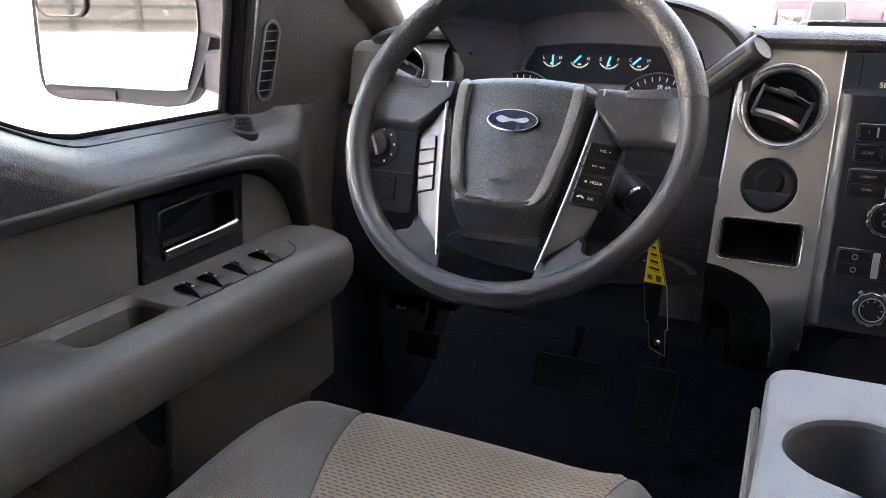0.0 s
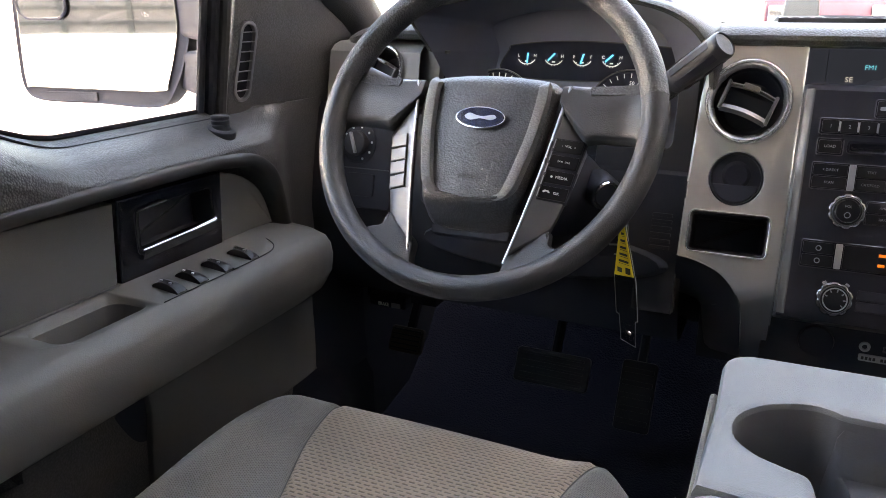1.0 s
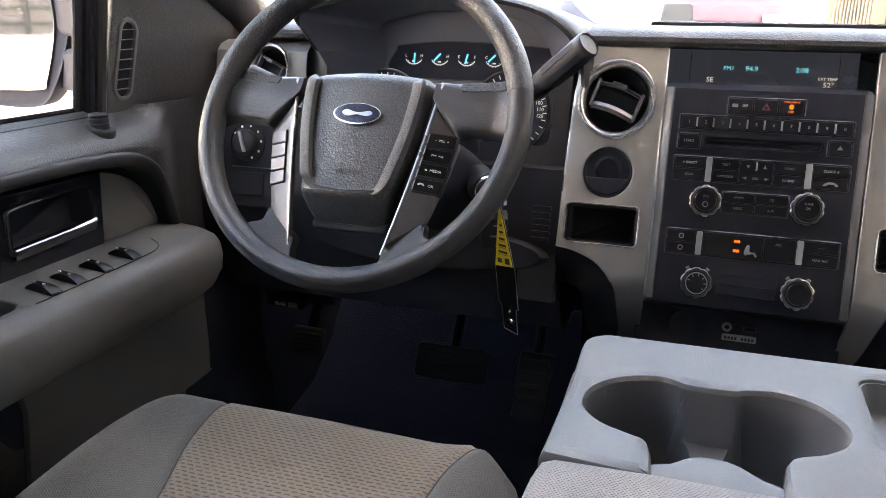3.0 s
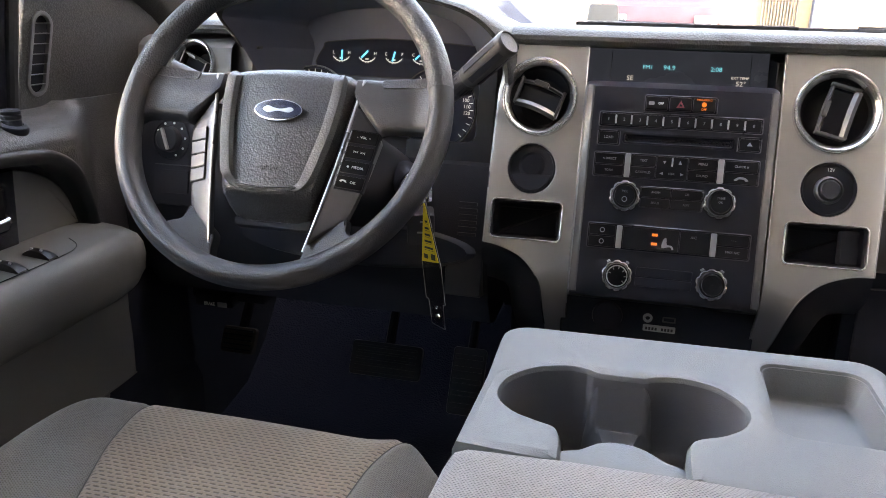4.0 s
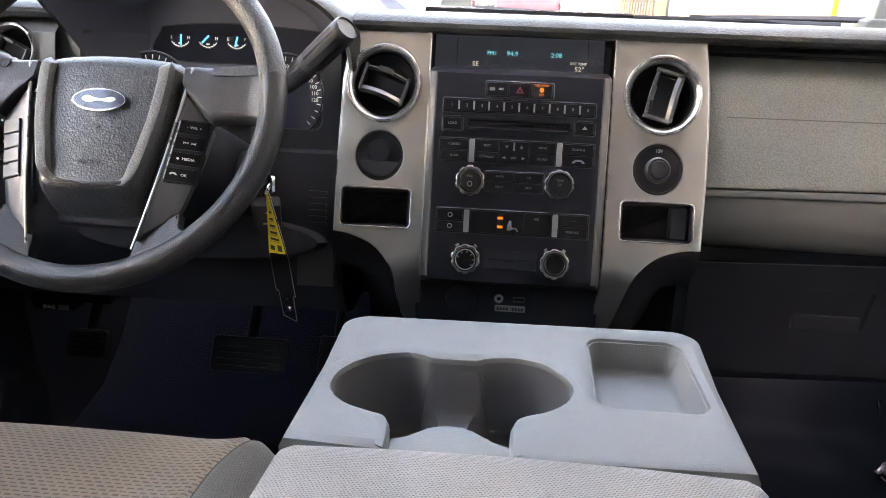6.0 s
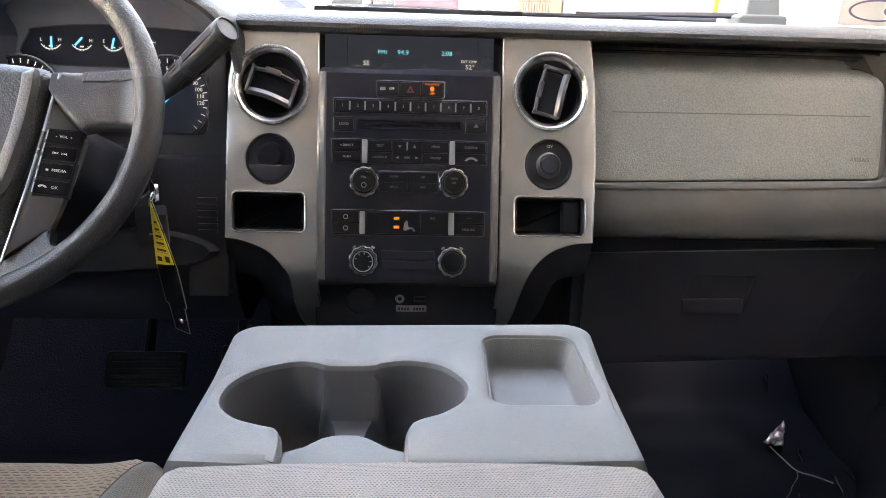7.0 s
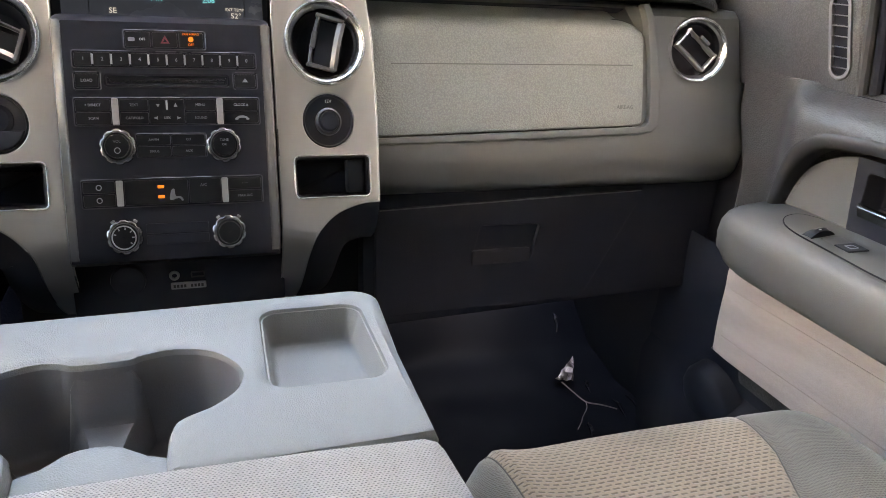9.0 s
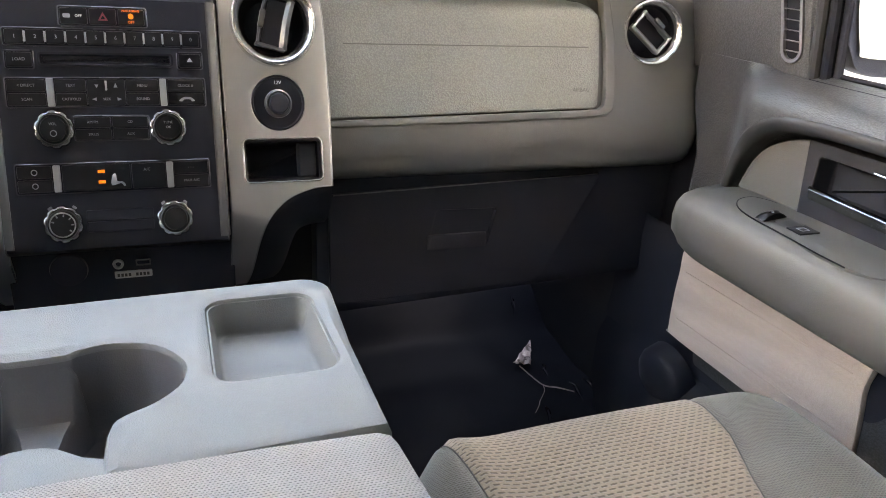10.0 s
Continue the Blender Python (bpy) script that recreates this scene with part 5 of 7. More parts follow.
        for v in np.linspace(-0.136, 0.017, 20):
            a = interp(v, BEZEL_IN)
            b = interp(v, [(-0.136, 0.0560), (-0.124, 0.0680), (-0.108, 0.0900), (-0.090, 0.0955), (-0.050, 0.1060), (-0.012, 0.1135), (-0.006, 0.1090), (0.004, 0.0990), (0.017, 0.0875)])
            rows.append([(sx * (a + (max(b, a + 0.001) - a) * k), v, -0.0012 * (smoothstep(0.06, 0.0, k) + smoothstep(0.94, 1.0, k))) for k in np.linspace(0, 1, 11)])
        part("spoke_bezel", skin(rows, 0.008, BZ), M_BEZEL, s, "satin grey lower spoke bezel", sharp=50)
        web = smooth_loop([(0.0545, -0.133), (0.072, -0.119), (0.0905, -0.105), (0.0940, -0.110), (0.0960, -0.120), (0.110, -0.126), (0.118, -0.137), (0.095, -0.156), (0.062, -0.172), (0.048, -0.168), (0.0515, -0.150)], 4)
        part("spoke_foot", slab([(sx * u, v) for u, v in web], (), 0.014, 0.003, lambda u, v, w=0.0: WHEEL(u, v, w - 0.016 + 0.30 * max(0.0, math.hypot(u, v) - 0.142)), 0.0), M_RIMSMOOTH, s)
        edge = [(0.0880, 0.0490), (0.0835, 0.0200), (0.0785, -0.0150), (0.0712, -0.060), (0.0612, -0.112), (0.0540, -0.146)]
        bm = bmesh.new()
        tube(bm, [WHEEL(sx * u, v, -0.0082) for u, v in smooth_loop(edge, 5, False)], [0.0022 - 0.0009 * i / 25 for i in range(26)], 8)
        part("bright_edge", bm, M_SILVERTRIM, s, "bright silver spoke edge")
        if sx < 0:
            # cruise bank: four grey keys with dark notches
            bank = [(-0.1095, -0.0145), (-0.0880, -0.0135), (-0.0768, -0.0760), (-0.0985, -0.0790)]
        else:
            bank = [(0.0835, -0.0075), (0.1130, -0.0060), (0.1030, -0.0740), (0.0740, -0.0745)]
        q = lambda a, b, f: (a[0] + (b[0] - a[0]) * f, a[1] + (b[1] - a[1]) * f)
        ccw = lambda o: o if area2(o) > 0 else o[::-1]
        bk = part("cruise_switch_bank" if sx < 0 else "audio_switch_bank", slab(ccw(bank), (), 0.006, 0.0008, BZ, 0.0012), M_DEEP, s, "dark surround of the cruise switch bank" if sx < 0 else "black audio switch bank")
        for i, t in enumerate(("-  VOL  +", "I<<  >>I", "MEDIA", "OK")):
            g = 0.006 if sx < 0 else 0.008
            f0, f1 = i / 4 + g, (i + 1) / 4 - g
            o = [q(bank[0], bank[3], f0), q(bank[1], bank[2], f0), q(bank[1], bank[2], f1), q(bank[0], bank[3], f1)]
            cu, cv = sum(p[0] for p in o) / 4, sum(p[1] for p in o) / 4
            part("key", slab(inset(ccw(o), 0.0006 if sx < 0 else 0.0012), (), 0.004, 0.0008, BZ, 0.0030), M_KEYGREY if sx < 0 else M_BUTTON, bk)
            if sx < 0:
                if i:
                    e = q(bank[0], bank[3], i / 4)
                    bm = bmesh.new()
                    box(bm, (e[0] - 0.0006, e[1] - 0.0010, 0.0028), (e[0] + 0.0085, e[1] + 0.0010, 0.0036), 0.0003, BZ)
                    part("key_gap", bm, M_DEEP, bk)
            else:
                lettering(t, 0.0035 if i < 2 else 0.0040, shifted(BZ, cu + (0.003 if i > 1 else 0), cv, 0.0032), M_WHITEPRINT, bk)
        if sx > 0:
            part("voice_symbol", slab(circle(0.0855, -0.0490, 0.0012, 12), (), 0.0005, 0.0001, BZ, 0.0034), M_WHITEPRINT, bk)
            bm = slab(smooth_loop([(0.0830 + 0.55 * (u - 0.0885), -0.0652 + 0.6 * (v + 0.0660)) for u, v in ((0.082, -0.0668), (0.085, -0.0640), (0.0890, -0.0636), (0.0930, -0.0645), (0.0950, -0.0675), (0.0925, -0.0680), (0.0885, -0.0660), (0.0850, -0.0680))], 3), (), 0.0005, 0.0001, BZ, 0.0034)
            part("phone_symbol", bm, M_WHITEPRINT, bk)
            for i in range(5):
                bm = bmesh.new()
                tube(bm, [BZ(*q(bank[0], bank[3], 0.03 + i * 0.195), 0.0018), BZ(*q(bank[0], bank[3], 0.17 + i * 0.195), 0.0018)], 0.0006, 5)
                part("bank_edge", bm, M_SILVERTRIM, bk)
    # flat lower cover between the spokes' feet
    bm = bmesh.new()
    box(bm, (-0.046, -0.118, -0.050), (0.046, -0.085, -0.034), 0.006, WHEEL)
    part("hub_foot", bm, M_DEEP, s)


def steering_column():
    c = thing("steering_column", (-0.436, 0.05, 0.62), "black steering column with gear lever and ignition lock", "steering column")
    bm = bmesh.new()
    secs = []
    for y, z, rx, rz in ((-0.175, 0.745, 0.045, 0.040), (-0.15, 0.737, 0.060, 0.050), (-0.10, 0.712, 0.082, 0.064), (0.0, 0.662, 0.090, 0.075), (0.06, 0.632, 0.092, 0.08)):
        ring = []
        for j in range(24):
            a = 2 * math.pi * j / 24
            ca, sa = math.cos(a), math.sin(a)
            ca, sa = math.copysign(abs(ca) ** 0.7, ca), math.copysign(abs(sa) ** 0.7, sa)
            ring.append(Vector((-0.436 + rx * ca, y - 0.45 * rz * sa * 0.5, z + rz * sa)))
        secs.append(ring)
    part("column_shroud", loft(bm, secs), M_BLACK, c, "black moulded column shroud")
    # lower trim ring seen under the rim
    bm = bmesh.new()
    secs = []
    for y, z, rx, rz in ((-0.02, 0.585, 0.17, 0.03), (0.0, 0.580, 0.18, 0.035), (0.03, 0.565, 0.18, 0.035)):
        secs.append([Vector((-0.436 + rx * math.cos(2 * math.pi * j / 32), y, z + rz * math.sin(2 * math.pi * j / 32))) for j in range(32)])
    part("column_trim", loft(bm, secs), M_DEEP, c)
    # gear lever
    M_LEVER = material("satin_black_lever", (0.026, 0.026, 0.029), 0.40, spread=0.05, spec=0.3)
    tip, root = Vector((-0.2105, -0.075, 0.871)), Vector((-0.352, 0.005, 0.752))
    ax = (tip - root).normalized()
    bm = bmesh.new()
    tube(bm, [root, root + (tip - root) * 0.45], 0.0085, 14)
    lever = part("gear_lever", bm, M_BLACK, c, "black column gear lever")
    side = ax.cross(Vector((0, 1, 0))).normalized()
    LV = frame_map(tip, side, ax.cross(side))
    bm = bmesh.new()
    lathe(bm, [(0.0005, -0.004), (0.0138, -0.004), (0.0156, -0.003), (0.0160, -0.006), (0.0158, -0.03), (0.0152, -0.06), (0.0148, -0.078), (0.0136, -0.080), (0.0136, -0.082), (0.0146, -0.084), (0.0140, -0.100), (0.0118, -0.125), (0.0095, -0.14)], LV, 32, close=False)
    part("lever_grip", bm, M_LEVER, lever, "black satin lever grip")
    bm = bmesh.new()
    lathe(bm, [(0.0005, -0.0028), (0.0134, -0.0028), (0.0134, -0.0040)], LV, 32, close=False)
    part("grip_end", bm, M_STRIP, lever, "pale grey end cap")
    bm = bmesh.new()
    lathe(bm, [(0.0132, -0.0035), (0.0142, -0.0008), (0.0156, -0.003), (0.0161, -0.006)], LV, 32, close=False)
    part("grip_ring", bm, M_LEVER, lever)
    bm = bmesh.new()
    for a in range(0, 360, 20):
        m2 = spin(LV, 0, 0, a)
        box(bm, (0.0138, -0.0007, -0.100), (0.0153, 0.0007, -0.085), 0.0003, m2)
    part("grip_ribs", bm, M_BLACK, lever)
    bm = bmesh.new()
    for a in range(20, 380, 60):
        box(bm, (-0.0042, 0.0140, -0.070), (0.0042, 0.0161, -0.012), 0.0008, spin(LV, 0, 0, a))
    part("grip_inlay", bm, M_BLACK, lever)
    # turn signal stalk on the left
    bm = bmesh.new()
    tube(bm, smooth_loop([(-0.500, -0.010, 0.742), (-0.560, -0.040, 0.775), (-0.615, -0.062, 0.803), (-0.665, -0.070, 0.824)], 5, False), [0.0060 + 0.0040 * i / 15 for i in range(16)], 14, 0.75)
    stalk = part("signal_stalk", bm, M_LEVER, c, "black turn signal stalk")
    ST = frame_map((-0.665, -0.070, 0.824), (0.36, -0.90, 0.25), (0.25, -0.15, 0.96))
    part("stalk_mark", slab(circle(0, 0, 0.0042, 16), [circle(0, 0, 0.0022, 12)], 0.001, 0.0002, ST, 0.0010), M_WHITEPRINT, stalk)
    # ignition lock on the column's right side
    IG = frame_map((-0.330, -0.075, 0.690), (0.8, 0.6, 0), (0.1, -0.13, 1))
    bm = bmesh.new()
    lathe(bm, [(0.021, -0.03), (0.021, 0.0), (0.019, 0.004), (0.0145, 0.005), (0.014, 0.002), (0.0005, 0.002)], IG, 32, close=False)
    lock = part("ignition_lock", bm, M_BLACK, c, "round black ignition lock")
    bm = bmesh.new()
    lathe(bm, [(0.0145, 0.0045), (0.0150, 0.0065), (0.0172, 0.0065), (0.018, 0.0045)], IG, 32, close=False)
    part("lock_ring", bm, M_CHROME, lock)
    # stalk switch block below
    bm = bmesh.new()
    B = frame_map((-0.318, -0.07, 0.632), (0.95, 0.3, 0), (0.05, -0.25, 1))
    box(bm, (-0.018, -0.024, -0.02), (0.018, 0.022, 0.006), 0.004, B)
    blk = part("mode_switch", bm, M_DEEP, c)
    bm = bmesh.new()
    for v in (0.012, -0.004, -0.018):
        box(bm, (-0.007 + 0.5 * abs(v), v - 0.0012, 0.006), (0.006, v + 0.0012, 0.0066), 0, B)
    part("switch_print", bm, M_GREYPRINT, blk)


def key_and_tag():
    k = thing("ignition_key", (-0.300, -0.110, 0.690), "silver ignition key with a yellow tag in clear plastic", "key")
    bm = bmesh.new()
    plate(bm, rrect(-0.013, -0.011, 0.013, 0.011, 0.006), [circle(0.007, 0, 0.003, 14)], 0.004, 0.001, frame_map((-0.302, -0.105, 0.688), (0.5, -0.85, 0), (0, 0.1, 1)))
    part("key_bow", bm, M_CHROME, k)
    bm = bmesh.new()
    ring = [Vector((-0.300 + 0.003 * math.sin(a), -0.118 + 0.007 * math.cos(a), 0.683 + 0.008 * math.sin(a))) for a in np.linspace(0, 2 * math.pi, 24, endpoint=False)]
    tube(bm, ring, 0.0010, 6, closed=True)
    part("key_ring", bm, M_CHROME, k)
    # clear sleeve, narrow at its foot
    T = frame_map((-0.299, -0.118, 0.670), (0.80, -0.50, 0.03), (-0.085, -0.13, 1))
    sleeve = [(-0.0005, 0.012), (0.0025, 0.012), (0.018, -0.074), (0.0185, -0.128), (0.0145, -0.130), (0.0135, -0.166), (-0.0105, -0.163), (-0.0115, -0.127), (-0.0165, -0.126), (-0.0165, -0.074)]
    sl = part("tag_sleeve", slab(sleeve[::-1], [circle(0.001, -0.136, 0.0022, 12)], 0.0016, 0.0004, T, 0.0008), M_CLEARPLASTIC, k, "clear plastic tag sleeve")
    bm = bmesh.new()
    for a, b in zip(sleeve, sleeve[1:] + sleeve[:1]):
        tube(bm, [T(*a, 0.0002), T(*b, 0.0002)], 0.00055, 5)
    part("sleeve_edge", bm, M_SILVERTRIM, sl)
    card = [(-0.0002, 0.0095), (0.0018, 0.0095), (0.0160, -0.068), (-0.0150, -0.072)]
    cd = part("tag_card", slab(card[::-1], (), 0.0008, 0.0001, T, 0.0022), M_YELLOW, k, "yellow printed card")
    bm = bmesh.new()
    for i, v in enumerate((-0.014, -0.023, -0.032, -0.041, -0.050)):
        h = 0.0025 + 0.0014 * i
        box(bm, (-h + 0.002, v - 0.0018, 0.0020), (h + 0.001, v + 0.001, 0.0026), 0, T)
        v -= 0.0035
        box(bm, (-h + 0.002, v - 0.0004, 0.0020), (h + 0.002, v, 0.0026), 0, T)
    box(bm, (0.004, -0.066, 0.0020), (0.0115, -0.058, 0.0026), 0, T)
    box(bm, (-0.009, -0.066, 0.0020), (-0.002, -0.060, 0.0026), 0, T)
    part("card_print", bm, M_DARKPRINT, cd)
    bm = bmesh.new()
    lathe(bm, [(0.0048, 0.0005), (0.0048, 0.0018), (0.0035, 0.0026), (0.0005, 0.0028)], shifted(T, 0.0025, -0.150), 20, close=False)
    part("snap_button", bm, M_CHROME, sl, "bright metal snap")


steering_wheel()
steering_column()
key_and_tag()

# ---- front doors ----
def door(s):
    """A front door's inner side; s: -1 driver, +1 passenger."""
    name = "door_1" if s < 0 else "door_2"
    what = "driver" if s < 0 else "passenger"
    d = thing(name, (s * 0.83, -0.45, 0.05), "closed %s door with charcoal vinyl, grey armrest and cloth inserts" % what, "car door", kind="structure")
    P = lambda x, y, z: Vector((s * x, y, z))
    lip = [(-1.0, 0.732), (-0.55, 0.727), (-0.35, 0.726), (-0.25, 0.725), (-0.18, 0.719), (-0.150, 0.710), (-0.125, 0.694), (-0.102, 0.668), (-0.080, 0.636), (-0.062, 0.600), (-0.052, 0.56), (-0.048, 0.50)]
    sill = lambda y: 0.772 + 0.062 * smoothstep(-0.40, -0.60, y) + 0.02 * smoothstep(-0.6, -1.0, y)

    def seg_dist(p, a, b):
        dy, dz = b[0] - a[0], b[1] - a[1]
        t = max(0.0, min(1.0, ((p[0] - a[0]) * dy + (p[1] - a[1]) * dz) / (dy * dy + dz * dz)))
        return math.hypot(p[0] - a[0] - t * dy, p[1] - a[1] - t * dz)

    def surface(y, z, recess=True):
        """Distance of the vinyl skin from the middle of the cab."""
        zs = sill(y)
        q = zs - z
        x = interp(q, [(0.0, 0.862), (0.006, 0.850), (0.012, 0.834), (0.020, 0.816), (0.030, 0.803), (0.042, 0.795), (0.058, 0.792), (0.12, 0.797), (0.25, 0.803), (0.75, 0.790)])
        x -= 0.012 * smoothstep(-0.40, -0.60, y) * smoothstep(0.0, 0.03, q)
        f = smoothstep(-0.12, -0.04, y)
        x = x * (1 - f) + f * ((0.822 if s < 0 else 0.834) + 0.055 * smoothstep(0.012, 0.050, y - 0.035 * smoothstep(0.60, 0.73, z)))
        zl = interp(y, lip)
        if recess and y < -0.045 and 0.50 < z < zl:
            # distance from the recess edge, across it
            q = min(seg_dist((y, z), a, b) for a, b in zip(lip, lip[1:]))
            m = smoothstep(0.0, 0.014, q)
            deep = 0.830 + 0.05 * smoothstep(0.016, 0.024, q)
            x = x * (1 - m) + deep * m
        return x

    bm = bmesh.new()
    ys = np.concatenate([np.linspace(-1.0, -0.62, 24), np.linspace(-0.61, -0.22, 60), np.linspace(-0.21, -0.04, 40), np.linspace(-0.035, 0.13, 46)])
    rows = []
    for y in ys:
        zs = sill(y)
        z_list = [zs - q for q in np.concatenate([np.linspace(0, 0.05, 14), np.linspace(0.053, 0.13, 44), np.linspace(0.14, 0.30, 16), np.linspace(0.33, 0.70, 10)])]
        rows.append([P(0.872, y, zs - 0.004)] + [P(surface(y, z), y, z) for z in z_list])
    grid(bm, rows)
    part("door_skin", bm, M_VINYL, d, "grained charcoal door vinyl", sharp=60)
    # smooth raised band round the recess
    line = smooth_loop(lip, 5, False)
    secs = []
    for i, (y, z) in enumerate(line):
        a, b = line[max(i - 1, 0)], line[min(i + 1, len(line) - 1)]
        n = Vector((b[1] - a[1], -(b[0] - a[0]))).normalized()
        base = lambda d: surface(y + n[0] * d, z + n[1] * d, False)
        secs.append([P(base(d) + w, y + n[0] * d, z + n[1] * d) for d, w in ((-0.005, 0.003), (-0.003, -0.002), (0.001, -0.004), (0.007, -0.003), (0.013, 0.002), (0.016, 0.010), (0.017, 0.030))])
    bm = bmesh.new()
    grid(bm, secs)
    part("recess_band", bm, M_BAND, d, "smooth raised band round the door recess", sharp=80)
    # window seal along the sill
    bm = bmesh.new()
    tube(bm, [P(0.868, y, sill(y) + 0.002) for y in np.linspace(-1.0, -0.14, 30)], 0.0035, 8)
    part("window_seal", bm, M_SLOT, d)
    bm = bmesh.new()
    tube(bm, [P(0.8485, y, sill(y) - 0.0050 - 0.003 * smoothstep(-0.50, -0.40, y)) for y in np.linspace(-0.60, -0.15, 24)], 0.0020, 6)
    part("sill_seam", bm, M_SLOT, d)
    # sail panel with the demister vent
    SAIL = lambda u, v, w=0.0: P(0.848 - 0.10 * (v - 0.77) - w - min(0.026 if s < 0 else 0.014, 0.35 * max(0.0, u + 0.045)), u, v)
    outer = [(-0.150, 0.746), (-0.045, 0.746), (0.032, 0.746), (0.30, 0.746), (0.24, 0.85), (0.13, 0.93), (0.031, 1.003), (-0.044, 1.055), (-0.105, 1.10), (-0.118, 0.95)]
    vent_c = [(-0.105 + 0.20 * (v - 0.835), v) for v in (0.799, 0.872)]
    slot = []
    for (cu, cv), a0 in ((vent_c[1], 0), (vent_c[0], 180)):
        for i in range(9):
            a = radians(a0 + 180 * i / 8)
            slot.append((cu + 0.0145 * math.cos(a), cv + 0.0145 * math.sin(a)))
    part("sail_panel", slab(outer, [slot], 0.02, 0.004, SAIL, 0.0), M_VINYL, d, "charcoal mirror sail panel")
    vent = part("demister_vent", slab(inset(slot, -0.0045), [inset(slot, 0.0010)], 0.010, 0.0015, SAIL, 0.0030), M_VENTGREY, d, "slim upright demister vent")
    part("vent_back", slab(inset(slot, -0.002), (), 0.003, 0.0005, SAIL, -0.0025), M_SLOT, vent)
    for i in range(7):
        v = 0.7960 + i * 0.0132
        bm = bmesh.new()
        cu = -0.105 + 0.20 * (v - 0.835)
        box(bm, (cu - 0.0142, v - 0.0006, -0.003), (cu + 0.0142, v + 0.0006, 0.0022), 0.0003, SAIL)
        part("slat", bm, M_VENTGREY, vent)
    # upright window channel and door frame: a round bar, a dark slot and a pale outer seal
    frame_line = [(0.760, 0.858, -0.148), (0.846, 0.838, -0.154), (0.918, 0.819, -0.161), (1.00, 0.802, -0.172), (1.08, 0.786, -0.215), (1.20, 0.768, -0.33), (1.34, 0.750, -0.53)]
    for nm, off, out, r, mat, lab in (("window_channel", 0.0, 0.0, 0.0085, M_BAND, "black window channel"), ("channel_slot", -0.015, 0.006, 0.0085, M_SLOT, ""), ("outer_seal", -0.028, 0.012, 0.0058, M_MHOUSE, "grey outer window seal")):
        bm = bmesh.new()
        tube(bm, smooth_loop([(s * (x + out), y + off, z) for z, x, y in frame_line] + [(s * (0.750 + out), -1.0 + off, 1.36)], 3, False), r, 10)
        part(nm, bm, mat, d, lab)
    # lock button
    if s < 0:
        bm = bmesh.new()
        L = frame_map((-0.820, -0.191, 0.753), (1, 0, 0), (0, 1, 0))
        lathe(bm, [(0.0005, 0.021), (0.0105, 0.021), (0.0122, 0.019), (0.0122, 0.0155), (0.0108, 0.0145), (0.0122, 0.0135), (0.0122, 0.0095), (0.0108, 0.0085), (0.0120, 0.0075), (0.0120, -0.004)], L, 24, close=False)
        kn = part("lock_button", bm, M_BLACK, d, "ribbed black lock button")
        bm = bmesh.new()
        lathe(bm, [(0.0115, 0.001), (0.0125, 0.005), (0.0150, 0.0050), (0.0185, 0.0035), (0.0195, 0.0005), (0.0195, -0.014)], frame_map((-0.820, -0.191, 0.752), (0.96, 0, -0.28), (0, 1, 0)), 28, close=False)
        part("lock_ferrule", bm, M_BLACK, kn)
    # recess: cloth inserts and handle bezel
    REC = lambda u, v, w=0.0: P(0.826 - w, u, v)
    rear = [(-1.0, 0.600), (-0.386, 0.600), (-0.377, 0.698), (-0.53, 0.703), (-1.0, 0.710)]
    part("cloth_insert", slab(rear, (), 0.04, 0.003, REC, 0.002), M_INSERT, d, "plain grey-green cloth insert")
    front = [(-0.207, 0.600), (-0.094, 0.600)] + smooth_loop([(-0.094, 0.602), (-0.108, 0.640), (-0.130, 0.668), (-0.165, 0.688), (-0.198, 0.697)], 4, False)
    part("cloth_insert", slab(front, (), 0.04, 0.003, REC, 0.002), M_INSERT, d, "plain grey-green cloth wedge")
    cup = rrect(-0.353, 0.628, -0.222, 0.682, 0.006)
    bez = [(-0.384, 0.600), (-0.209, 0.600), (-0.200, 0.699), (-0.375, 0.701)]
    bezel = part("handle_bezel", slab(bez, [cup], 0.035, 0.003, REC, 0.006), M_GLOSS if s < 0 else M_BLACK, d, "black handle bezel")
    part("handle_cup", well(cup, 0.028, 0.006, REC, 0.004), M_DEEP, bezel)
    bm = bmesh.new()
    path = [(-0.305, 0.685), (-0.345, 0.683), (-0.352, 0.676), (-0.354, 0.640), (-0.349, 0.630), (-0.335, 0.632), (-0.27, 0.636), (-0.222, 0.640)]
    tube(bm, [REC(u, v, 0.009) for u, v in smooth_loop(path, 4, False)], [0.0022 + 0.0006 * (i > 16) for i in range(29)], 8)
    rows = []
    for v, w in ((0.6215, 0.003), (0.6225, 0.0085), (0.6300, 0.0115), (0.6350, 0.0122), (0.6362, 0.0110), (0.6368, 0.002)):
        rows.append([REC(u, v + 0.004 * (u + 0.35) / 0.13, w) for u in np.linspace(-0.350, -0.224, 10)])
    grid(bm, rows)
    part("door_handle", bm, M_LATCH, d, "chrome door pull handle")
    # armrest, lofted from back to front
    secs = []
    for y in np.concatenate([np.linspace(-1.0, -0.20, 24), np.linspace(-0.18, -0.054, 18)]):
        f = smoothstep(-0.17, -0.060, y)
        top = 0.603 + 0.010 * smoothstep(-0.5, -1.0, y) - 0.012 * f ** 3
        inn = interp(y, [(-1.0, 0.704), (-0.16, 0.704), (-0.13, 0.706), (-0.105, 0.713), (-0.085, 0.724), (-0.07, 0.740), (-0.060, 0.765), (-0.054, 0.80)])
        low = 0.500 + 0.01 * f ** 3
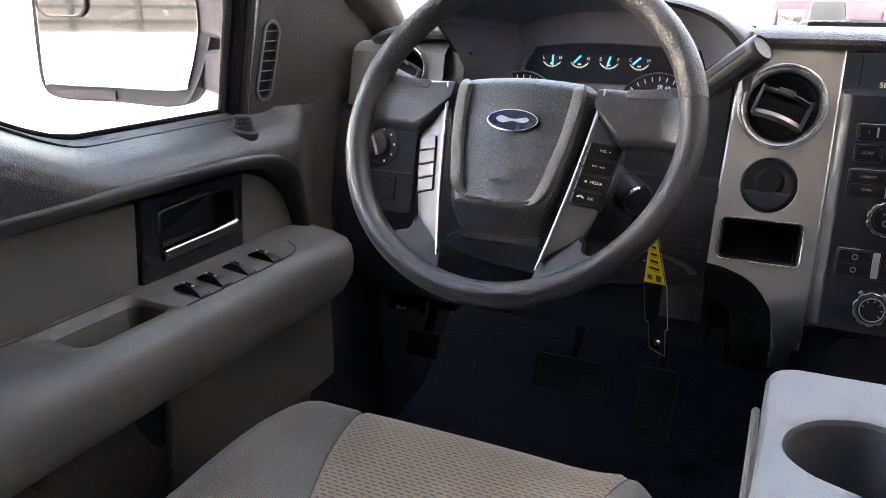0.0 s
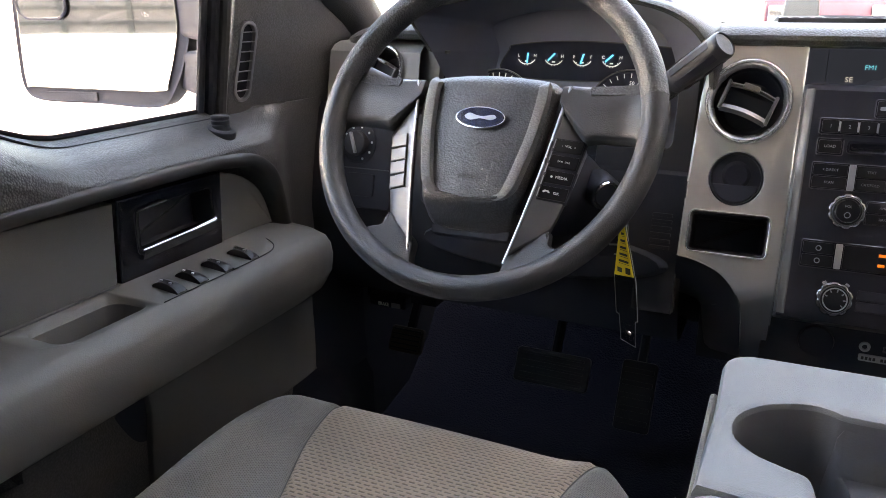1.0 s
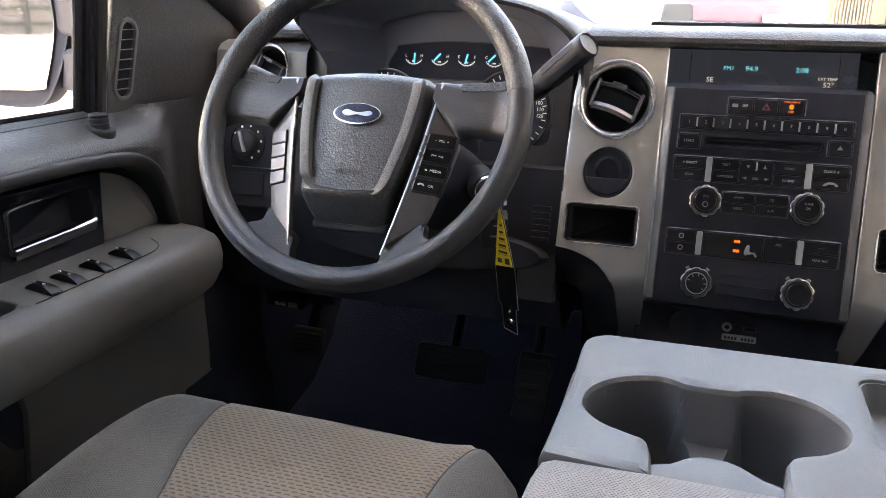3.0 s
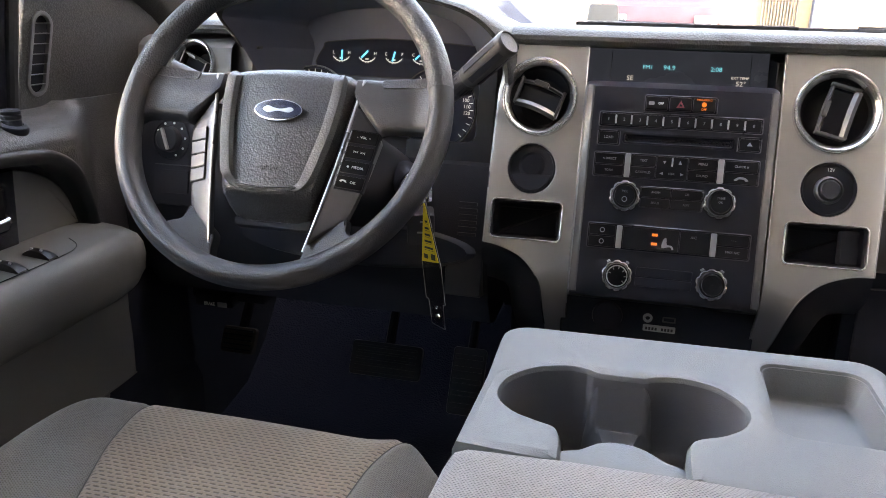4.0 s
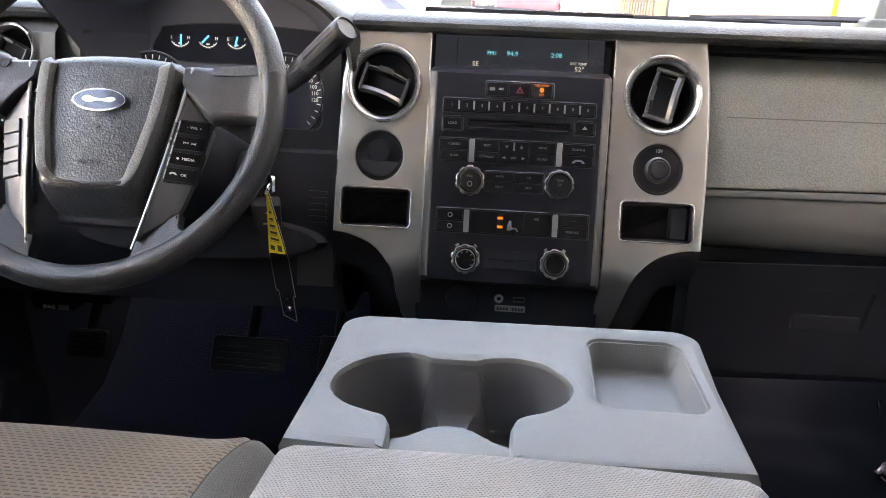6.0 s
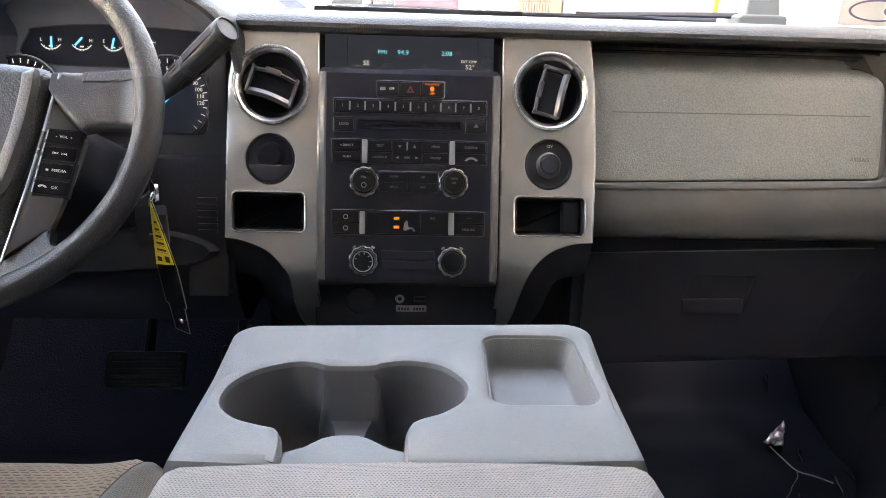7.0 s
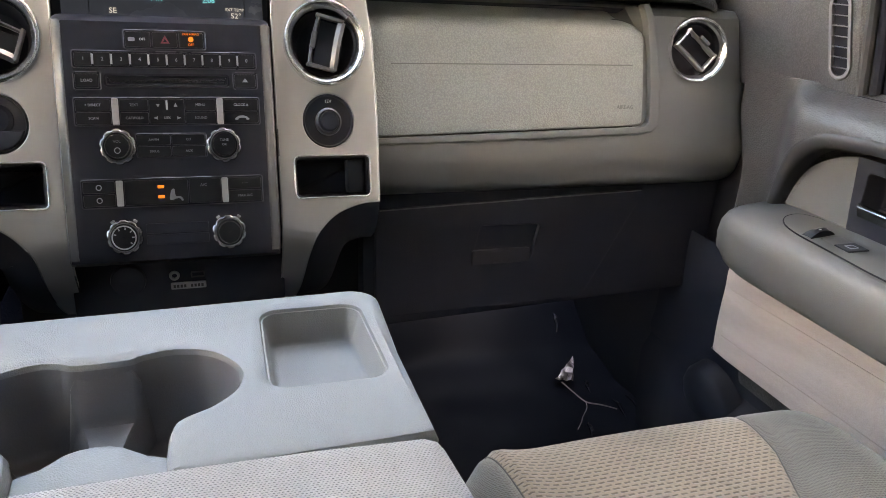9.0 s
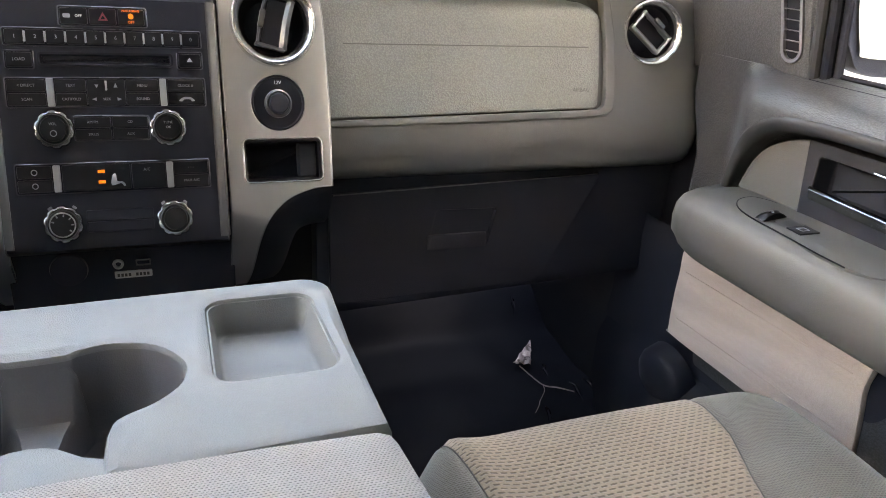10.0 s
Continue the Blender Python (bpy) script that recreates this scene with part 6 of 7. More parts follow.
        ring = [(0.835, top), (max(0.76, min(inn + 0.04, 0.832)), top), (min(inn + 0.028, 0.83), top - 0.001), (inn + 0.012, top - 0.006), (inn + 0.003, top - 0.017), (inn, top - 0.034), (inn + 0.003, top - 0.058),
                (min(inn + 0.013, 0.83), low + 0.022), (min(inn + 0.030, 0.832), low + 0.009), (min(inn + 0.060, 0.834), low - 0.002), (0.835, low - 0.006)]
        secs.append([P(x, y, z) for x, z in ring])
    arm = part("armrest", loft(bmesh.new(), secs), M_ARMREST, d, "grey soft-touch armrest")
    TOP = lambda u, v, w=0.0: P(v, u, 0.603 + w)
    if s < 0:
        spots = [(-0.372, 0.759), (-0.336, 0.759), (-0.293, 0.758), (-0.243, 0.759)]
        seam = smooth_loop([(-0.407, 0.733), (-0.30, 0.7325), (-0.235, 0.7335), (-0.208, 0.738), (-0.188, 0.752), (-0.172, 0.776)], 5, False)
        pull = rrect(-0.530, 0.742, -0.415, 0.800, 0.016)
        bool_cut(arm, slab(pull, (), 0.068, 0.0005, TOP, 0.01))
        for f in arm.data.polygons:
            f.use_smooth = True
        part("pull_cup", well(inset(pull, -0.0005), 0.052, 0.006, TOP, -0.001), M_ARMREST, d, "open pull cup in the armrest")
        bm = bmesh.new()
        tube(bm, [TOP(u, v, 0.001) for u, v in smooth_loop([(-1.0, 0.818), (-0.60, 0.818), (-0.545, 0.815), (-0.39, 0.818)], 4, False)], 0.0012, 6)
        part("armrest_seam", bm, M_SPOKE, d)
    else:
        plate_o = smooth_loop([(-0.400, 0.730), (-0.400, 0.822), (-0.20, 0.818), (-0.160, 0.812), (-0.148, 0.795), (-0.160, 0.765), (-0.195, 0.741), (-0.26, 0.732)], 4)
        part("switch_plate", slab(plate_o, (), 0.004, 0.0006, TOP, 0.0010), M_ARMREST, d, "grey window switch plate")
        spots = [(-0.224, 0.762)]
        seam = plate_o[9:]
        # lock rocker: a grey wedge and a dark key with its symbol
        bm = bmesh.new()
        grid(bm, [[TOP(u, v, w) for v in (0.7500 + 0.0030 * (u + 0.284) / 0.046, 0.7815 + 0.0030 * (u + 0.284) / 0.046)] for u, w in ((-0.2380, 0.0008), (-0.2385, 0.0026), (-0.2440, 0.0020), (-0.2590, 0.0013), (-0.2600, 0.0008))])
        part("lock_wedge", bm, M_STACKSIDE, d)
        key = part("lock_switch", slab([(-0.2845, 0.7500), (-0.2605, 0.7515), (-0.2605, 0.7830), (-0.2845, 0.7815)], (), 0.004, 0.001, TOP, 0.0030), M_BLACK, d, "black door lock switch")
        part("switch_mark", slab(rrect(-0.2780, 0.7590, -0.2670, 0.7730, 0.002), [rrect(-0.2765, 0.7608, -0.2690, 0.7712, 0.0015)], 0.001, 0.0002, TOP, 0.0034), M_GREYPRINT, key)
    bm = bmesh.new()
    tube(bm, [TOP(u, v, 0.0004) for u, v in seam], 0.0006 if s < 0 else 0.0010, 6)
    part("plate_seam", bm, M_SLOT, d)
    for y0, x0 in spots:
        bm = bmesh.new()
        rows = []
        for u, w in ((-0.0078, 0.0), (-0.0074, 0.0090), (-0.0020, 0.0112), (0.0050, 0.0085), (0.0074, 0.0070), (0.0078, 0.0)):
            rows.append([TOP(y0 + u + 0.004 * t, x0 + t * 0.0230, w * (1 - 0.80 * abs(t) ** 2.2)) for t in np.linspace(-1, 1, 11)])
        grid(bm, rows)
        rocker = part("window_switch", bm, M_BUTTON, d, "black window switch")
        for t in (-0.35, 0.35) if s < 0 else (-0.2,):
            bm = bmesh.new()
            box(bm, (y0 - 0.0052 + 0.004 * t, x0 + t * 0.0230 - 0.0016, 0.0085), (y0 - 0.0036 + 0.004 * t, x0 + t * 0.0230 + 0.0016, 0.0108), 0, TOP)
            part("switch_mark", bm, M_WHITEPRINT, rocker)
    # lower door: cloth panel and black foot
    CL = lambda u, v, w=0.0: P(0.797 - w, u, v)
    cloth = smooth_loop([(-0.064, 0.500), (-0.049, 0.44), (-0.050, 0.352), (-0.062, 0.338), (-0.20, 0.338), (-0.392, 0.338), (-0.405, 0.350), (-0.394, 0.44), (-0.380, 0.505), (-0.2, 0.508)], 6)
    # driver's panel takes the darker insert cloth to stand for shade on that door
    part("lower_cloth", slab(cloth, (), 0.010, 0.004, CL, 0.006), M_TAN if s > 0 else M_INSERT, d, "scuffed taupe cloth panel" if s > 0 else "lower cloth panel, darker for the shaded driver door")
    if s > 0:
        for z in (0.452, 0.372):
            bm = bmesh.new()
            tube(bm, [CL(u, z - 0.02 * (u + 0.05), 0.0062) for u in np.linspace(-0.375, -0.066, 8)], 0.0007, 6)
            part("cloth_seam", bm, M_SEAMTAN, d)
    bm = bmesh.new()
    rows = []
    for x, z in ((0.805, 0.500), (0.800, 0.46), (0.800, 0.33), (0.795, 0.30), (0.770, 0.28), (0.755, 0.25), (0.755, 0.16), (0.77, 0.10), (0.80, 0.08)):
        rows.append([P(x + (0.03 * smoothstep(-0.05, 0.06, y) if x < 0.79 else 0), y, z) for y in np.linspace(-1.0, 0.12, 24)])
    grid(bm, rows)
    part("door_foot", bm, M_LOWER, d, "black lower door moulding with pocket")
    if s > 0:
        bm = bmesh.new()
        lathe(bm, [(0.060, -0.02), (0.058, 0.002), (0.052, 0.012), (0.040, 0.020), (0.022, 0.026), (0.0005, 0.028)], frame_map((0.776, -0.085, 0.270), (0, -1, 0), (-0.3, 0, 1)), 28, close=False)
        part("speaker_cover", bm, M_LOWER, d, "round black speaker cover")


def side_mirror(s):
    m = thing("side_mirror", (s * 0.95, -0.02, 0.78), "grey door mirror with a small convex mirror set in it", "mirror", group="door mirrors")
    # glass plane faces back and a little to the cab
    ang = radians(14) * s
    outline = smooth_loop([(-0.162, 0.008), (-0.160, -0.045), (-0.128, -0.122), (-0.090, -0.153), (0.022, -0.149), (0.115, -0.146), (0.144, -0.128), (0.147, -0.08), (0.141, 0.02), (0.136, 0.10), (0.120, 0.145), (-0.11, 0.150), (-0.152, 0.11)], 5)
    pane = smooth_loop([(-0.140, 0.008), (-0.138, -0.041), (-0.116, -0.110), (-0.098, -0.126), (0.02, -0.1245), (0.122, -0.122), (0.138, -0.114), (0.134, -0.02), (0.127, 0.10), (0.112, 0.132), (-0.10, 0.137), (-0.134, 0.10)], 5)
    U, V = Vector((math.cos(ang), -math.sin(ang), 0)) * s, Vector((0, 0, 1))
    M = frame_map((s * 1.145, -0.085, 0.908), U, V)
    nrm = U.cross(V)
    MM = M if nrm.y < 0 else (lambda u, v, w=0.0: M(u, v, -w))
    bm = bmesh.new()
    loops = []
    for sc, w in ((0.95, 0.0), (0.99, 0.004), (1.0, -0.004), (1.0, -0.03), (0.93, -0.07), (0.75, -0.10), (0.45, -0.115)):
        loops.append([bm.verts.new(MM(u * sc, v * sc, w)) for u, v in outline])
    for a, b in zip(loops, loops[1:]):
        ring_faces(bm, a, b)
    bm.faces.new(loops[0]), bm.faces.new(loops[-1])
    part("housing", bm, M_MHOUSE, m, "grey mirror housing")
    part("mirror_glass", slab(pane, (), 0.003, 0.0005, MM, 0.005), M_MIRROR, m)
    part("spot_mirror", slab(rrect(0.044, -0.016, 0.126, 0.110, 0.02), (), 0.003, 0.001, MM, 0.010), M_MIRROR, m)
    part("spot_rim", slab(rrect(0.041, -0.019, 0.129, 0.113, 0.022), [rrect(0.0445, -0.0155, 0.1255, 0.1095, 0.02)], 0.004, 0.001, MM, 0.0115), M_MHOUSE, m)
    part("lower_inlay", slab(rrect(0.014, -0.1445, 0.116, -0.1300, 0.002), (), 0.004, 0.0008, MM, 0.0046), M_MHOUSE, m)
    # foot of the mirror: a tall block between the door and the housing, parted by a seam
    for z0, z1 in ((0.770, 0.8525), (0.8545, 1.02)):
        secs = []
        for x, y0, y1 in ((0.885, -0.085, 0.06), (0.93, -0.080, 0.055), (0.975, -0.066, 0.045), (1.03, -0.040, 0.03)):
            k = 0.012 * (x - 0.885) / 0.155
            secs.append([Vector((s * x, y, z)) for y, z in rrect(y0, z0 + k, y1, z1 - k, 0.010, 3)])
        bm = loft(bmesh.new(), secs)
        part("mirror_foot", bm, M_MHOUSE, m)


M_VENTGREY = material("grey_vent_plastic", (0.085, 0.085, 0.09), 0.45, spread=0.05)
M_SEAMTAN = material("taupe_seam", (0.35, 0.30, 0.275), 0.9)
M_MHOUSE = material("grey_mirror_plastic", (0.022, 0.0215, 0.028), 0.6, spec=0.12, grain=0.2, grain_size=0.002)
door(-1)
door(1)
side_mirror(-1)
side_mirror(1)

# ---- folded centre seat back with its cup holders ----
def centre_console():
    c = thing("folded_centre_seat", (CX, -0.55, 0.30), "folded centre seat back with blue-grey cup holder tray", "console")
    TOPZ = lambda u, v, w=0.0: Vector((u, v, 0.623 + w))
    x0, x1, y0, y1 = -0.166, 0.157, -0.530, -0.307
    hole = smooth_loop([(-0.092, -0.5345), (-0.0925, -0.510), (-0.097, -0.490), (-0.112, -0.4830), (-0.131, -0.474), (-0.1450, -0.455), (-0.143, -0.428), (-0.125, -0.404), (-0.098, -0.392), (-0.082, -0.394), (-0.070, -0.399),
                        (-0.036, -0.398), (-0.026, -0.393), (-0.004, -0.389), (0.022, -0.398), (0.039, -0.424), (0.036, -0.448), (0.020, -0.466), (0.002, -0.4760), (-0.006, -0.486), (-0.008, -0.508), (-0.008, -0.5345)], 4, False)
    outer = [(x0, y0)] + hole + [(x1, y0)]
    fr = [(x1 + 0.002, -0.42)]
    for i in range(9):
        a = radians(90 * i / 8)
        fr.append((x1 + 0.008 - 0.026 + 0.026 * math.cos(a), y1 - 0.002 - 0.026 + 0.026 * math.sin(a)))
    for i in range(9):
        a = radians(90 + 90 * i / 8)
        fr.append((x0 + 0.003 + 0.028 + 0.028 * math.cos(a), y1 - 0.011 - 0.028 + 0.028 * math.sin(a)))
    outer += fr + [(x0 + 0.004, -0.42)]
    tray = [(u + 0.06 * (v + 0.40) * (0.5 if u < 0.1 else -0.05), v) for u, v in rrect(0.061, -0.455, 0.143, -0.338, 0.014, 6)]
    body = part("cup_holder_tray", slab(outer, [tray], 0.045, 0.008, TOPZ), M_CONSOLE, c, "blue-grey moulded cup holder tray")
    part("coin_tray", well(tray, 0.026, 0.009, TOPZ, -0.005, edge=0.002), M_CONSOLE, body, "shallow moulded tray")
    # two cup wells with a saddle between them
    well_edge = [p for p in hole if p[1] > -0.500]
    ring = well_edge + [(-0.010, -0.501), (-0.020, -0.4965), (-0.034, -0.4850), (-0.042, -0.4815), (-0.051, -0.4805), (-0.060, -0.4815), (-0.068, -0.4850), (-0.080, -0.4965), (-0.090, -0.501)]
    bm = bmesh.new()
    loops = []
    for dz, d in ((-0.006, 0.0), (-0.030, 0.001), (-0.060, 0.003), (-0.068, 0.005), (-0.071, 0.009), (-0.072, 0.013)):
        loops.append([bm.verts.new(TOPZ(*p, dz if i < len(well_edge) else min(dz, -0.018))) for i, p in enumerate(inset(ring, d))])
    for a, b in zip(loops, loops[1:]):
        ring_faces(bm, a, b)
    bm.faces.new(loops[-1])
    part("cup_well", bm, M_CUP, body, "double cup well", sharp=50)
    bm = bmesh.new()
    rows = []
    for y, z, half in ((-0.3970, -0.009, 0.0200), (-0.3990, -0.011, 0.0205), (-0.4030, -0.030, 0.0205), (-0.4065, -0.044, 0.0200), (-0.409, -0.0475, 0.0190), (-0.420, -0.049, 0.0150), (-0.440, -0.051, 0.0105), (-0.455, -0.052, 0.0105), (-0.468, -0.053, 0.0150), (-0.4800, -0.054, 0.0200), (-0.4830, -0.071, 0.0210)):
        side = [(-1.45, -0.0715), (-1.15, z - 0.010), (-1.0, z - 0.003), (-0.88, z)]
        rows.append([TOPZ(-0.052 + u * half, y, max(h, -0.0715)) for u, h in side + [(0.0, z)] + [(-u, h) for u, h in side[::-1]]])
    grid(bm, rows)
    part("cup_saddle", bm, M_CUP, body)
    # low lip behind the wells
    lipo = [(-0.094, -0.534), (-0.006, -0.534), (-0.007, -0.502), (-0.020, -0.4965), (-0.034, -0.4850), (-0.042, -0.4815), (-0.051, -0.4805), (-0.060, -0.4815), (-0.068, -0.4850), (-0.080, -0.4965), (-0.093, -0.502)]
    part("well_lip", slab(lipo, (), 0.03, 0.002, TOPZ, -0.013), M_CONSOLE, body)
    # padded mesh cloth behind the tray
    secs = []
    for y, dz, dx in ((-0.5305, -0.030, 0.004), (-0.5308, -0.004, 0.001), (-0.533, 0.002, 0.0), (-0.545, 0.0045, -0.001), (-0.62, 0.007, -0.004), (-0.75, 0.010, -0.006), (-0.88, 0.006, -0.006), (-0.96, -0.01, -0.004), (-0.985, -0.04, 0.01)):
        z = 0.617 + dz
        a, b = x0 + dx, x1 - dx + 0.001
        ring_ = [(a + 0.010, 0.46), (a, 0.50), (a - 0.002, z - 0.04), (a - 0.001, z - 0.012), (a + 0.003, z - 0.004), (a + 0.012, z)]
        ring_ += [(a + (b - a) * t, z + 0.004 * math.sin(math.pi * t)) for t in (0.25, 0.5, 0.75)]
        ring_ += [(b - 0.012, z), (b - 0.003, z - 0.004), (b + 0.001, z - 0.012), (b + 0.002, z - 0.04), (b, 0.50), (b - 0.010, 0.46)]
        secs.append([Vector((x, y, zz)) for x, zz in ring_])
    part("mesh_cloth_pad", loft(bmesh.new(), secs), M_NET, c, "pale open mesh cloth padding")
    # cloth-covered core under the tray
    bm = bmesh.new()
    plate(bm, rrect(x0 + 0.001, -0.545, x1 + 0.002, -0.326, 0.03), [rrect(x0 + 0.014, -0.535, x1 - 0.010, -0.338, 0.02)], 0.14, 0.004, TOPZ, -0.048)
    part("cloth_core", bm, M_NET, c, "mesh cloth side of the folded seat back")
    bm = bmesh.new()
    tube(bm, [Vector((x0 - 0.001, y, 0.585)) for y in np.linspace(-0.34, -0.53, 8)], 0.0035, 8)
    part("piping", bm, M_BOLSTER, c)
    # hinge block down to the centre cushion
    bm = bmesh.new()
    box(bm, (-0.20, -0.98, 0.052), (0.19, -0.36, 0.44), 0.03, seg=3)
    part("centre_cushion", bm, M_BOLSTER, c)


def front_seat(s, xc, yf):
    """A bench-style seat cushion: stitched cloth middle, ribbed bolsters. s: which way the door lies."""
    side = "driver" if s < 0 else "passenger"
    st = thing("front_seat", (xc, yf - 0.28, 0.05), "taupe cloth %s seat cushion with stitched middle and ribbed bolsters" % side, "car seat", group="front seats")
    half = 0.236
    prof = [(-0.62, 0.400), (-0.45, 0.415), (-0.30, 0.428), (-0.18, 0.438), (-0.10, 0.441), (-0.055, 0.438), (-0.028, 0.430), (-0.010, 0.416), (-0.001, 0.396), (0.001, 0.37), (-0.006, 0.33), (-0.022, 0.295), (-0.05, 0.28)]
    prof = smooth_loop([(y, z + 0.021) for y, z in prof], 4, False)

    def at(t, y, z):
        """t from the cab's middle (-1) to the door (+1)."""
        a = abs(t)
        back = 0.030 * smoothstep(0.45, 1.0, t) ** 1.5 + 0.035 * smoothstep(0.70, 1.0, -t) + 0.010 * a * a
        drop = 0.018 * smoothstep(0.72, 1.0, a) + 0.16 * max(0, (a - 0.90) / 0.10) ** 3
        rise = 0.010 * math.exp(-((a - 0.78) / 0.14) ** 2)
        fold = -0.0045 * (math.exp(-((t - seam_out(y)) / 0.018) ** 2) + math.exp(-((t - seam_in(y)) / 0.018) ** 2))
        lim = 0.30
        x = xc + s * half * (t if a < 0.92 else math.copysign(0.92 + (a - 0.92) * 0.9, t)) * (1.12 if t < 0 and s < 0 else 1.0)
        return Vector((x, yf + y - back, max(z - (drop if z > lim else drop * 0.3) + (rise + fold if z > 0.36 else 0), 0.24)))

    def seam_out(y):
        return interp(y, [(-0.62, 0.10), (-0.30, 0.22), (-0.20, 0.332), (-0.126, 0.436), (-0.04, 0.51), (0.0, 0.53)] if s < 0 else [(-0.62, 0.05), (-0.30, 0.17), (-0.165, 0.32), (-0.10, 0.434), (-0.027, 0.50), (0.0, 0.515)])

    def seam_in(y):
        return interp(y, [(-0.62, -0.56), (-0.30, -0.60), (-0.094, -0.676), (-0.037, -0.729), (0.0, -0.75)]) if s < 0 else -0.770 + 0.02 * smoothstep(0, -0.3, y)

    def piece(f0, f1, n):
        bm = bmesh.new()
        grid(bm, [[at(f0(y) + (f1(y) - f0(y)) * i / n, y, z) for i in range(n + 1)] for y, z in prof])
        return bm

    part("stitched_middle", piece(seam_in, seam_out, 36), M_SEATWEAVE, st, "taupe cloth with rows of dark stitches", sharp=80)
    part("bolster", piece(seam_out, lambda y: 1.0, 26), M_BOLSTER, st, "ribbed grey-taupe bolster", sharp=80)
    part("bolster", piece(lambda y: -1.0, seam_in, 16), M_BOLSTER, st, "ribbed grey-taupe bolster", sharp=80)
    for f in (seam_out, seam_in):
        bm = bmesh.new()
        tube(bm, [at(f(y), y, z) + Vector((0, 0, 0.0004)) for y, z in prof[:-4]], 0.0009, 6)
        part("seam", bm, M_PIPING, st)
    bm = bmesh.new()
    box(bm, (xc - 0.20, yf - 0.60, 0.05), (xc + 0.20, yf - 0.08, 0.30), 0.02)
    part("seat_base", bm, M_BLACK, st)
    # reclined backrest and head restraint, out of view, added to block light from behind
    secs = []
    for y, z, hw, th in ((-0.860, 0.40, 0.205, 0.06), (-0.885, 0.50, 0.228, 0.075), (-0.925, 0.68, 0.235, 0.075), (-0.965, 0.86, 0.228, 0.065), (-0.990, 0.97, 0.205, 0.055), (-1.000, 1.01, 0.17, 0.035)):
        secs.append([Vector((xc + hw * math.copysign(abs(math.cos(a)) ** 0.5, math.cos(a)), y - 0.09 + th * math.copysign(abs(math.sin(a)) ** 0.6, math.sin(a)) - 0.02, z)) for a in np.linspace(0, 2 * math.pi, 32, endpoint=False)])
    part("backrest", loft(bmesh.new(), secs), M_BOLSTER, st, sharp=80)
    secs = []
    for z, hw, th in ((1.03, 0.10, 0.035), (1.06, 0.13, 0.05), (1.14, 0.135, 0.05), (1.19, 0.11, 0.035)):
        secs.append([Vector((xc + hw * math.copysign(abs(math.cos(a)) ** 0.6, math.cos(a)), -1.12 + th * math.sin(a), z)) for a in np.linspace(0, 2 * math.pi, 24, endpoint=False)])
    part("head_restraint", loft(bmesh.new(), secs), M_BOLSTER, st, sharp=80)


centre_console()
front_seat(-1, -0.468, -0.264)
front_seat(1, 0.455, -0.328)


# ---- footwells ----
M_DUSTY = material("dusty_brown_rubber", (0.055, 0.042, 0.034), 0.9, spread=0.4, blotch=0.02)


def pedals():
    for nm, x, y, z, w, h, lab in (("brake_pedal", -0.50, 0.33, 0.22, 0.075, 0.035, "worn brake pedal on its arm"), ("parking_brake_pedal", -0.775, 0.235, 0.272, 0.036, 0.026, "dusty brown parking brake pedal on its arm"), ("accelerator_pedal", -0.34, 0.38, 0.17, 0.035, 0.07, "black accelerator pedal on its arm")):
        p = thing(nm, (x, y, z), lab, "pedal")
        PM = frame_map((x, y, z), (1, 0, 0), (0, 0.5, 0.86))
        bm = slab(rrect(-w, -h, w, h, 0.008), (), 0.012, 0.003, PM, 0.0)
        part("pad", bm, M_DUSTY if nm[0] == "p" else M_SURROUND, p)
        bm = bmesh.new()
        for i in range(5):
            box(bm, (-w * 0.85, -h * 0.8 + i * h * 0.36, 0.0), (w * 0.85, -h * 0.8 + i * h * 0.36 + h * 0.14, 0.003), 0.0008, PM)
        part("grip_ribs", bm, M_SURROUND, p)
        bm = bmesh.new()
        tube(bm, [PM(0, 0, -0.012), Vector((x, y + 0.10, z + 0.12)), Vector((x, y + 0.16, z + 0.36))], 0.010, 8)
        part("arm", bm, M_SURROUND, p)


M_FILM = material("dark_glossy_film", (0.0100, 0.0110, 0.0165), 0.5, spec=0.07, rough_spread=0.1)
M_FOLD = material("film_fold_glint", (0.03, 0.032, 0.042), 0.16, spec=0.8, spread=0.05)
M_FOIL = material("crumpled_foil", (0.36, 0.29, 0.27), 0.32, metal=0.5, spread=0.25, blotch=0.01)


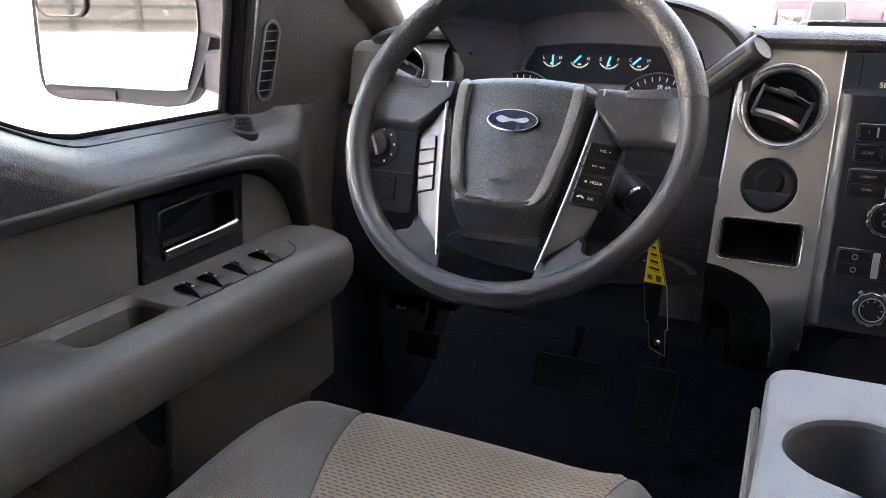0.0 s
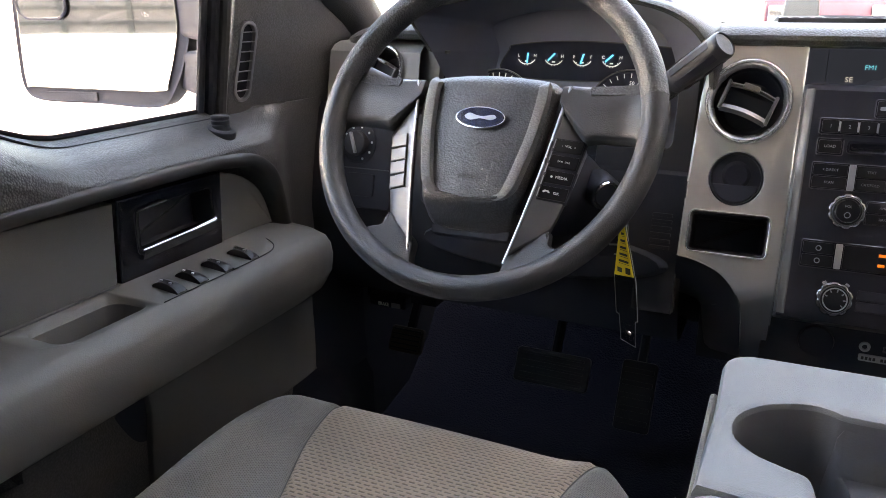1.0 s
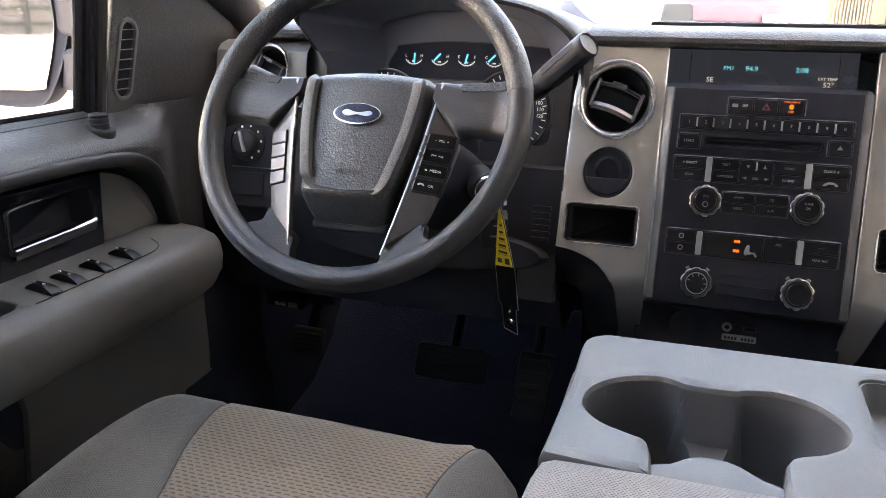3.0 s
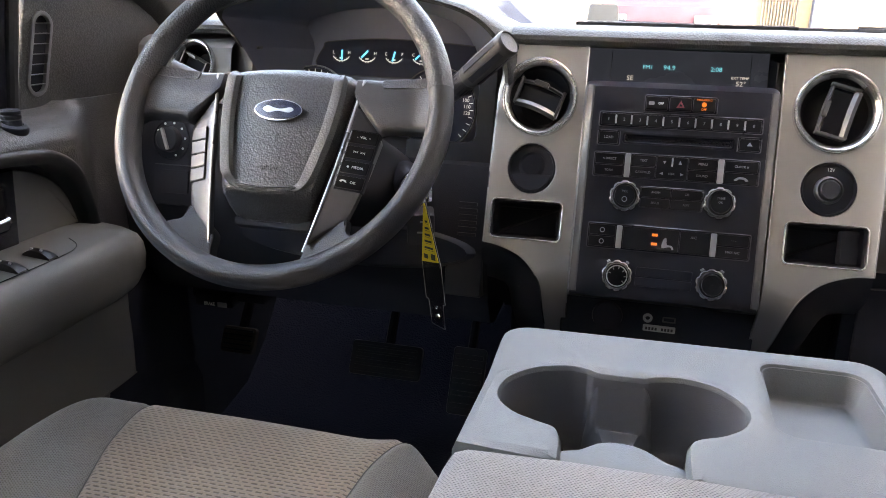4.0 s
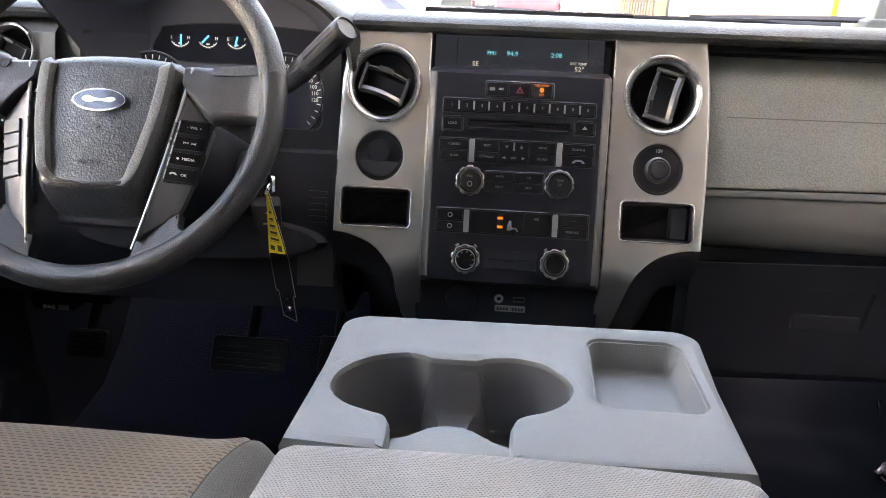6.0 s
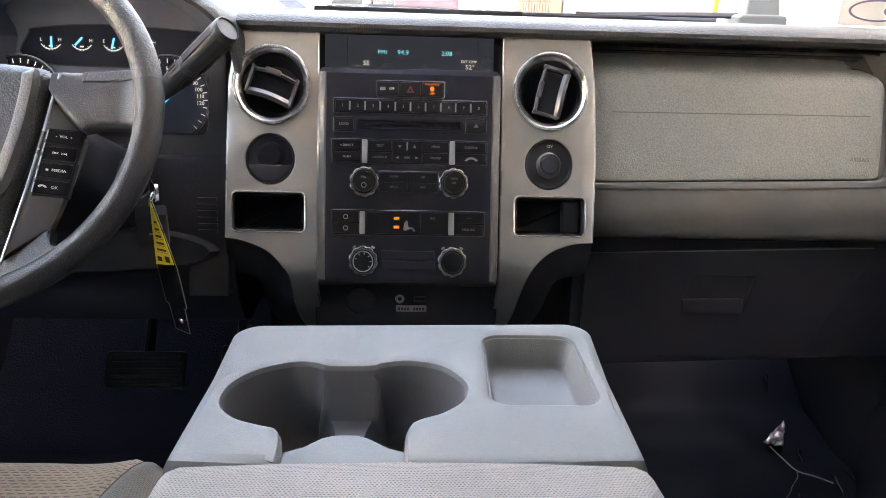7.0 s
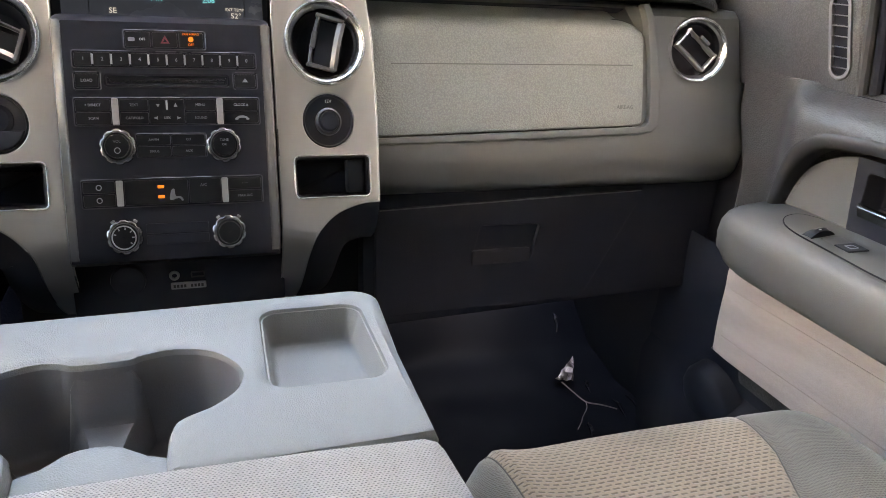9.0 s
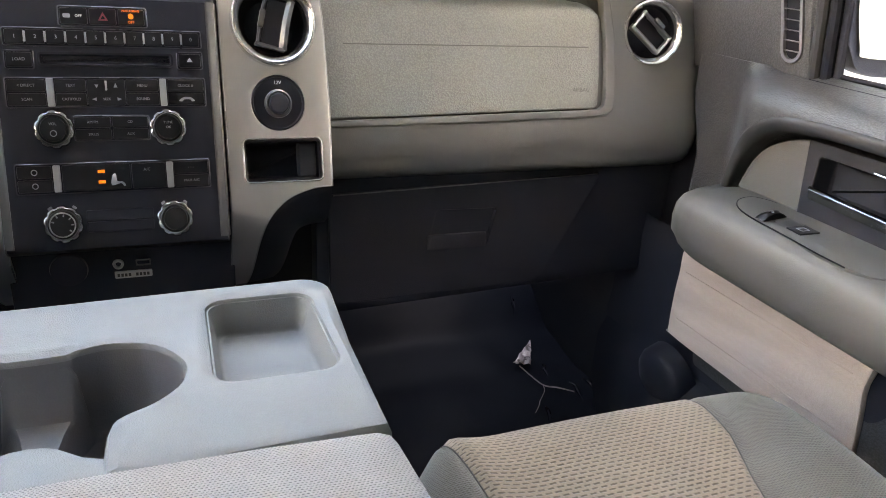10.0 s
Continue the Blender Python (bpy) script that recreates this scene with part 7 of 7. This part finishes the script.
def passenger_footwell():
    # glossy protective film on the floor, creased
    bm = bmesh.new()
    rows = []
    for y in np.linspace(-0.30, 0.52, 46):
        r = []
        for x in np.linspace(0.24, 0.86, 40):
            base = interp(y, [(0.30, 0.056), (0.42, 0.075), (0.52, 0.146), (0.62, 0.27)]) + 0.004
            z = base + 0.006 * noise.noise((x * 9, y * 9, 0.3)) + 0.004 * abs(noise.noise((x * 23, y * 21, 2.0)))
            r.append(Vector((x, y, z + 0.004)))
        rows.append(r)
    grid(bm, rows)
    film = solo("floor_covering", bm, M_FILM, "creased dark glossy film over the passenger floor", "floor cover", kind="structure", sharp=80)
    # creases that carry the film's glints, put in as paler, glossier ridges
    for i, (x, y, dx, dy) in enumerate(((0.775, 0.250, 0.012, 0.050), (0.800, 0.150, 0.010, 0.070), (0.842, 0.150, 0.004, 0.080), (0.790, 0.450, 0.006, 0.040), (0.700, 0.10, 0.02, 0.06))):
        bm = bmesh.new()
        tube(bm, [Vector((x + dx * t + 0.004 * noise.noise((t * 3, i, 0.5)), y + dy * t, interp(y + dy * t, [(0.30, 0.056), (0.42, 0.075), (0.52, 0.146)]) + 0.012 + 0.006 * math.sin(math.pi * t))) for t in np.linspace(0, 1, 9)], [0.0035 * math.sin(math.pi * t) + 0.0006 for t in np.linspace(0, 1, 9)], 7)
        part("film_crease", bm, M_FOLD, film, "film crease, paler and glossier to carry its glint")
    # scrap of torn paper with a loose strip
    bm = bmesh.new()
    a, b, c = Vector((0.718, 0.304, 0.080)), Vector((0.752, 0.286, 0.080)), Vector((0.790, 0.362, 0.090))
    n = 8
    for lift in (0.0, -0.0012):
        rows = []
        for i in range(n + 1):
            row = []
            for j in range(n + 1):
                u, v = i / n, j / n
                q = a.lerp(b, v).lerp(c, u * 0.97)
                row.append(q + Vector((0.003 * noise.noise(q * 130), 0.003 * noise.noise(q * 110 + Vector((3, 1, 0))), lift + 0.009 * noise.noise(q * 95))))
            rows.append(row)
        grid(bm, rows)
    scrap = solo("paper_scrap", bm, M_FOIL, "crumpled scrap of pinkish foil on the passenger floor", "litter")
    bm = bmesh.new()
    tube(bm, [Vector(p) for p in smooth_loop([(0.727, 0.290, 0.078), (0.735, 0.250, 0.076), (0.744, 0.212, 0.076), (0.768, 0.193, 0.078), (0.794, 0.175, 0.076)], 5, False)], 0.0014, 6, 0.4)
    part("strip", bm, M_FOIL, scrap)
    bm = bmesh.new()
    tube(bm, [Vector(p) for p in smooth_loop([(0.743, 0.212, 0.076), (0.733, 0.190, 0.077), (0.710, 0.165, 0.076), (0.700, 0.150, 0.078), (0.682, 0.131, 0.076)], 5, False)], 0.0011, 6, 0.4)
    part("strip", bm, M_FOIL, scrap)


pedals()
passenger_footwell()

# ---- outside ----
M_LOT = material("pale_concrete", (0.48, 0.42, 0.37), 0.9, spread=0.10, blotch=1.5)

M_STUCCO = material("grey_stucco", (0.24, 0.24, 0.24), 0.95, grain=0.5, grain_size=0.02, blotch=0.8)


M_KERB = material("weathered_brown_kerb", (0.085, 0.062, 0.050), 0.9, spread=0.2, blotch=0.5)
M_WHITEWALL = material("white_masonry_paint", (0.77, 0.745, 0.71), 0.9, spread=0.05, blotch=1.2)
M_RED = material("red_car_paint", (0.050, 0.017, 0.026), 0.55, spec=0.12, spread=0.3, blotch=0.25)
M_BLUECAR = material("slate_blue_car_paint", (0.040, 0.050, 0.075), 0.55, spec=0.12, spread=0.3, blotch=0.25)
M_CARGLASS = material("tinted_car_glass", (0.045, 0.055, 0.080), 0.35, spec=0.2, spread=0.3, blotch=0.2)
M_CREAM = material("cream_render", (0.15, 0.125, 0.080), 0.9, blotch=0.9)
M_YELLOWPAINT = material("yellow_kerb_paint", (0.105, 0.070, 0.002), 0.6, spec=0.2)
M_PANEL = material("faded_pink_panel", (0.085, 0.074, 0.076), 0.9, spread=0.12, blotch=1.5)
M_FENCE = material("weathered_grey_steel", (0.024, 0.023, 0.025), 0.85, spread=0.2, blotch=0.6)
M_TYRE = material("tyre_rubber", (0.02, 0.02, 0.02), 0.8)
GROUND = -0.70


def parked_car(x, y, paint, label, turn, tall=1.36):
    """A tall vehicle seen far off: body, glasshouse, lamps and wheels."""
    c = thing("parked_car", (x, y, GROUND), label, "car", group="parked cars")
    R = Matrix.Rotation(turn, 3, "Z")
    T = lambda u, v, w: Vector((x, y, GROUND)) + R @ Vector((u, v, w * (tall if w > 0.4 else 1.0)))
    side = [(-2.25, 0.35), (-2.30, 0.62), (-2.15, 0.86), (-1.35, 0.97), (-0.62, 1.40), (0.55, 1.45), (1.35, 1.02), (2.15, 0.95), (2.28, 0.70), (2.25, 0.35)]
    loop = smooth_loop(side, 3)
    secs = []
    for v, sx, dz in ((-0.90, 0.96, -0.02), (-0.86, 0.99, -0.005), (-0.70, 1.0, 0.0), (0.70, 1.0, 0.0), (0.86, 0.99, -0.005), (0.90, 0.96, -0.02)):
        secs.append([T(u * sx, v * (1 - 0.16 * max(0, w - 0.95) / 0.5), w + dz) for u, w in loop])
    part("body", loft(bmesh.new(), secs), paint, c)
    for v in (-1, 1):
        for u0, u1, t0, t1 in ((-1.05, -0.10, -0.58, -0.10), (-0.04, 1.05, -0.04, 0.50)):
            mp = lambda a, b, w=0.0, v=v: T(a, v * (0.905 * (1 - 0.16 * max(0, b - 0.95) / 0.5) + w), b)
            part("window", slab([(u0, 1.01), (u1, 1.01), (t1, 1.36), (t0, 1.36)], (), 0.02, 0.004, mp, 0.004), M_CARGLASS, c)
        for u in (-1.40, 1.40):
            bm = bmesh.new()
            lathe(bm, [(0.20, 0.02), (0.30, 0.02), (0.33, 0.0), (0.33, -0.18), (0.20, -0.20)], frame_map(T(u, v * 0.90, 0.33), R @ Vector((v, 0, 0)), (0, 0, 1)) if v < 0 else frame_map(T(u, v * 0.90, 0.33), R @ Vector((-1, 0, 0)), (0, 0, 1)), 24)
            part("wheel", bm, M_TYRE, c)
    for v in (-0.66, 0.66):
        bm = bmesh.new()
        box(bm, (-2.29, v - 0.17, 0.66), (-2.18, v + 0.17, 0.80), 0.02, T)
        part("headlight", bm, M_CHROME, c)


M_PIVOT = material("grey_pivot_plastic", (0.085, 0.090, 0.088), 0.6, spec=0.2)
# blue print paled to stand for its overexposed, washed-out look
M_PALEPRINT = material("washed_blue_print", (0.20, 0.19, 0.29), 0.6, spec=0.2)


def wiper(x, y, z, lean, way=1):
    """Wiper pivot, arm and blade at the foot of the windscreen; way: which way the arm lies."""
    w = thing("wiper", (x, y, z), "black windscreen wiper resting at the glass", "wiper", group="wipers")
    bm = bmesh.new()
    secs = [[Vector((x + a * s, y + b * s, z + h)) for a, b in rrect(-0.048, -0.03, 0.048, 0.04, 0.008, 3)] for h, s in ((-0.05, 1.0), (0.010, 0.97), (0.014, 0.90), (0.016, 0.70), (0.046, 0.62), (0.050, 0.54))]
    part("pivot_cover", loft(bm, secs), M_PIVOT, w, "grey pivot cover")
    bm = bmesh.new()
    pts = [(x + way * 0.02, y + 0.01, z + 0.012), (x + way * 0.16, y + 0.02 - 0.02 * lean, z + 0.010), (x + way * 0.34, y - 0.01 - 0.06 * lean, z + 0.004)]
    tube(bm, smooth_loop(pts, 5, False), 0.007, 8, 0.6)
    part("arm", bm, M_BLACK, w)
    bm = bmesh.new()
    pts = [(x + way * 0.08, y + 0.0, z + 0.002), (x + way * 0.30, y - 0.02 - 0.04 * lean, z + 0.002), (x + way * 0.50, y - 0.06 - 0.10 * lean, z)]
    tube(bm, smooth_loop(pts, 5, False), 0.006, 6, 0.5)
    part("blade", bm, M_DEEP, w)


def panel_fence():
    """Faded panels between posts, with level rails on their near side."""
    f = thing("panel_fence", (-20, -42, GROUND), "faded pinkish panel fence with grey rails across the lot", "fence")
    for i in range(13):
        bm = bmesh.new()
        box(bm, (-44 + i * 3.6, -42.06, GROUND), (-40.45 + i * 3.6, -42.0, GROUND + 2.9), 0.008)
        part("panel", bm, M_PANEL, f)
        bm = bmesh.new()
        box(bm, (-44.15 + i * 3.6, -42.0, GROUND), (-43.85 + i * 3.6, -41.85, GROUND + 3.0), 0.01)
        part("post", bm, M_FENCE, f)
    for z in (0.50, 1.28, 2.06, 2.80):
        bm = bmesh.new()
        box(bm, (-44, -42.0, GROUND + z), (2.8, -41.90, GROUND + z + 0.20), 0.008)
        part("rail", bm, M_FENCE, f)


def outside():
    bm = bmesh.new()
    box(bm, (-400, -400, GROUND - 0.05), (400, 400, GROUND), 0)
    solo("ground", bm, M_LOT, "pale sunlit concrete lot", "ground", kind="structure")
    # tall wall added to shade the cab and dim its right side
    bm = bmesh.new()
    box(bm, (3.2, -14, GROUND), (3.6, 7.0, 5.6), 0.01)
    solo("wall_shade", bm, M_STUCCO, "grey stucco wall added to shade the cab", "wall", kind="structure")
    # kerbs, and an added white wall that reflects sun in from the driver's side
    for kx, ky in ((-17.5, 11.52), (-19.6, 13.06)):
        K = frame_map((kx, ky, GROUND), (0.9015, 0.4327, 0), (-0.4327, 0.9015, 0))
        bm = bmesh.new()
        box(bm, (-9, 0.0, 0.0), (6, 0.14, 0.05), 0.01, K)
        solo("kerb", bm, M_KERB, "low weathered brown kerb edge", "kerb", group="kerbs", kind="structure")
    bm = bmesh.new()
    box(bm, (-26.5, -30, GROUND), (-26.0, 50, GROUND + 11), 0.02)
    solo("wall_bounce", bm, M_WHITEWALL, "white wall added across the lot to reflect sun into the cab", "wall", kind="structure")
    parked_car(-2.55, 8.5, M_BLUECAR, "slate blue parked estate across the lot", radians(12))
    parked_car(0.27, 13.5, M_RED, "red parked van seen nose-on across the lot", radians(90), 1.95)
    # pale building across the lot
    b = thing("building", (9, 24, GROUND), "cream single-storey building with a grey slat gate", "building")
    bm = bmesh.new()
    box(bm, (2.2, 24, GROUND), (16, 30, 4.5), 0.02)
    part("wall", bm, M_CREAM, b)
    for i in range(12):
        bm = bmesh.new()
        box(bm, (3.5 + i * 0.088, 23.8, GROUND), (3.545 + i * 0.088, 23.86, 2.6), 0.005)
        part("gate_bar", bm, M_FENCE, b)
    bm = bmesh.new()
    box(bm, (4.90, 23.6, GROUND), (5.25, 23.95, 4.2), 0.02)
    part("pilaster", bm, M_BLUECAR, b)
    bm = bmesh.new()
    box(bm, (2.0, 23.7, 4.5), (16.2, 30.2, 4.75), 0.02)
    part("roof", bm, M_STUCCO, b)
    for x in (4.54, 5.76):
        post = bmesh.new()
        lathe(post, [(0.115, 0.0), (0.115, 1.88), (0.10, 1.96), (0.06, 2.0), (0.01, 2.02)], frame_map((x, 10.2, GROUND), (1, 0, 0), (0, 1, 0)), 20)
        solo("bollard", post, M_YELLOWPAINT, "yellow painted steel bollard", "bollard", group="bollards")
    wiper(-0.14, glass_y(0.14) + 0.09, 0.872, 0.2)
    wiper(0.655, 0.50, 0.880, -0.9, -1)
    # parking sticker inside the lower corner of the windscreen
    S = frame_map((0.748, 0.275, 0.915), (0.85, -0.5, 0), (-0.25, -0.45, 0.85))
    st = solo("windscreen_sticker", slab(rrect(-0.055, -0.035, 0.055, 0.045, 0.004), (), 0.001, 0.0002, S), M_WHITEPRINT, "white sticker with a blue oval on the windscreen", "sticker")
    bm = bmesh.new()
    plate(bm, circle(0, -0.006, 0.042, 40, 0.020), [circle(0, -0.006, 0.038, 40, 0.017)], 0.0004, 0.0001, S, 0.0006)
    part("oval", bm, M_PALEPRINT, st)
    bm = slab(circle(0.018, -0.006, 0.009, 24), [circle(0.018, -0.006, 0.005, 24)], 0.0004, 0.0001, S, 0.0006)
    part("ring", bm, M_PALEPRINT, st)


outside()
panel_fence()
